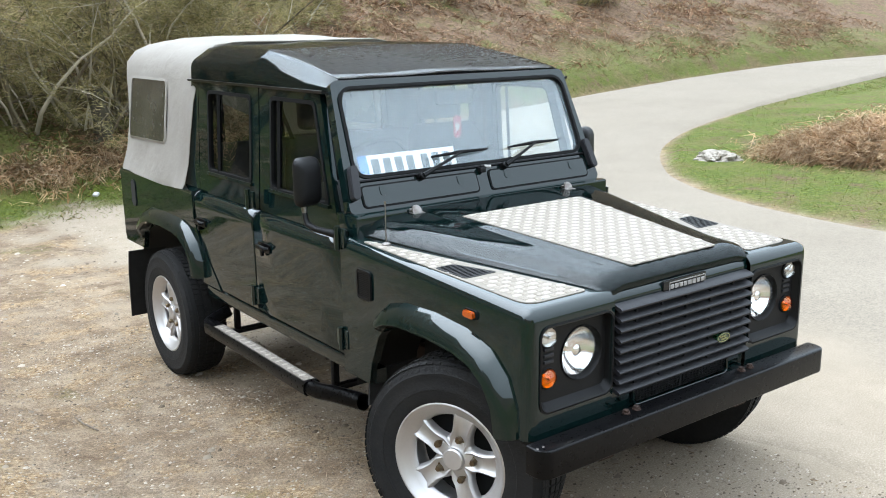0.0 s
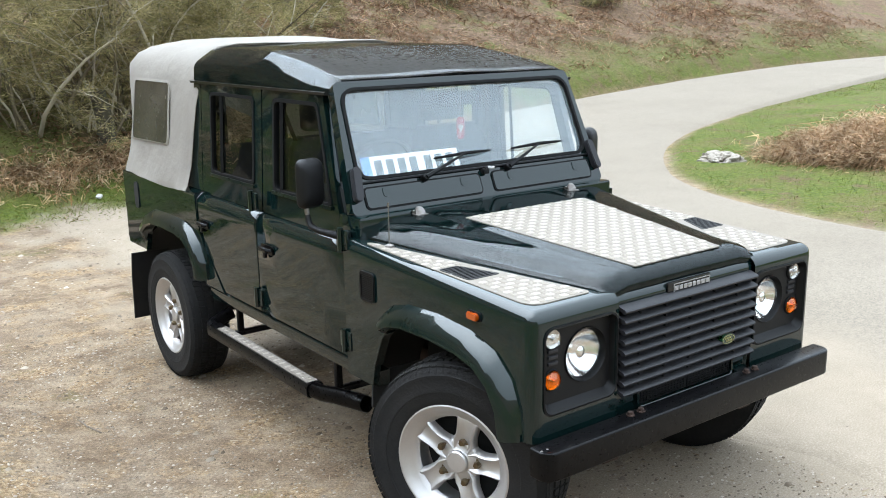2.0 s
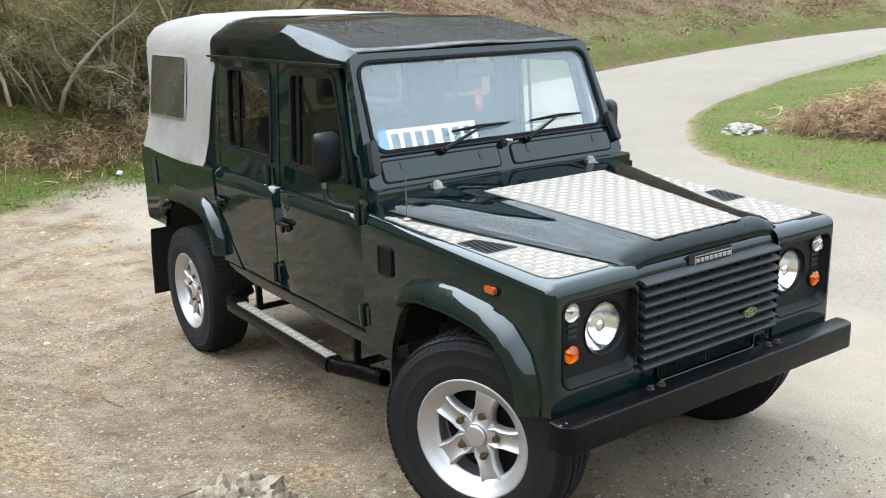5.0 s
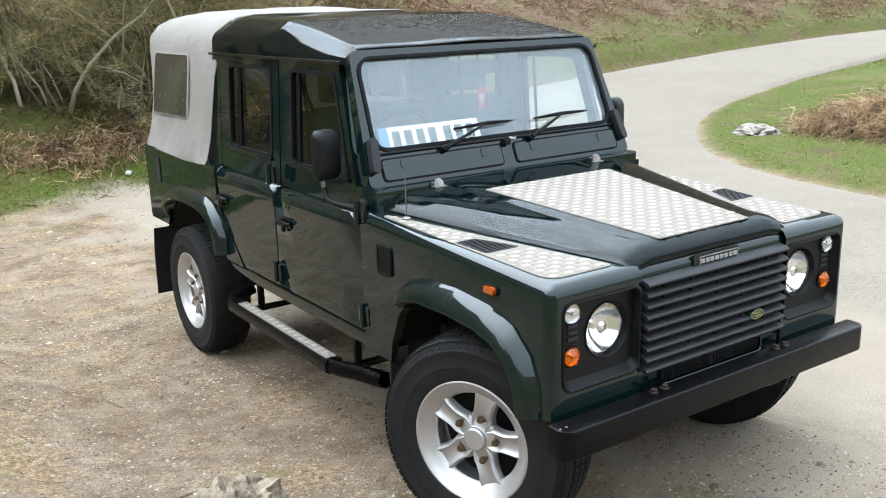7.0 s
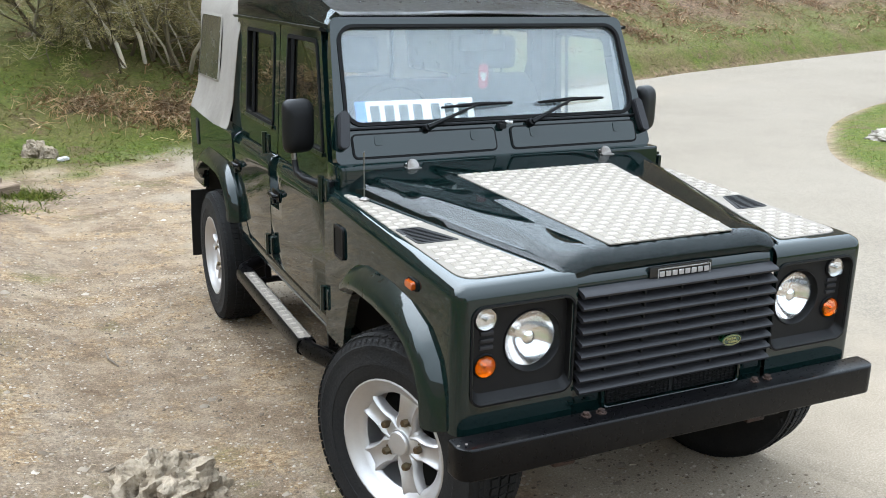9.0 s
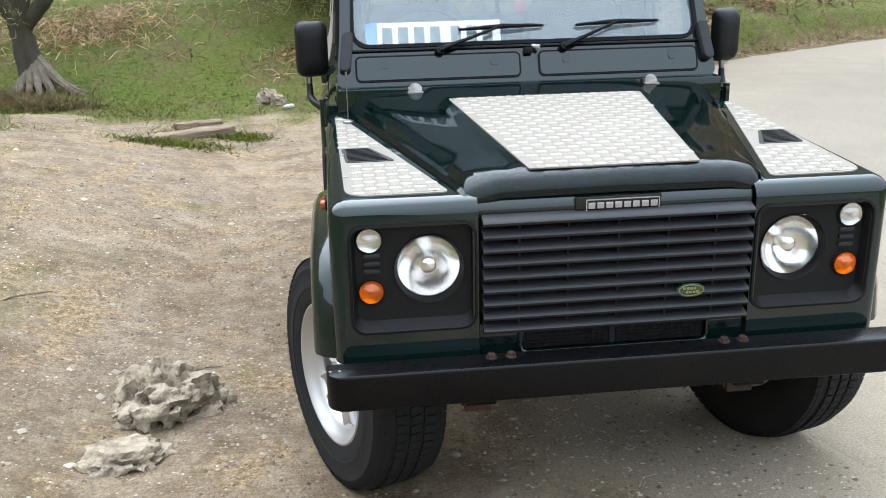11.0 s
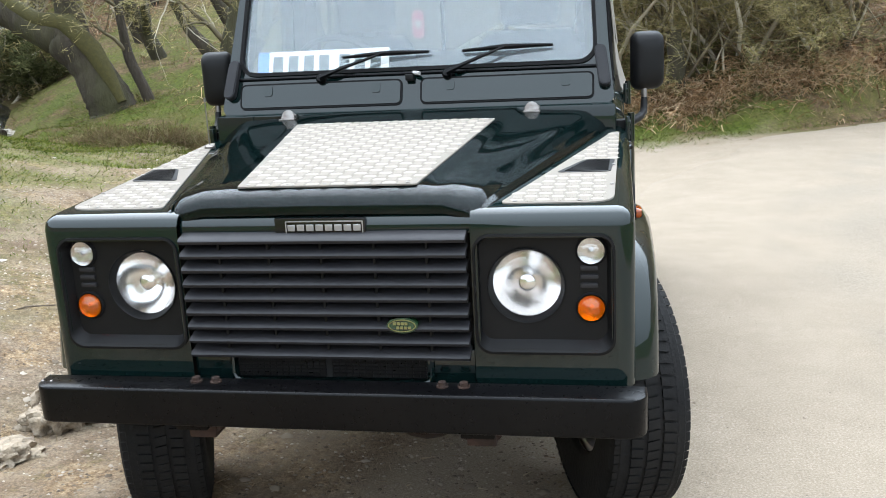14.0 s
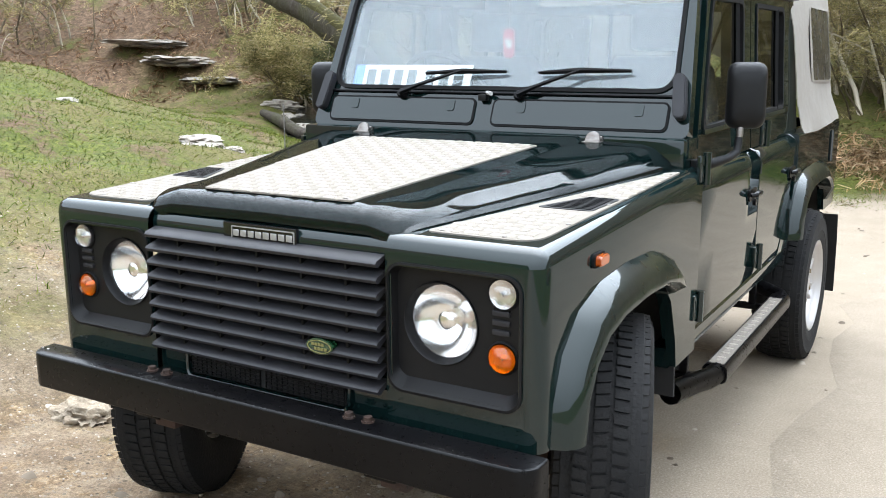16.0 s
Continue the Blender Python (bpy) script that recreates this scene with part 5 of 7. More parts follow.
# --- canvas back
def canvas_section(y, rnd):
    f_ = smooth(3.50, 3.70, y)
    puff = 0.010 * math.sin(y * 9 + 1) + 0.008 * math.sin(y * 23) + 0.004 * math.sin(y * 47)
    pts = []
    lean = [(0.786, 1.045), (0.782, 1.10), (0.752, 1.22), (0.728, 1.40), (0.712, 1.56), (0.696, 1.68), (0.672, 1.76), (0.625, 1.822), (0.555, 1.862), (0.46, 1.882), (0.30, 1.893), (0.12, 1.898)]
    for k, (x, z) in enumerate(lean):
        w = 1 - 0.055 * float(f_) ** 2 - 0.035 * max(0.0, y - 2.8) * min(1.0, max(0.0, (z - 1.05) / 0.2))
        dz = -0.09 * float(f_) ** 2 * (z - 1.05) / 0.85
        b = puff * (0.3 + 0.7 * math.sin(k * 1.3)) + rnd.uniform(-0.003, 0.003)
        pts.append((x * w + b, y - 0.10 * float(smooth(3.3, 3.65, y)) * max(0.0, 1 - (z - 1.05) / 0.7), z + dz + (b if z > 1.75 else 0)))
    # hem dips toward the front of the side flap
    dip = 0.003 * math.sin(y * 6.0)
    pts[0] = (pts[0][0], pts[0][1], 1.070 + dip + (0.012 if y > 3.3 else 0))
    return pts + [(-x, yy, z) for x, yy, z in pts[::-1]]


rnd = random.Random(4)
bm = bmesh.new()
ysec = [2.37, 2.40, 2.46, 2.52, 2.60, 2.70, 2.80, 2.92, 3.04, 3.16, 3.28, 3.38, 3.46, 3.53, 3.59, 3.64, 3.675]
rows = [canvas_section(y, rnd) for y in ysec]
# the front flap edge runs down and back from the roof
for k, (y0) in enumerate(ysec[:5]):
    for i, (x, y, z) in enumerate(rows[k]):
        if z < 1.70:
            rows[k][i] = (x, max(y, 2.37 + (1.70 - z) * 0.20 + k * 0.04), z)
loft(bm, rows, False, False)
tail = rows[-1]
loft(bm, [tail, [(x * 0.93, y + 0.02, 1.40 + (z - 1.40) * 0.96) for x, y, z in tail], [(x * 0.4, 3.66, 1.45 + (z - 1.45) * 0.4) for x, y, z in tail], [(x * 0.01, 3.665, 1.45 + (z - 1.45) * 0.01) for x, y, z in tail]], False, False)
bmesh.ops.remove_doubles(bm, verts=bm.verts, dist=1e-4)
bmesh.ops.solidify(bm, geom=bm.faces, thickness=0.004)
canvas = body("canvas_top", bm, CANVAS, None, "off-white canvas load cover with soft folds", 60)
for s in (-1, 1):
    bm = bmesh.new()
    W = round_corners([(2.80, 1.315), (3.455, 1.30), (3.43, 1.665), (2.80, 1.667)], 0.03, 4)
    xz = lambda y, z: float(np.interp(z, [1.22, 1.40, 1.56, 1.68], [0.752, 0.728, 0.712, 0.696])) * (1 - 0.035 * max(0.0, y - 2.8)) - 0.02 * max(0.0, y - 3.40)
    slab(bm, [(s * (xz(y, z) + 0.013), y, z) for y, z in W], (-s * 0.02, 0, 0))
    cwin = body("canvas_window", bm, CANVAS_WINDOW, canvas, "smoked plastic window sewn into the canvas")
    bm = bmesh.new()
    cy, cz = 3.12, 1.487
    ring_slab(bm, [(s * (xz(y, z) + 0.009), cy + (y - cy) * 1.04, cz + (z - cz) * 1.07) for y, z in W], [(s * (xz(y, z) + 0.0145), y, z) for y, z in W], (s * 0.002, 0, 0))
    body("window_hem", bm, CANVAS, canvas)
    bm = bmesh.new()
    tube(bm, [(s * (x + 0.006), y, z) for x, y, z in [canvas_section(2.40, random.Random(4))[k] for k in range(5, 12)]], 0.006, 5)
    body("canvas_seam", bm, CANVAS, canvas)

# ---------------------------------------------------------------- wheels
def build_wheel():
    """One wheel about its own axle (x outward), hub at the origin."""
    w = new("wheel")
    w.parent = car
    R, H = 0.392, 0.118
    turn = Matrix.Rotation(radians(90), 4, "Y")
    b = bmesh.new()
    prof = [(0.205, -0.088), (0.218, -0.104), (0.250, -0.116), (0.300, -0.121), (0.345, -0.117), (0.372, -0.106), (0.384, -0.092), (0.386, 0.0), (0.384, 0.092),
            (0.372, 0.106), (0.352, 0.1155), (0.347, 0.120), (0.335, 0.120), (0.330, 0.1185), (0.300, 0.1225), (0.285, 0.1235), (0.283, 0.1215), (0.250, 0.1185), (0.232, 0.112), (0.218, 0.104), (0.205, 0.088)]
    lathe(b, prof, 64, turn)
    tyre = part("tyre", b, RUBBER, w, "chunky black all-terrain tyre", 30)
    b = bmesh.new()
    # tread blocks in five staggered rows
    n = 78
    for row, (c, half, ln) in enumerate(((-0.090, 0.019, 0.84), (-0.046, 0.0175, 0.76), (0.0, 0.017, 0.80), (0.046, 0.0175, 0.76), (0.090, 0.019, 0.84))):
        for k in range(n):
            a0 = 2 * math.pi * (k + 0.37 * row) / n
            da = math.pi / n * ln
            sk = 0.014 if row % 2 else -0.014
            q = []
            for r_ in (0.378, R if abs(c) < 0.08 else R - 0.0065):
                for x_, sgn in ((c - half, -1), (c + half, 1)):
                    for t in (-1, 1):
                        a = a0 + t * da + sgn * sk * 0.4
                        rr = r_ - (0.006 if abs(x_) > 0.1 and r_ > 0.385 else 0)
                        q.append(b.verts.new((x_, rr * math.cos(a), rr * math.sin(a))))
            for f_ in ((4, 5, 7, 6), (0, 1, 5, 4), (2, 6, 7, 3), (0, 4, 6, 2), (1, 3, 7, 5)):
                b.faces.new([q[i] for i in f_])
    # shoulder lugs on the outer wall
    for k in range(n):
        a0 = 2 * math.pi * (k + 0.2) / n
        for sx in (-1, 1):
            q = [b.verts.new((sx * x_, r_ * math.cos(a0 + t), r_ * math.sin(a0 + t))) for x_, r_ in ((0.1082, 0.3735), (0.1172, 0.360)) for t in (-0.018, 0.018)]
            b.faces.new((q[0], q[1], q[3], q[2]))
    tagged(part("tread", b, RUBBER, tyre, "worn rubber tread blocks", 30), kind="stuff")
    b = bmesh.new()
    lathe(b, [(0.205, -0.09), (0.216, -0.088), (0.214, -0.078), (0.198, -0.07), (0.192, 0.03), (0.198, 0.062), (0.172, 0.060), (0.178, 0.074), (0.192, 0.084), (0.212, 0.098), (0.224, 0.114), (0.229, 0.116), (0.234, 0.114), (0.235, 0.104)], 64, turn)
    rim = part("rim", b, ALLOY, w, "silver five-spoke alloy rim")
    b = bmesh.new()
    lathe(b, [(0.19, -0.03), (0.08, -0.03), (0.0, -0.03)], 32, turn)
    part("brake_disc", b, DARK_VOID, w)
    # spokes: broad, hollowed, flaring into the rim
    for k in range(5):
        b = bmesh.new()
        a = 2 * math.pi * k / 5 + radians(90)
        rings = []
        for r_, hw, x0, dx in ((0.045, 0.034, 0.066, 0.03), (0.078, 0.044, 0.069, 0.032), (0.098, 0.038, 0.072, 0.034), (0.120, 0.037, 0.075, 0.034), (0.145, 0.040, 0.077, 0.032), (0.166, 0.044, 0.077, 0.028), (0.180, 0.049, 0.074, 0.022), (0.190, 0.052, 0.066, 0.016)):
            sec = [(x0 - dx, -hw * 1.12), (x0 - 0.012, -hw * 1.06), (x0 + 0.001, -hw * 0.93), (x0 + 0.004, -hw * 0.82), (x0 + 0.001, -hw * 0.68), (x0 - 0.007, -hw * 0.48), (x0 - 0.008, 0), (x0 - 0.007, hw * 0.48), (x0 + 0.001, hw * 0.68), (x0 + 0.004, hw * 0.82), (x0 + 0.001, hw * 0.93), (x0 - 0.012, hw * 1.06), (x0 - dx, hw * 1.12)]
            ring = []
            for x_, s_ in sec:
                ring.append((x_, r_ * math.cos(a) - s_ * math.sin(a), r_ * math.sin(a) + s_ * math.cos(a)))
            rings.append(ring)
        loft(b, rings)
        part("spoke", b, ALLOY, rim, "", 50)
    b = bmesh.new()
    lathe(b, [(0.090, 0.035), (0.088, 0.052), (0.080, 0.061), (0.066, 0.066), (0.050, 0.068), (0.045, 0.072)], 40, turn)
    part("hub_face", b, ALLOY, rim)
    b = bmesh.new()
    lathe(b, [(0.044, 0.066), (0.043, 0.080), (0.038, 0.085), (0.0, 0.087)], 32, turn)
    part("centre_cap", b, ALLOY, rim, "plain silver centre cap")
    for k in range(5):
        a = 2 * math.pi * k / 5 + radians(90)
        b = bmesh.new()
        m_ = Matrix.Translation((0.0, 0.0825 * math.cos(a), 0.0825 * math.sin(a))) @ turn
        lathe(b, [(0.022, 0.052), (0.020, 0.062), (0.013, 0.063)], 16, m_)
        lathe(b, [(0.0135, 0.060), (0.0135, 0.080), (0.011, 0.085), (0.0, 0.086)], 6, m_)
        part("wheel_nut", b, BRASSY, rim, "", 25)
    return w


STEER = 23.0
wheel = build_wheel()
wheel.matrix_basis = pose(-0.715, 0.0, 0.385, 0, 0, 180 + STEER) @ pose(0, 0, 0, -17, 0, 0)
for m_ in (pose(0.712, 0.13, 0.385, 0, 0, STEER - 4) @ pose(0, 0, 0, 50, 0, 0), pose(-0.722, 2.794, 0.385, 0, 0, 180), pose(0.722, 2.794, 0.385) @ pose(0, 0, 0, 33, 0, 0)):
    copy_thing(wheel, m_)

# ---------------------------------------------------------------- bumper, towing eyes, steps
def bumper_ring(inset, z):
    half, yf, yb, r = 0.812 - inset, -0.556 + inset, -0.470, 0.05
    pts = [(-half, yb)]
    for k in range(7):
        a = math.pi + k * math.pi / 12
        pts.append((-half + r + r * math.cos(a), yf + r + r * math.sin(a)))
    for k in range(7):
        a = 1.5 * math.pi + k * math.pi / 12
        pts.append((half - r + r * math.cos(a), yf + r + r * math.sin(a)))
    pts.append((half, yb))
    return [(x, y, z) for x, y in pts]


bm = bmesh.new()
loft(bm, [bumper_ring(i_, z) for i_, z in ((0.006, 0.508), (0.001, 0.511), (0, 0.516), (0, 0.604), (0.001, 0.609), (0.006, 0.612))])
bumper = body("front_bumper", bm, BLACK_SATIN, None, "black painted steel channel bumper", 50)
for x in (-0.36, -0.305, 0.305, 0.36):
    bm = bmesh.new()
    lathe(bm, [(0.016, 0.0), (0.016, 0.004), (0.0105, 0.004), (0.0105, 0.013), (0.0, 0.014)], 12, pose(x, -0.496, 0.612))
    body("bumper_bolt", bm, RUST, bumper)
for x in (-0.80, -0.775):
    bm = bmesh.new()
    lathe(bm, [(0.005, 0.0), (0.004, 0.002), (0.0, 0.003)], 8, pose(x, -0.515, 0.612))
    body("bumper_rivet", bm, STEEL, bumper)
for s in (-1, 1):
    bm = bmesh.new()
    box(bm, s * 0.39 - 0.045, s * 0.39 + 0.045, -0.50, -0.40, 0.47, 0.585, 0.006)
    body("bumper_bracket", bm, BLACK_SATIN, None)
    bm = bmesh.new()
    slab(bm, [(s * 0.39 + a, -0.43, 0.485 + c) for a, c in rounded(0.11, 0.11, 0.03, 4)], (0, 0.012, 0))
    body("towing_eye", bm, RUST)
    # inner valance behind the bumper
    bm = bmesh.new()
    slab(bm, [(s * 0.44, -0.40, 0.60), (s * 0.76, -0.40, 0.60), (s * 0.76, -0.40, 0.64), (s * 0.44, -0.40, 0.64)], (0, 0.02, 0))
    body("inner_valance", bm, DARK_VOID)
    # side step
    bm = bmesh.new()
    prof = [(0.730, 0.292), (0.744, 0.282), (0.800, 0.282), (0.814, 0.292), (0.818, 0.312), (0.816, 0.338), (0.806, 0.350), (0.738, 0.350), (0.728, 0.338), (0.726, 0.312)]
    loft(bm, [[(s * x, y, z) for x, z in prof] for y in (1.075, 1.09, 2.22, 2.235)])
    step = body("side_step", bm, BLACK_SATIN, None, "black tubular side step with bright tread strip")
    bm = bmesh.new()
    tube(bm, [(s * 0.772, 1.10, 0.316), (s * 0.772, 1.04, 0.318), (s * 0.768, 0.985, 0.325), (s * 0.757, 0.92, 0.336), (s * 0.742, 0.80, 0.350), (s * 0.728, 0.685, 0.362)], [0.038] * 6, 16, False)
    bmesh.ops.solidify(bm, geom=bm.faces, thickness=0.004)
    body("step_tube_front", bm, BLACK_SATIN, step)
    bm = bmesh.new()
    tube(bm, [(s * 0.772, 2.20, 0.316), (s * 0.770, 2.27, 0.318), (s * 0.755, 2.31, 0.322), (s * 0.70, 2.335, 0.335), (s * 0.62, 2.34, 0.36)], 0.035, 14)
    body("step_tube_rear", bm, BLACK_SATIN, step)
    for y in (1.02, 2.10):
        bm = bmesh.new()
        box(bm, *sorted((s * 0.40, s * 0.74)), y - 0.02, y + 0.02, 0.30, 0.325, 0.003)
        box(bm, *sorted((s * 0.66, s * 0.69)), y - 0.015, y + 0.015, 0.31, 0.53, 0.003)
        body("step_bracket", bm, BLACK_SATIN, step)
    out = [(s * 0.744, 1.095), (s * 0.799, 1.095), (s * 0.799, 2.135), (s * 0.744, 2.135)]
    chequer("step_tread", out[::s], lambda x, y: 0.3505, 0.030, (), "bright aluminium tread strip", 0.003, step)

# ---------------------------------------------------------------- mirrors and aerial
for s in (-1, 1):
    bm = bmesh.new()
    C = Vector((0.858, 0.935, 1.318)) if s > 0 else Vector((-0.826, 0.916, 1.318))
    yaw = Matrix.Rotation(radians(24 if s > 0 else 10), 4, "Z")
    wide = 0.124 if s > 0 else 0.126
    rings = []
    for d, sc in ((0.022, 0.97), (0.018, 1.0), (0.004, 1.0), (-0.010, 0.965), (-0.024, 0.87), (-0.032, 0.72), (-0.035, 0.4)):
        rings.append([C + yaw @ Vector((u, d, v)) for u, v in rounded(wide * sc, 0.212 * sc - (1 - sc) * 0.02, 0.032 * sc, 5)])
    loft(bm, rings)
    mir = body("door_mirror", bm, BLACK_PLASTIC, None, "black plastic door mirror on a folding arm")
    bm = bmesh.new()
    bm.faces.new([bm.verts.new(C + yaw @ Vector((u, 0.0235, v))) for u, v in rounded(wide - 0.016, 0.192, 0.024, 5)])
    body("mirror_glass", bm, CHROME, mir)
    bm = bmesh.new()
    tube(bm, [(s * 0.755, 0.762, 1.10), (s * 0.785, 0.775, 1.108), (s * 0.828, 0.85, 1.122), (s * 0.843, 0.90, 1.136), (s * 0.844, 0.915, 1.16), (s * 0.845, 0.92, 1.185)], [0.017, 0.017, 0.014, 0.014, 0.013, 0.012], 10)
    box(bm, *sorted((s * 0.742, s * 0.782)), 0.735, 0.785, 1.055, 1.125, 0.006)
    body("mirror_arm", bm, BLACK_PLASTIC, mir)
    bm = bmesh.new()
    tube(bm, [(s * 0.845, 0.92, 1.18), (s * 0.845, 0.923, 1.20), (s * 0.845, 0.926, 1.222)], [0.010, 0.012, 0.010], 10)
    body("ball_joint", bm, STEEL, mir, "bare metal ball joint")
bm = bmesh.new()
AX, AY = -0.705, 0.50
lathe(bm, [(0.02, 0.0), (0.019, 0.006), (0.008, 0.012), (0.0, 0.013)], 14, pose(AX, AY, wing_top(AY) + 0.004))
tube(bm, [(AX, AY, wing_top(AY) + 0.01), (AX, AY, 1.275)], 0.0022, 6)
tube(bm, [(AX, AY, 1.262), (AX, AY, 1.278)], 0.004, 6)
body("radio_aerial", bm, STEEL, None, "short thin radio aerial on the wing")

# ---------------------------------------------------------------- inside the cab
def seat(x, y, w=0.50):
    st = bmesh.new()
    box(st, x - w / 2, x + w / 2, y, y + 0.48, 0.80, 0.95, 0.05, 3)
    q = body("seat_base", st, CLOTH_SEAT, None, "dark grey cloth seat")
    st = bmesh.new()
    rings = []
    for t, half, dep in ((0, 0.5, 0.13), (0.25, 0.52, 0.14), (0.6, 0.50, 0.13), (0.9, 0.43, 0.11), (1.0, 0.36, 0.07)):
        yy, zz = y + 0.44 + t * 0.13, 0.92 + t * 0.52
        rings.append([(x + u * w * half / 0.5, yy + v * dep / 0.13, zz) for u, v in rounded(1.0, 0.13, 0.05, 3)])
    loft(st, rings)
    body("seat_back", st, CLOTH_SEAT, q)
    st = bmesh.new()
    box(st, x - 0.13, x + 0.13, y + 0.555, y + 0.645, 1.46, 1.625, 0.035, 3)
    body("headrest", st, CLOTH_SEAT, q)


seat(-0.37, 0.98)
seat(0.37, 0.98)
bm = bmesh.new()
box(bm, -0.66, 0.66, 1.85, 2.28, 0.80, 0.94, 0.05, 3)
rb = body("rear_bench", bm, CLOTH_SEAT, None, "dark grey cloth rear bench")
bm = bmesh.new()
box(bm, -0.66, 0.66, 2.24, 2.38, 0.92, 1.34, 0.05, 3)
body("bench_back", bm, CLOTH_SEAT, rb)
bm = bmesh.new()
loft(bm, [[(x, y, z) for y, z in ((0.84, 0.95), (0.84, 1.27), (0.88, 1.295), (1.02, 1.29), (1.08, 1.25), (1.09, 1.12), (1.0, 0.95))] for x in (-0.70, 0.70)])
body("dashboard", bm, DASH, None, "grey vinyl dashboard")
bm = bmesh.new()
sw = Matrix.Translation((-0.37, 1.12, 1.295)) @ Matrix.Rotation(radians(-58), 4, "X")
ringpts = [sw @ Vector((0.19 * math.cos(a), 0.19 * math.sin(a), 0)) for a in np.linspace(0, 2 * math.pi, 33)]
tube(bm, ringpts, 0.014, 8)
for a in (0, 120, 240):
    tube(bm, [sw @ Vector((0, 0, -0.03)), sw @ Vector((0.19 * math.cos(radians(a + 90)), 0.19 * math.sin(radians(a + 90)), 0))], 0.012, 6)
tube(bm, [sw @ Vector((0, 0, 0.0)), sw @ Vector((0, 0, -0.25))], 0.03, 8)
body("steering_wheel", bm, BLACK_PLASTIC, None, "black steering wheel on the car's right")
for s in (-1, 1):
    bm = bmesh.new()
    tube(bm, [(s * 0.66, 1.59, 0.62), (s * 0.665, 1.59, 1.1), (s * 0.64, 1.59, 1.66)], 0.05, 6)
    body("door_pillar", bm, DASH)
    bm = bmesh.new()
    tube(bm, [(s * 0.62, 1.57, 1.62), (s * 0.52, 1.53, 1.30), (s * 0.22, 1.42, 0.98)], 0.022, 4, True, 0.12)
    body("seat_belt", bm, SEAL)
bm = bmesh.new()
box(bm, -0.11, 0.11, 0.945, 0.970, 1.595, 1.665, 0.016, 3)
tube(bm, [(0.0, 0.957, 1.65), (0.0, 0.965, 1.73)], 0.007, 6)
body("rear_view_mirror", bm, BLACK_PLASTIC, None, "black interior mirror")
tag = thing("hanging_tag", "red paper air freshener hanging from the mirror", "air freshener")
bm = bmesh.new()
slab(bm, [(u, 0.935, v) for u, v in rounded(0.046, 0.105, 0.018, 5, 0.0, 1.49)], (0, 0.003, 0))
tp = part("tag_card", raked(bm), RED_TAG, tag)
bm = bmesh.new()
for u, v in ((0.0, 1.480), (0.006, 1.495), (-0.007, 1.497)):
    slab(bm, [(u + a, 0.9345, v + c) for a, c in rounded(0.016, 0.018, 0.007, 3)], (0, -0.001, 0))
part("tag_mark", raked(bm), WHITE_TAG, tag)
bm = bmesh.new()
tube(bm, [(0.0, 0.936, 1.54), (0.0, 0.936, 1.655)], 0.0015, 4)
part("tag_string", raked(bm), WHITE_TAG, tag)

# number plate propped inside the windscreen; its characters are plain bars
plate = thing("number_plate", "white plate with blue band propped behind the windscreen", "number plate")
bm = bmesh.new()
P0, PV = -0.618, 0.146
slab(bm, [ws(P0 + a, PV + c, -0.034) for a, c in ((0.045, 0), (0.52, 0), (0.52, 0.111), (0.045, 0.111))], WS_N * -0.003)
part("plate_face", raked(bm), PLATE_WHITE, plate)
bm = bmesh.new()
slab(bm, [ws(P0 + a, PV + c, -0.034) for a, c in ((0, 0), (0.045, 0), (0.045, 0.111), (0, 0.111))], WS_N * -0.003)
part("blue_band", raked(bm), PLATE_BLUE, plate)
for a in (0.012,):
    bm = bmesh.new()
    slab(bm, [ws(P0 + a + u, PV + v, -0.0335) for u, v in ((0, 0.012), (0.022, 0.012), (0.022, 0.030), (0, 0.030))], WS_N * 0.0008)
    part("band_mark", raked(bm), WHITE_TAG, plate)
for k in range(7):
    a = 0.062 + 0.0615 * k + (0.018 if k > 3 else 0)
    bm = bmesh.new()
    slab(bm, [ws(P0 + a + u, PV + v, -0.0335) for u, v in ((0, 0.018), (0.040, 0.018), (0.040, 0.092), (0, 0.092))], WS_N * 0.0008)
    part("plate_bar", raked(bm), PLATE_INK, plate)

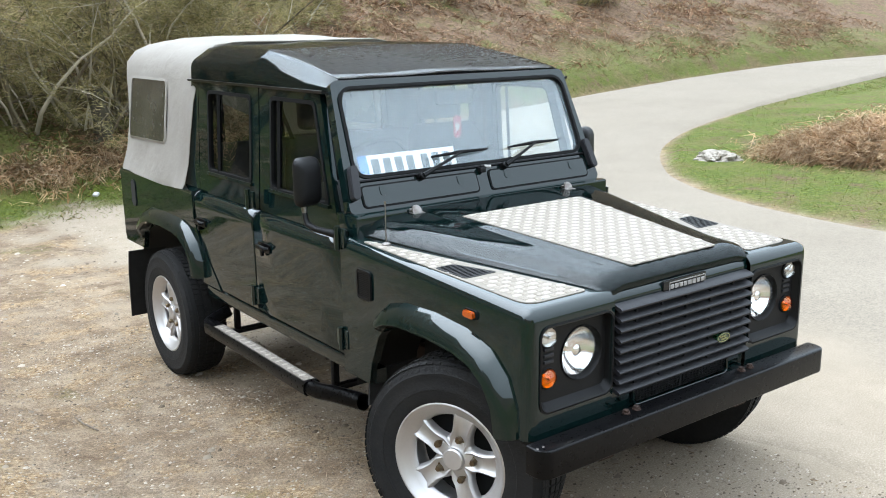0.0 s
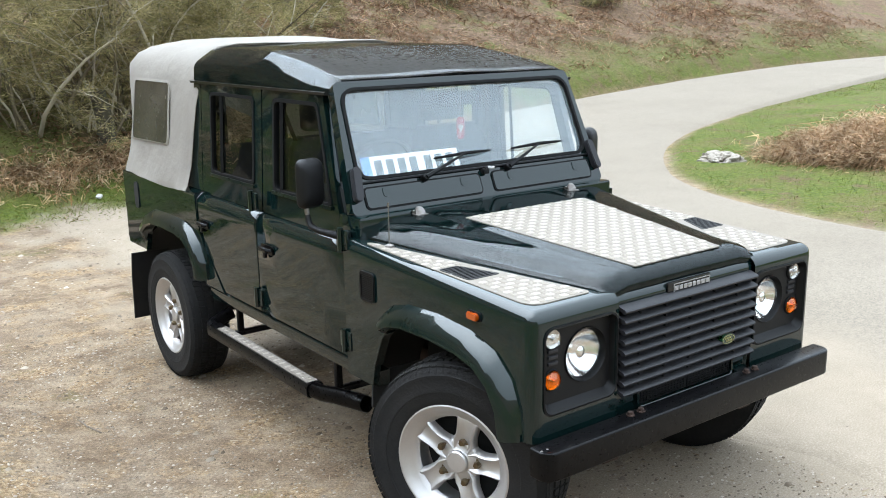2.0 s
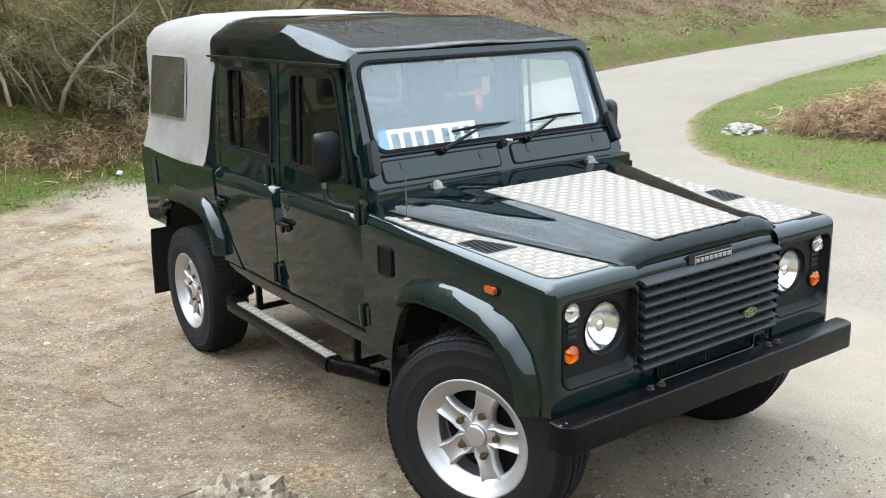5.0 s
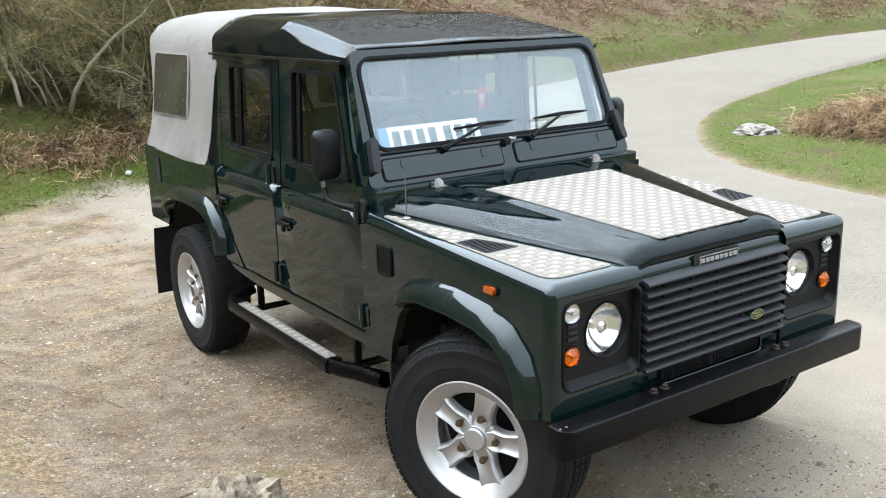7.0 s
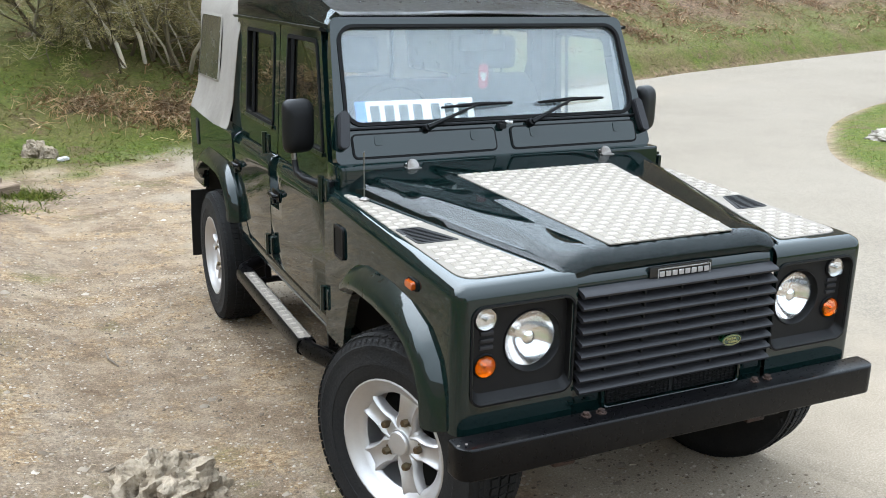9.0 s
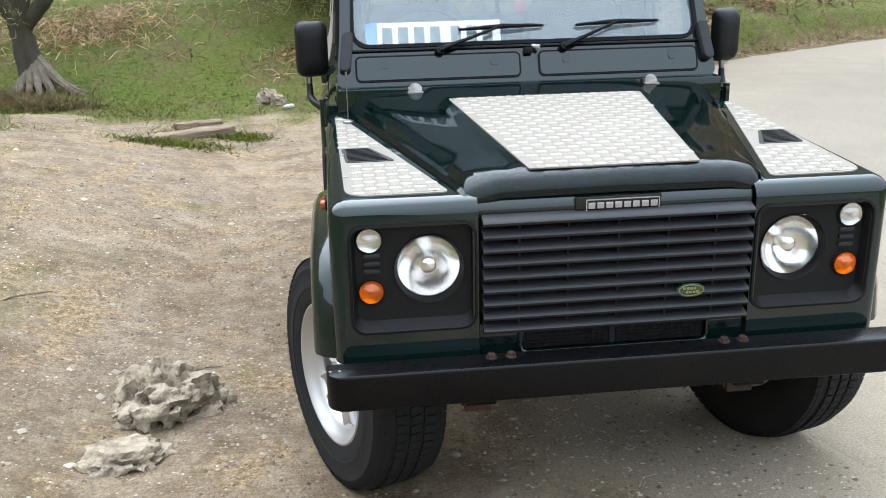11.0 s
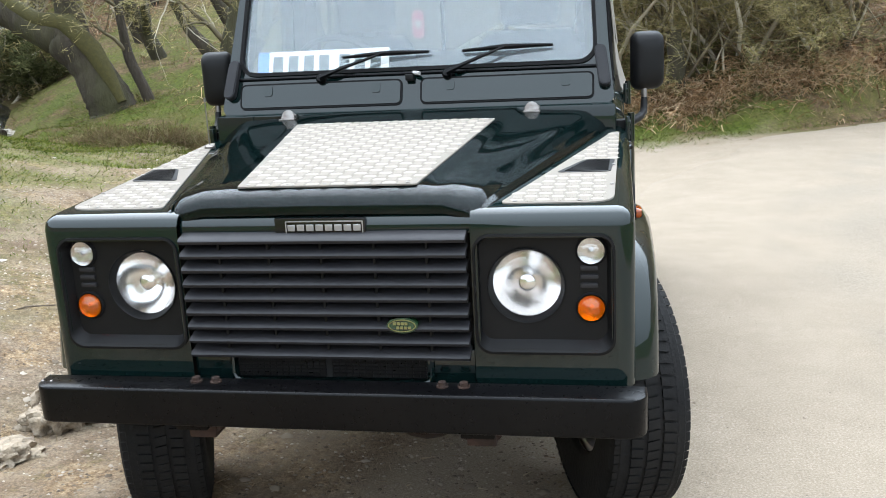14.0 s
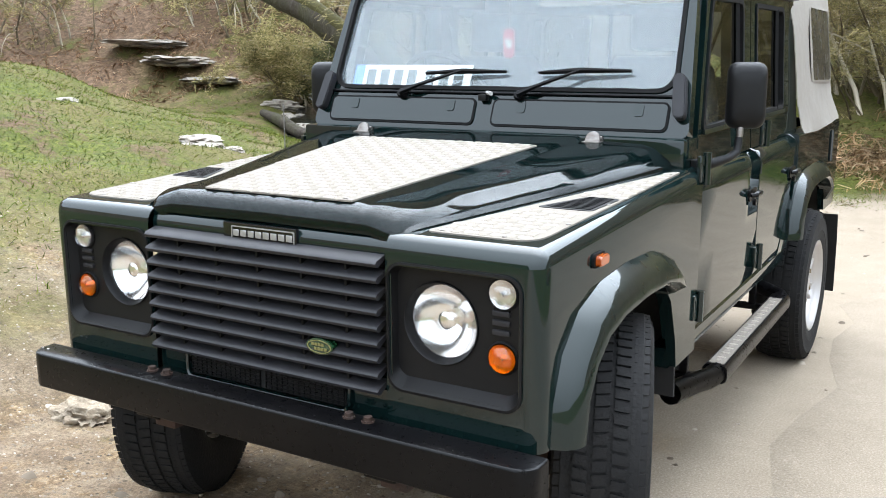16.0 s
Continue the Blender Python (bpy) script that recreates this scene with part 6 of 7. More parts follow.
# ---------------------------------------------------------------- plants, stones and litter
def tones(name, stops, rough=0.85, spec=0.15, thin=False):
    """Each blade, frond or chip takes its own tone from a row of tones."""
    m = bpy.data.materials.new(name)
    m.use_nodes = True
    nt = m.node_tree
    bs = nt.nodes["Principled BSDF"]
    bs.inputs["Roughness"].default_value, bs.inputs["Specular IOR Level"].default_value = rough, spec
    geo = nt.nodes.new("ShaderNodeNewGeometry")
    r = nt.nodes.new("ShaderNodeValToRGB")
    for i, c in enumerate(stops):
        e = r.color_ramp.elements[i] if i < 2 else r.color_ramp.elements.new(1.0)
        e.position, e.color = i / (len(stops) - 1), (*dim(c), 1)
    nt.links.new(geo.outputs["Random Per Island"], r.inputs[0])
    tc = nt.nodes.new("ShaderNodeTexCoord")
    n = nt.nodes.new("ShaderNodeTexNoise")
    n.inputs["Scale"].default_value, n.inputs["Detail"].default_value = 1.7, 4
    nt.links.new(tc.outputs["Object"], n.inputs["Vector"])
    mr = nt.nodes.new("ShaderNodeMapRange")
    mr.inputs[1].default_value, mr.inputs[2].default_value, mr.inputs[3].default_value, mr.inputs[4].default_value = 0.3, 0.7, 0.65, 1.35
    nt.links.new(n.outputs[0], mr.inputs[0])
    h = nt.nodes.new("ShaderNodeHueSaturation")
    nt.links.new(mr.outputs[0], h.inputs["Value"])
    nt.links.new(r.outputs[0], h.inputs["Color"])
    nt.links.new(h.outputs[0], bs.inputs["Base Color"])
    if thin:
        # a thin leaf takes light on either side
        tr, mx = nt.nodes.new("ShaderNodeBsdfTranslucent"), nt.nodes.new("ShaderNodeMixShader")
        nt.links.new(h.outputs[0], tr.inputs[0])
        nt.links.new(bs.outputs[0], mx.inputs[1])
        nt.links.new(tr.outputs[0], mx.inputs[2])
        nt.links.new(mx.outputs[0], nt.nodes["Material Output"].inputs[0])
    return m


GRASS = tones("turf_blades", [(0.060, 0.100, 0.011), (0.145, 0.215, 0.026), (0.255, 0.325, 0.050), (0.400, 0.360, 0.120)], thin=True)
DRY_GRASS = tones("dry_grass", [(0.240, 0.160, 0.080), (0.400, 0.292, 0.160), (0.215, 0.215, 0.062), (0.580, 0.470, 0.290)], thin=True)
BRACKEN = tones("dead_bracken", [(0.22, 0.110, 0.057), (0.47, 0.260, 0.145), (0.72, 0.440, 0.265), (1.05, 0.780, 0.530)], thin=True)
TAN_BRACKEN = tones("tan_bracken", [(0.50, 0.275, 0.130), (0.95, 0.61, 0.340), (1.25, 0.86, 0.530), (1.50, 1.17, 0.800)], thin=True)
TWIG = tones("bare_twigs", [(0.160, 0.128, 0.080), (0.340, 0.290, 0.190), (0.600, 0.535, 0.385), (1.10, 1.01, 0.820)])
SPRIG = tones("olive_sprigs", [(0.200, 0.195, 0.078), (0.430, 0.400, 0.165), (0.680, 0.590, 0.275), (0.980, 0.820, 0.450)], thin=True)
EVERGREEN = tones("dark_evergreen_leaves", [(0.10, 0.12, 0.05), (0.19, 0.21, 0.09), (0.30, 0.32, 0.14)], thin=True)
PEBBLE = tones("loose_stones", [(0.16, 0.12, 0.08), (0.33, 0.27, 0.20), (0.46, 0.39, 0.30), (0.74, 0.66, 0.54)])
CHIP = tones("straw_and_bark_chips", [(0.26, 0.175, 0.10), (0.38, 0.275, 0.17), (0.48, 0.37, 0.235), (0.68, 0.57, 0.41)])
BARK = material("grey_brown_bark", (0.058, 0.041, 0.026), 0.95, 0.0, (0.120, 0.094, 0.064), 7.0, 0.7, bump=0.9, bump_scale=22, third=(0.088, 0.092, 0.025), third_scale=1.6, stretch=(1, 1, 0.25))
PALE_WOOD = material("weathered_pale_wood", (0.320, 0.256, 0.188), 0.9, 0.0, (0.128, 0.096, 0.064), 9.0, 0.7, bump=0.9, bump_scale=26, stretch=(1, 1, 0.22))
LICHEN = material("lichened_limestone", (0.66, 0.53, 0.37), 0.95, 0.0, (0.110, 0.072, 0.040), 11.0, 0.8, bump=1.0, bump_scale=20, third=(0.56, 0.47, 0.345), third_scale=24)
PALE_ROCK = material("pale_limestone", (0.62, 0.56, 0.47), 0.95, 0.0, (0.36, 0.31, 0.245), 6.0, 0.7, bump=0.8, bump_scale=18, third=(0.74, 0.69, 0.60), third_scale=15)
MOSS = material("yellow_green_moss", (0.10, 0.09, 0.018), 0.95, 0.0, (0.15, 0.125, 0.025), 16.0, 0.6, bump=0.8, bump_scale=70)
TIMBER = material("weathered_timber", (0.52, 0.37, 0.24), 0.9, 0.0, (0.24, 0.16, 0.10), 5.0, 0.7, bump=0.7, bump_scale=20, stretch=(0.3, 6, 6))


def strips(base, lean, length, width, rng, bend=0.5, segs=3):
    """Tapered ribbons: base (n, 3), unit lean (n, 3), lengths and widths (n,). Returns verts and triangles."""
    n = len(base)
    side = np.cross(lean, rng.normal(size=(n, 3)))
    side /= np.linalg.norm(side, axis=1, keepdims=True) + 1e-9
    droop = np.zeros((n, 3))
    droop[:, 2] = -bend
    rows_ = []
    for k in range(segs + 1):
        t = k / segs
        p = base + (lean * t + droop * t * t) * length[:, None]
        w = (width * (1 - 0.75 * t))[:, None] * side / 2
        rows_ += [p - w, p + w]
    v = np.stack(rows_, 1).reshape(-1, 3)
    o = (np.arange(n) * 2 * (segs + 1))[:, None]
    f_ = []
    for k in range(segs):
        a = 2 * k
        f_ += [np.concatenate([o + a, o + a + 1, o + a + 3, o + a + 2], 1)]
    return v, np.concatenate(f_)


def join(parts_):
    vs, fs, o = [], [], 0
    for v, f_ in parts_:
        vs.append(v)
        fs.append(f_ + o)
        o += len(v)
    return np.concatenate(vs), np.concatenate(fs)


def leans(n, rng, up):
    d = rng.normal(size=(n, 3))
    d[:, 2] = np.abs(d[:, 2]) * 0.5 + up
    return d / np.linalg.norm(d, axis=1, keepdims=True)


def stuff(name, data, mat, label, category, fluff=None):
    """Many small pieces in one mesh. fluff: how far each blade's normal leans from straight up, for soft leaf mats that light passes through."""
    nrm = None
    if fluff is not None:
        nrm = rng.normal(size=(len(data[0]) // 4 + 1, 3)) * fluff
        nrm = np.repeat(nrm, 4, 0)[:len(data[0])] + np.array([0, -0.15, 1.0])
        nrm /= np.linalg.norm(nrm, axis=1, keepdims=True)
    return tagged(new(name, fast_mesh(name, *data, mat, False, nrm)), label, category, kind="stuff")


def on_land(x, y, lift=0.0):
    return np.stack([x, y, ground_height(x, y) + lift], 1)


def off_road(x, y):
    """True where neither lane nor car stands."""
    left_x = np.interp(y, left_line[:8, 1], left_line[:8, 0])
    isl = x - np.interp(y, NEAR_EDGE[:, 1], NEAR_EDGE[:, 0])
    lane = np.where(y < 8.2, (x > left_x + 0.1) & (isl < 0), (y < np.interp(x, FAR_EDGE[:, 0], FAR_EDGE[:, 1])) & (isl < 0) & (x > 1.6))
    return ~lane


rng = np.random.RandomState(7)


def scatter(n, x0, x1, y0, y1, keep):
    x, y = rng.uniform(x0, x1, n), rng.uniform(y0, y1, n)
    k = keep(x, y)
    return x[k], y[k]


# turf: the verge and slope behind the car, the island and the hump
def turf_keep(x, y):
    d = y - bank_foot(x)
    return off_road(x, y) & (rng.uniform(size=len(x)) < grass_amount(x, y) * (1 - np.where(x < -2, 0.35, 0.6) * smooth(0.8, 3.0, d)))


blades = []
for n, area, ln in ((130000, (-9, 6.5, 6.5, 13.5), 0.07), (120000, (5.5, 16, -1, 10.5), 0.045), (150000, (-11, -2.6, -1, 9.5), 0.06), (70000, (2, 34, 10, 19), 0.10), (70000, (-16, -4, 6, 18), 0.09)):
    x, y = scatter(n, *area, turf_keep)
    m_ = len(x)
    blades.append(strips(on_land(x, y, -0.01), leans(m_, rng, 0.6), rng.uniform(0.5, 1.5, m_) * ln, rng.uniform(0.004, 0.008, m_) * (1 + ln * 4), rng, 0.35, 1))
for cx, cy, w_, n in ((-2.35, 6.62, 0.5, 1500), (-1.75, 7.2, 0.25, 900), (-2.2, 7.3, 0.4, 700)):
    x, y = cx + rng.normal(size=n) * w_ * 0.6, cy + rng.normal(size=n) * 0.12
    blades.append(strips(on_land(x, y, -0.01), leans(n, rng, 0.8), rng.uniform(0.05, 0.14, n), rng.uniform(0.006, 0.012, n), rng, 0.3, 2))
stuff("turf_grass", join(blades), GRASS, "short green turf with dry blades", "grass", 0.35)

# rough dry grass tufts
def dry_keep(x, y):
    d = y - bank_foot(x)
    patch = waves(x, y, 41, 2.4)
    return off_road(x, y) & (grass_amount(x, y) > 0.5) & ((patch > np.where(x < 0, 0.55, 0.25)) | ((d > 0.6) & (x > 0))) & (rng.uniform(size=len(x)) < 0.65)


dry = []
for n, area, ln in ((36000, (-9, 9, 8.5, 17), 0.15), (60000, (2, 34, 10.5, 22), 0.20), (12000, (6, 16, 0, 10), 0.07), (20000, (-16, -4, 0, 16), 0.08)):
    x, y = scatter(n, *area, dry_keep)
    m_ = len(x)
    dry.append(strips(on_land(x, y, -0.01), leans(m_, rng, 0.7), rng.uniform(0.4, 1.5, m_) * ln, rng.uniform(0.006, 0.012, m_) * (3.0 if ln > 0.22 else 1.3), rng, 0.55, 2))
# the rushy tuft at the parking place's edge
for cx, cy, r, n in ((-5.4, 9.3, 0.9, 2600), (-4.2, 8.9, 0.5, 900), (-6.6, 9.9, 0.7, 1500)):
    x, y = cx + rng.normal(size=n) * r * 0.5, cy + rng.normal(size=n) * r * 0.25
    dry.append(strips(on_land(x, y, -0.01), leans(n, rng, 1.0), rng.uniform(0.2, 0.5, n), rng.uniform(0.006, 0.012, n), rng, 0.3, 3))
stuff("dry_grass_tufts", join(dry), DRY_GRASS, "straw-coloured rough grass tufts", "grass", 0.45)


# dead bracken: arching stems with small side pinnae
def fronds(x, y, ln, up=0.45, lift=0.0, fat=1.0):
    m_ = len(x)
    b0 = on_land(x, y, lift)
    d = leans(m_, rng, up)
    L = rng.uniform(0.5, 1.4, m_) * ln
    out = [strips(b0, d, L, rng.uniform(0.008, 0.016, m_) * fat, rng, 0.75, 3)]
    for k in range(3):
        t = rng.uniform(0.35, 0.95, m_)
        p = b0 + (d * t[:, None] - np.array([0, 0, 0.75]) * (t * t)[:, None]) * L[:, None]
        dd = d + rng.normal(size=(m_, 3)) * 0.9
        dd /= np.linalg.norm(dd, axis=1, keepdims=True)
        out.append(strips(p, dd, L * rng.uniform(0.12, 0.3, m_), rng.uniform(0.010, 0.022, m_) * fat * 1.2, rng, 0.6, 1))
    return join(out)


def bracken_keep(x, y):
    d = y - bank_foot(x)
    patch = waves(x, y, 51, 3.2) + 0.6 * waves(x, y, 52, 1.2)
    return (d > 0.7) & ((x > 0.5) | (rng.uniform(size=len(x)) < 0.08) | (d > 7)) & (patch > 0.15 - 0.10 * np.maximum(0, d - 1)) & (rng.uniform(size=len(x)) < 0.9)


br = []
for n, area, ln, fat in ((20000, (-9, 12, 10.5, 22), 0.45, 1.2), (52000, (4, 38, 12, 30), 0.50, 1.5), (12000, (-14, 30, 20, 40), 0.9, 3.0)):
    x, y = scatter(n, *area, bracken_keep)
    br.append(fronds(x, y, ln, 0.45, 0.0, fat))
# collapsed heaps at the foot of the thicket, and the far valley side
heaps = []
for cx, cy, r, n in ((0.4, 10.9, 0.8, 500), (1.7, 11.3, 0.9, 700), (3.0, 11.7, 0.9, 700), (4.4, 12.2, 0.9, 600), (-0.9, 11.3, 0.7, 250), (-4.5, 12.8, 1.2, 600)):
    heaps.append(fronds(cx + rng.normal(size=n) * r * 0.6, cy + rng.normal(size=n) * r * 0.35, 0.55, 0.8))
x, y = rng.uniform(-40, -9, 52000), rng.uniform(-2, 42, 52000)
k = (np.hypot(x + 2, y) > 20) & (waves(x, y, 55, 4.0) > -0.35)
br.append(fronds(x[k], y[k], 0.55, 0.45, 0.0, 1.7))
stuff("bracken_heaps", join(heaps), TAN_BRACKEN, "heaps of dry tan bracken at the thicket's foot", "bracken", 0.7)
stuff("dead_bracken", join(br), BRACKEN, "collapsed rust-brown dead bracken on the slope", "bracken", 0.6)
isl = []
for cx, cy, r, n in ((10.1, 5.4, 0.8, 2000), (10.0, 4.6, 0.8, 2000), (10.3, 3.8, 0.9, 2000), (11.0, 5.0, 0.9, 1600), (11.2, 3.8, 1.0, 1600), (10.6, 2.8, 0.9, 1500)):
    x, y = cx + 0.35 + rng.normal(size=n) * r * 0.45, cy + rng.normal(size=n) * r * 0.40
    isl.append(fronds(x, y, 0.85, 0.85, np.maximum(0, 0.5 * np.exp(-((x - 11.15) / 1.0) ** 2 - ((y - 4.3) / 1.4) ** 2)) * rng.uniform(0, 1, n), 0.8))
stuff("bracken_mound", join(isl), TAN_BRACKEN, "heap of dry tan bracken on the turf island", "bracken", 0.7)

# loose stones and straw chips on the parking place
def gravel_keep(x, y):
    g = grass_amount(x, y)
    return off_road(x, y) & (rng.uniform(size=len(x)) > g * 1.1) & (np.hypot(x + 1.2, y - 0.5) < 11)


def stones(x, y, r):
    m_ = len(x)
    b0 = on_land(x, y)
    a = rng.uniform(0, 2 * np.pi, m_)
    v = []
    for k in range(5):
        rr = r * rng.uniform(0.7, 1.25, m_)
        v.append(np.stack([np.cos(a + k * 2 * np.pi / 5) * rr, np.sin(a + k * 2 * np.pi / 5) * rr * 0.8, rng.uniform(-0.1, 0.12, m_) * r], 1))
    for k in range(3):
        rr = r * rng.uniform(0.3, 0.7, m_)
        v.append(np.stack([np.cos(a + 0.5 + k * 2 * np.pi / 3) * rr, np.sin(a + 0.5 + k * 2 * np.pi / 3) * rr * 0.8, rng.uniform(0.25, 0.6, m_) * r], 1))
    v = np.stack(v, 1) + b0[:, None, :]
    tri = np.array([(0, 1, 5), (1, 6, 5), (1, 2, 6), (2, 3, 6), (3, 7, 6), (3, 4, 7), (4, 0, 7), (0, 5, 7), (5, 6, 7)])
    return v.reshape(-1, 3), (tri[None] + (np.arange(m_) * 8)[:, None, None]).reshape(-1, 3)


peb = []
for n, area, r0, r1 in ((30000, (-5, 0.2, -3, 4), 0.004, 0.012), (7000, (-7, 0.3, 2, 9.6), 0.006, 0.016), (5000, (0.1, 1.1, -3, 0.6), 0.004, 0.011), (700, (-5, 0.9, -3, 9), 0.015, 0.035)):
    x, y = scatter(n, *area, gravel_keep)
    peb.append(stones(x, y, rng.uniform(r0, r1, len(x)) * rng.uniform(0.6, 1, len(x))))
x, y = rng.uniform(1.0, 5.5, 900), rng.uniform(-2.5, 9, 900)
peb.append(stones(x, y, rng.uniform(0.004, 0.009, 900)))
peb[-1][0][:, 2] += 0.014
stuff("loose_stones", join(peb), PEBBLE, "loose pale limestone chips on the ground", "gravel")

chips = []
for n, area in ((9000, (-5, 0.2, -3, 4)), (900, (0.1, 1.1, -3, 0.6)), (4000, (-8, 0.4, 3, 9.2))):
    x, y = scatter(n, *area, gravel_keep)
    m_ = len(x)
    d = rng.normal(size=(m_, 3))
    d[:, 2] = rng.uniform(-0.02, 0.28, m_)
    d /= np.linalg.norm(d, axis=1, keepdims=True)
    chips.append(strips(on_land(x, y, 0.004), d, rng.uniform(0.010, 0.055, m_) * rng.uniform(0.3, 1, m_), rng.uniform(0.002, 0.007, m_), rng, 0.05, 1))
stuff("straw_litter", join(chips), CHIP, "scattered straw, bark and twig chips", "litter")


# ---------------------------------------------------------------- branching plants
def branch_tree(seed, stems, depth, spread, shrink, wiggle, droop=0.0, split=3):
    """Grow limbs: a list of (points, radii) by recursion."""
    r = random.Random(seed)
    out = []

    def grow(p, d, ln, rad, lvl):
        n = 5 if lvl < 2 else 4
        pts, rads = [p.copy()], [rad]
        q, dd = p.copy(), d.normalized()
        for k in range(n):
            dd = (dd + Vector((r.uniform(-1, 1), r.uniform(-1, 1), r.uniform(-0.8, 0.8) - droop * lvl * 0.25)) * wiggle).normalized()
            q = q + dd * ln / n
            pts.append(q.copy())
            rads.append(rad * (1 - (0.38 if lvl == 0 and rad > 0.2 else 0.72) * (k + 1) / n))
        out.append((pts, rads, lvl))
        if lvl >= depth:
            return
        for k in range(split + (1 if lvl == 0 else 0)):
            i = r.randint(1, n) if k else n
            side = Vector((r.uniform(-1, 1), r.uniform(-1, 1), r.uniform(-0.5, 0.9))).normalized()
            grow(pts[i], (dd * (1 - spread) + side * spread), ln * shrink * r.uniform(0.7, 1.2), rads[i] * 0.72, lvl + 1)

    for p, d, ln, rad in stems:
        grow(Vector(p), Vector(d), ln, rad, 0)
    return out


def limbs_mesh(limbs, n_of=lambda lvl: 8 if lvl == 0 else (6 if lvl == 1 else 3)):
    vs, fs, o = [], [], 0
    for pts, rads, lvl in limbs:
        n = n_of(lvl)
        # a rounded tip closes the limb
        end = pts[-1] + (pts[-1] - pts[-2]).normalized() * rads[-1] * 1.5
        pts, rads = pts + [end], rads + [rads[-1] * 0.05]
        P = np.array([tuple(p) for p in pts])
        T = np.gradient(P, axis=0)
        T /= np.linalg.norm(T, axis=1, keepdims=True) + 1e-9
        ref = np.where(np.abs(T[:, 2:3]) < 0.9, np.array([[0, 0, 1.0]]), np.array([[1.0, 0, 0]]))
        S = np.cross(T, ref)
        S /= np.linalg.norm(S, axis=1, keepdims=True)
        U = np.cross(S, T)
        a = np.arange(n) * 2 * np.pi / n
        ring = P[:, None] + np.array(rads)[:, None, None] * (np.cos(a)[None, :, None] * S[:, None] + np.sin(a)[None, :, None] * U[:, None])
        vs.append(ring.reshape(-1, 3))
        m_ = len(pts)
        i, j = np.meshgrid(np.arange(m_ - 1), np.arange(n), indexing="ij")
        i, j = i.ravel(), j.ravel()
        fs.append(np.stack([i * n + j, i * n + (j + 1) % n, (i + 1) * n + (j + 1) % n, (i + 1) * n + j], 1) + o)
        o += m_ * n
    return np.concatenate(vs), np.concatenate(fs)


def sprigs(limbs, per, ln, width, lvl0, bend=0.2, up=0.1):
    pts = np.array([tuple(p) for ps, rs, lvl in limbs if lvl >= lvl0 for p in ps[1:]])
    idx_ = rng.randint(0, len(pts), len(pts) * per)
    b0 = pts[idx_] + rng.normal(size=(len(idx_), 3)) * 0.05
    return strips(b0, leans(len(idx_), rng, up) * np.where(rng.uniform(size=(len(idx_), 1)) < 0.3, np.array([[1, 1, -1]]), 1), rng.uniform(0.4, 1.4, len(idx_)) * ln, rng.uniform(0.6, 1.4, len(idx_)) * width, rng, bend, 1)


def shrub(name, label, seed, cx, cy, w, h, stems, twigs, mat_leaf, per, leaf_ln, leaf_w, depth=3):
    """A thicket: many wiry stems from the ground, twigs and sprigs round them."""
    r = random.Random(seed)
    st = []
    for _ in range(stems):
        x, y = cx + r.gauss(0, w * 0.3), cy + r.gauss(0, w * 0.16)
        a = r.uniform(0, 2 * math.pi)
        st.append(((x, y, float(ground_height(x, y)) - 0.05), (math.cos(a) * 0.45, math.sin(a) * 0.45 - 0.12, 1.0), h * r.uniform(0.45, 0.75), 0.028 * r.uniform(0.6, 1.5)))
    limbs = branch_tree(seed, st, depth, 0.62, 0.66, 0.32, 0.35, twigs)
    sh = thing(name, label, "shrub")
    t = part_mesh("branchwork", limbs_mesh(limbs, lambda lvl: 5 if lvl == 0 else 3), TWIG, sh)
    c = part_mesh("crown", sprigs(limbs, per, leaf_ln, leaf_w, 1), mat_leaf, sh)
    return sh


def part_mesh(name, data, mat, parent, label="", smooth_=False):
    ob = new(name, fast_mesh(name, *data, mat, smooth_))
    ob.parent = parent
    if label:
        tagged(ob, label)
    if name in ("branchwork", "crown"):
        tagged(ob, kind="stuff")
    return ob


for i, (cx, cy, w, h, n) in enumerate(((0.6, 12.7, 1.9, 3.6, 20), (2.3, 12.6, 2.0, 4.0, 24), (3.9, 12.9, 1.8, 3.2, 18), (-1.0, 13.6, 1.8, 2.8, 13), (2.8, 14.6, 2.6, 4.6, 18), (0.4, 15.2, 2.6, 4.6, 16))):
    shrub("thorn_thicket", "tangled leafless olive-brown thicket on the bank", 60 + i, cx, cy, w, h, n, 3, SPRIG, 11, 0.11, 0.008)
for i, (cx, cy, w, h, n) in enumerate(((-12.6, 15.0, 1.8, 1.9, 12), (-10.9, 14.9, 1.2, 1.2, 6), (-17.5, 18.2, 3.0, 4.2, 14), (-22, 15.5, 3.0, 4.0, 10), (-14.5, 19.5, 3, 4.5, 12))):
    shrub("streamside_bush", "dark leafy bush beside the stream", 80 + i, cx, cy, w, h, n, 3, EVERGREEN if i == 1 else SPRIG, 8, 0.12, 0.022)
for i, (cx, cy) in enumerate(((8.6, 18.5), (14.5, 21.0), (22, 21.5), (5.8, 19.5), (-2.6, 19.5), (-6.0, 20.5))):
    shrub("hillside_scrub", "low bare brown scrub on the hillside", 95 + i, cx, cy, 1.8, 1.5, 9, 3, SPRIG, 5, 0.16, 0.014)


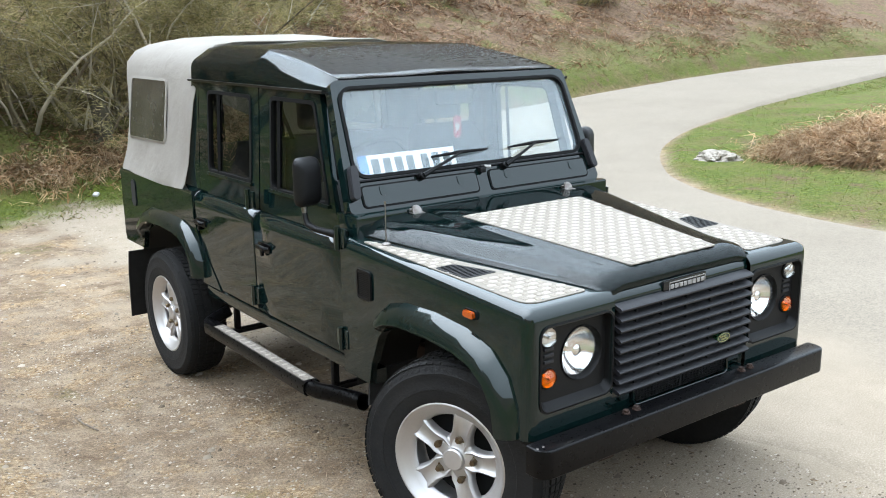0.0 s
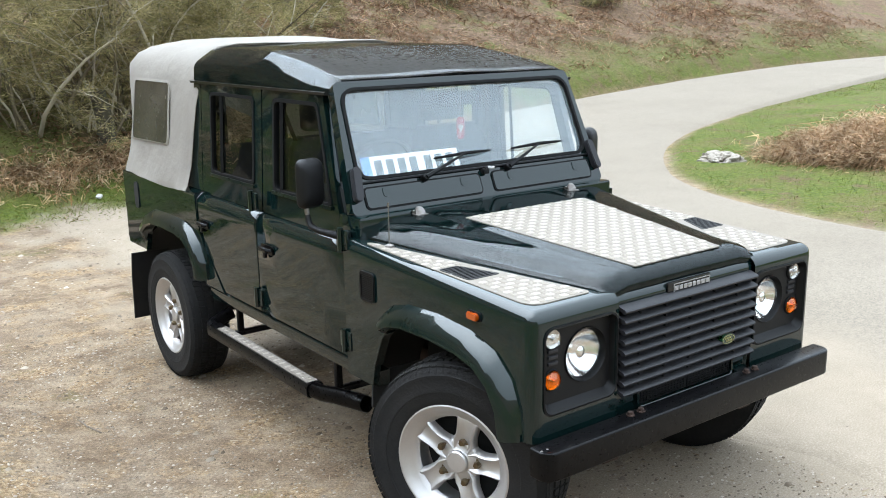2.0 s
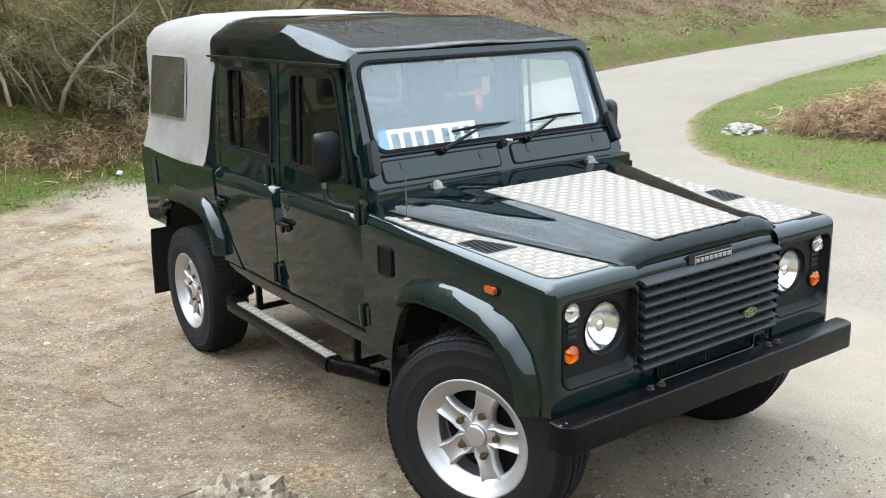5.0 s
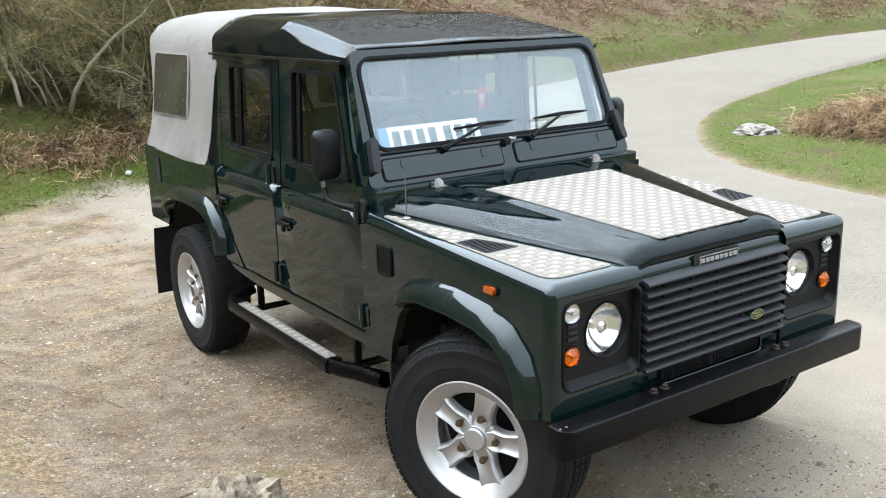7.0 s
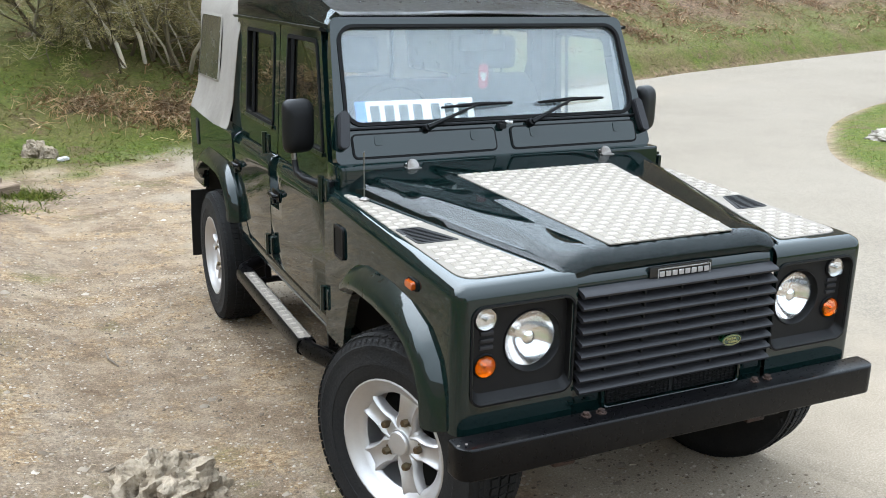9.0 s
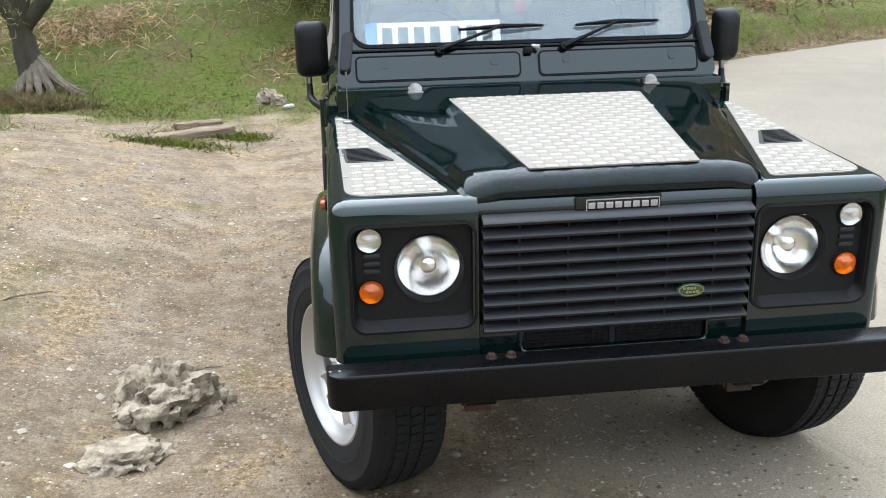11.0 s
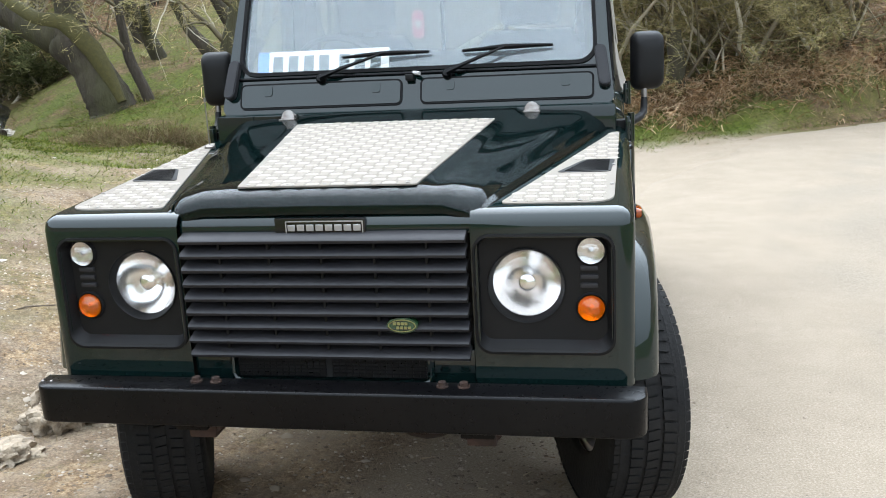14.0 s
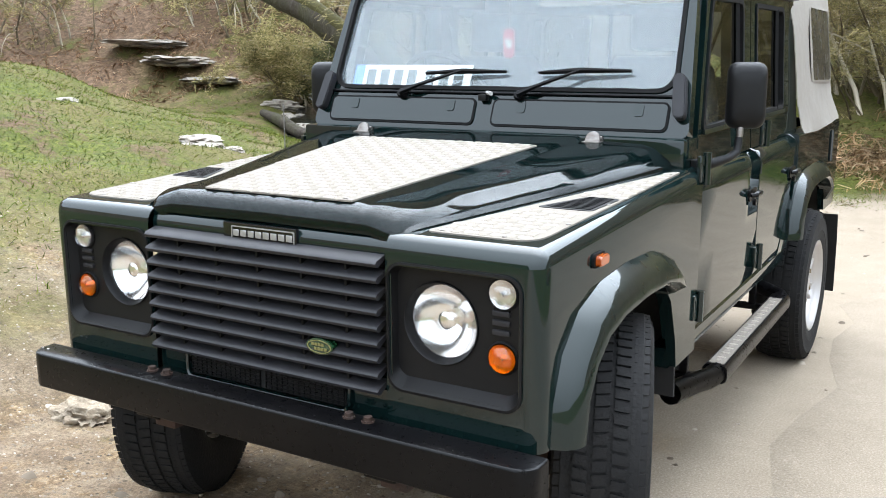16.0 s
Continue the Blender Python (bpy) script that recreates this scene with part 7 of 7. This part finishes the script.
def old_tree(name, label, seed, stems, depth, split, crown, mat=None):
    limbs = branch_tree(seed, stems, depth, 0.5, 0.66, 0.20, 0.1, split)
    tr = thing(name, label, "tree")
    big = [l for l in limbs if l[2] <= 1]
    fine = [l for l in limbs if l[2] > 1]
    part_mesh("trunk", limbs_mesh(big, lambda lvl: 12 if lvl == 0 else 7), mat or BARK, tr, "", True)
    part_mesh("branchwork", limbs_mesh(fine, lambda lvl: 4), TWIG, tr)
    if crown:
        part_mesh("crown", sprigs(limbs, crown, 0.16, 0.012, 2), SPRIG, tr)
    return tr


def gz(x, y):
    return float(ground_height(x, y)) - 0.12


def limbed_tree(name, label, seed, limbs, twigs, depth=3):
    """A tree from its main limbs, rows of (x, y, z, radius), with twigs branching from their upper parts."""
    r = random.Random(seed)
    big, stems = [], []
    for rows_ in limbs:
        k = np.arange(len(rows_))
        fine = np.linspace(0, len(rows_) - 1, 5 * len(rows_))
        P = np.stack([np.interp(fine, k, np.array(rows_)[:, c]) for c in range(4)], 1)
        for _ in range(3):
            P[1:-1] = P[1:-1] * 0.5 + (P[:-2] + P[2:]) * 0.25
        jit = np.array([[r.gauss(0, 1) for _ in range(3)] for _ in P]) * P[:, 3:4] * 0.03
        P[:, 3] *= 1 + 0.05 * np.sin(fine * 2.6 + seed) + np.array([r.uniform(-0.015, 0.015) for _ in P])
        big.append(([Vector(p) for p in P[:, :3] + jit], list(P[:, 3]), 0))
        for _ in range(twigs):
            m_ = r.randint(len(P) // 2, len(P) - 1)
            a = r.uniform(0, 2 * math.pi)
            stems.append((P[m_, :3], (math.cos(a) * 0.7, math.sin(a) * 0.7, r.uniform(0.2, 1.0)), r.uniform(0.8, 1.5), min(0.05, P[m_, 3] * 0.5)))
    fine_limbs = branch_tree(seed, stems, depth, 0.55, 0.66, 0.25, 0.15, 3)
    tr = thing(name, label, "tree")
    part_mesh("trunk", limbs_mesh(big, lambda lvl: 14), BARK, tr, "", True)
    part_mesh("branchwork", limbs_mesh(fine_limbs, lambda lvl: 4), TWIG, tr)
    part_mesh("crown", sprigs(fine_limbs, 3, 0.13, 0.008, 2), SPRIG, tr)
    return tr


# the gnarled thorn at the edge of the parking place, its pale flared foot spread on the turf
tx, ty = -4.86, 10.75
limbed_tree("gnarled_thorn_tree", "gnarled grey thorn tree with flared pale foot", 11, [
    [(tx + 0.04, ty, 0.20, 0.27), (tx, ty, 0.48, 0.20), (tx - 0.09, ty, 0.95, 0.155), (tx - 0.12, ty, 1.35, 0.165), (tx - 0.05, ty, 1.75, 0.12), (tx + 0.08, ty + 0.1, 2.3, 0.10), (tx + 0.12, ty + 0.2, 3.3, 0.05)],
    [(tx - 0.10, ty, 1.22, 0.11), (tx - 0.40, ty - 0.05, 1.60, 0.10), (tx - 0.72, ty, 1.95, 0.085), (tx - 1.05, ty + 0.1, 2.55, 0.06), (tx - 1.2, ty + 0.2, 3.3, 0.03)],
    [(tx - 0.06, ty, 1.15, 0.10), (tx + 0.18, ty - 0.05, 1.42, 0.10), (tx + 0.44, ty, 1.70, 0.085), (tx + 0.56, ty + 0.05, 2.10, 0.075), (tx + 0.60, ty + 0.2, 3.0, 0.04)]], 5)
roots = thing("tree_roots", "spread pale roots at the thorn's foot", "tree root")
for k, (a, ln) in enumerate(((-70, 0.75), (-30, 1.05), (-112, 0.6), (5, 0.7), (-150, 0.5), (-50, 0.85), (-90, 0.65), (-15, 0.9), (-130, 0.5))):
    bm = bmesh.new()
    ca, sa = math.cos(radians(a)), math.sin(radians(a))
    pts = [(tx + ca * ln * t, ty + sa * ln * t, float(ground_height(tx + ca * ln * t, ty + sa * ln * t)) + 0.55 * (1 - t) ** 2.2 - 0.03) for t in (0.05, 0.2, 0.4, 0.65, 1.0)]
    tube(bm, pts, [0.085, 0.075, 0.055, 0.035, 0.012], 7)
    part("root", bm, PALE_WOOD, roots)
# the leaning mossy tree by the stream
mx, my = -8.05, 12.7
leaning = limbed_tree("leaning_oak_tree", "leaning mossy oak forking low above the stream", 23, [
    [(mx + 0.05, my, gz(mx, my) - 0.2, 0.52), (mx, my, 0.74, 0.40), (mx - 0.20, my, 1.15, 0.37), (mx - 0.45, my, 1.60, 0.36), (mx - 0.82, my, 1.98, 0.33), (mx - 1.28, my - 0.05, 2.10, 0.26), (mx - 1.72, my - 0.05, 2.40, 0.25), (mx - 2.3, my - 0.05, 2.75, 0.23), (mx - 3.2, my - 0.1, 3.05, 0.19), (mx - 4.4, my - 0.1, 3.7, 0.12)],
    [(mx - 0.55, my + 0.05, 1.75, 0.27), (mx - 0.65, my + 0.1, 2.13, 0.25), (mx - 0.75, my + 0.15, 2.62, 0.22), (mx - 0.85, my + 0.2, 3.4, 0.17), (mx - 0.75, my + 0.3, 4.5, 0.09)]], 6)
bm = bmesh.new()
tube(bm, [(mx + 0.30, my - 0.22, 0.80), (mx + 0.08, my - 0.18, 1.25), (mx - 0.17, my - 0.15, 1.70), (mx - 0.62, my - 0.12, 2.17), (mx - 1.20, my - 0.12, 2.27), (mx - 1.68, my - 0.10, 2.56), (mx - 2.25, my - 0.10, 2.90), (mx - 3.1, my - 0.15, 3.18)], [0.09, 0.14, 0.18, 0.20, 0.16, 0.15, 0.14, 0.06], 10)
part("moss", bm, MOSS, leaning, "yellow-green moss along the upper side")
limbed_tree("bare_tree", "slender leafless tree on the stream bank", 29, [
    [(-7.45, 12.95, gz(-7.45, 12.95), 0.12), (-7.52, 12.95, 0.95, 0.10), (-7.80, 12.95, 1.60, 0.09), (-7.92, 13.0, 2.60, 0.07), (-7.85, 13.0, 3.8, 0.03)]], 6)
for i, (x, y, d, ln, rad) in enumerate(((-9.4, 16.7, (-0.25, 0, 1), 3.0, 0.20), (-8.4, 15.4, (-0.15, 0, 1), 3.0, 0.17), (-6.6, 15.8, (-0.5, 0, 1), 3.2, 0.18), (-12.0, 16.5, (0.1, 0, 1), 3.0, 0.14), (-5.2, 15.6, (0.1, 0, 1), 3.0, 0.18), (-10.6, 19.5, (0.2, 0, 1), 3.4, 0.17))):
    old_tree("bare_tree", "slender leafless tree on the stream bank", 30 + i, [((x, y, gz(x, y)), d, ln, rad)], 4, 3, 2)
bm = bmesh.new()
tube(bm, [(1.62, 12.0, gz(1.62, 12.0)), (1.66, 12.05, gz(1.62, 12.0) + 0.45), (1.60, 12.1, gz(1.62, 12.0) + 0.95)], [0.16, 0.13, 0.12], 9)
tagged(part("tree_stump", bm, BARK), "pale broken tree stump under the thicket", "tree stump")


# ---------------------------------------------------------------- rocks, timbers and oddments
def rock(name, label, x, y, sx, sy, sz, seed, mat=None, sink=0.35, category="rock"):
    b = bmesh.new()
    bmesh.ops.create_icosphere(b, subdivisions=5 if category == "rock" and sz > 0.15 else 4, radius=1.0)
    noise.seed_set(seed)
    for v in b.verts:
        c = v.co.copy()
        n1 = noise.noise(c * 1.3 + Vector((seed, 0, 0)))
        n2 = noise.noise(c * 3.7 + Vector((0, seed, 0)))
        n3 = noise.noise(c * 9.0)
        pit = max(0.0, noise.noise(c * 4.4 + Vector((7, seed, 0))) - 0.18) * 1.3
        v.co = c * (1 + 0.35 * n1 + 0.20 * n2 + 0.12 * n3 + 0.09 * abs(noise.noise(c * 17.0)) + 0.05 * noise.noise(c * 31.0) - pit)
        v.co = Vector((v.co.x * sx, v.co.y * sy, (v.co.z - sink + 0.35 * sink) * sz))
    m_ = pose(x, y, float(ground_height(x, y)), 0, 0, seed * 37)
    ob = part(name, b, mat or LICHEN, None, "", 60)
    ob.matrix_world = m_
    return tagged(ob, label, category)


rock("weathered_rock", "pitted grey lichened rock beside the parking place", -1.47, 0.64, 0.20, 0.22, 0.20, 3, None, 0.25)
rock("weathered_rock", "flat pitted grey rock embedded in gravel", -1.56, 0.22, 0.17, 0.13, 0.08, 5)
rock("turf_rock", "pale limestone rock on the turf island", 9.36, 6.52, 0.36, 0.22, 0.17, 8, PALE_ROCK)
rock("verge_rock", "grey mossy rock on the grass verge", -1.60, 9.50, 0.24, 0.18, 0.22, 9)
for i, (x, y, s_) in enumerate(((-11.9, 14.0, 0.5), (-11.2, 13.55, 0.42), (-10.6, 13.15, 0.36), (-12.7, 14.6, 0.5), (-5.0, 4.35, 0.22), (-5.35, 4.6, 0.3), (-4.75, 4.5, 0.15), (-7.6, 6.0, 0.2), (-6.4, 3.9, 0.14))):
    rock("stream_rock" if x < -8 else "half_buried_rock", "pale worn rock in the stream" if x < -8 else "pale rock half buried in turf", x, y, s_, s_ * 0.7, s_ * 0.3, 12 + i, PALE_ROCK)
for i, (x, y, s_) in enumerate(((-18.9, 16.6, 1.3), (-17.5, 16.2, 1.5), (-16.1, 15.9, 1.3))):
    rock("rock_slab", "pale rock ledge across the valley", x, y, s_, s_ * 0.6, s_ * 0.09, 31 + i, PALE_ROCK)


def beam(x0, y0, x1, y1, w, h, seed):
    """A rough squared timber lying on the ground."""
    b = bmesh.new()
    r = random.Random(seed)
    L = math.hypot(x1 - x0, y1 - y0)
    rings = []
    for k in range(9):
        t = k / 8
        x = (t - 0.5) * L
        rings.append([(x + r.uniform(-0.01, 0.01), yy + r.uniform(-0.008, 0.008), zz + r.uniform(-0.008, 0.008)) for yy, zz in ((-w / 2, 0), (w / 2, 0), (w / 2, h * 0.9), (w * 0.42, h), (-w * 0.42, h), (-w / 2, h * 0.9))])
    loft(b, rings)
    ob = part("old_timber", b, TIMBER)
    cx, cy = (x0 + x1) / 2, (y0 + y1) / 2
    ob.matrix_world = pose(cx, cy, min(float(ground_height(x0, y0)), float(ground_height(x1, y1))) - 0.02, 0, 0, math.degrees(math.atan2(y1 - y0, x1 - x0)))
    return tagged(ob, "weathered squared timber lying at the grass edge", "timber", "timbers at the grass edge")


beam(-2.70, 6.80, -1.90, 7.40, 0.20, 0.13, 1)
beam(-2.50, 7.50, -2.05, 7.72, 0.18, 0.12, 2)
bm = bmesh.new()
tube(bm, [(x, y, float(ground_height(x, y)) + h) for x, y, h in ((-10.35, 12.75, 0.10), (-10.9, 12.95, 0.16), (-11.5, 13.1, 0.17), (-12.2, 13.35, 0.12))], [0.09, 0.12, 0.13, 0.08], 10)
tagged(part("fallen_log", bm, BARK), "fallen grey log beside the stream", "log")
for x, y, a in ((-1.34, 9.10, 20), (0.9, 10.15, 60)):
    bm = bmesh.new()
    loft(bm, [[(u * s_, v * s_, z) for u, v in rounded(0.13, 0.07, 0.02, 3)] for s_, z in ((1, 0.0), (1.05, 0.02), (0.8, 0.035))])
    ob = part("litter_wrapper", bm, WHITE_TAG)
    ob.matrix_world = pose(x, y, float(ground_height(x, y)) + 0.01, 8, -6, a)
    tagged(ob, "crumpled white wrapper on the grass verge", "litter", "litter on the verge")
for x, y, a, ln in ((-1.55, 0.95, 15, 0.5), (-1.2, -0.55, 170, 0.35), (-1.9, -0.2, 165, 0.6), (-2.3, 1.6, 40, 0.3), (-1.5, 2.3, 100, 0.28)):
    bm = bmesh.new()
    tube(bm, [(-ln / 2, 0, 0.008), (-ln * 0.1, 0.02, 0.02), (ln / 2, -0.01, 0.006)], [0.004, 0.005, 0.003], 5)
    ob = part("dead_twig", bm, PALE_WOOD)
    ob.matrix_world = pose(x, y, float(ground_height(x, y)), 0, 0, a)
    tagged(ob, "dry fallen twig on the gravel", "twig", "twigs on the gravel")
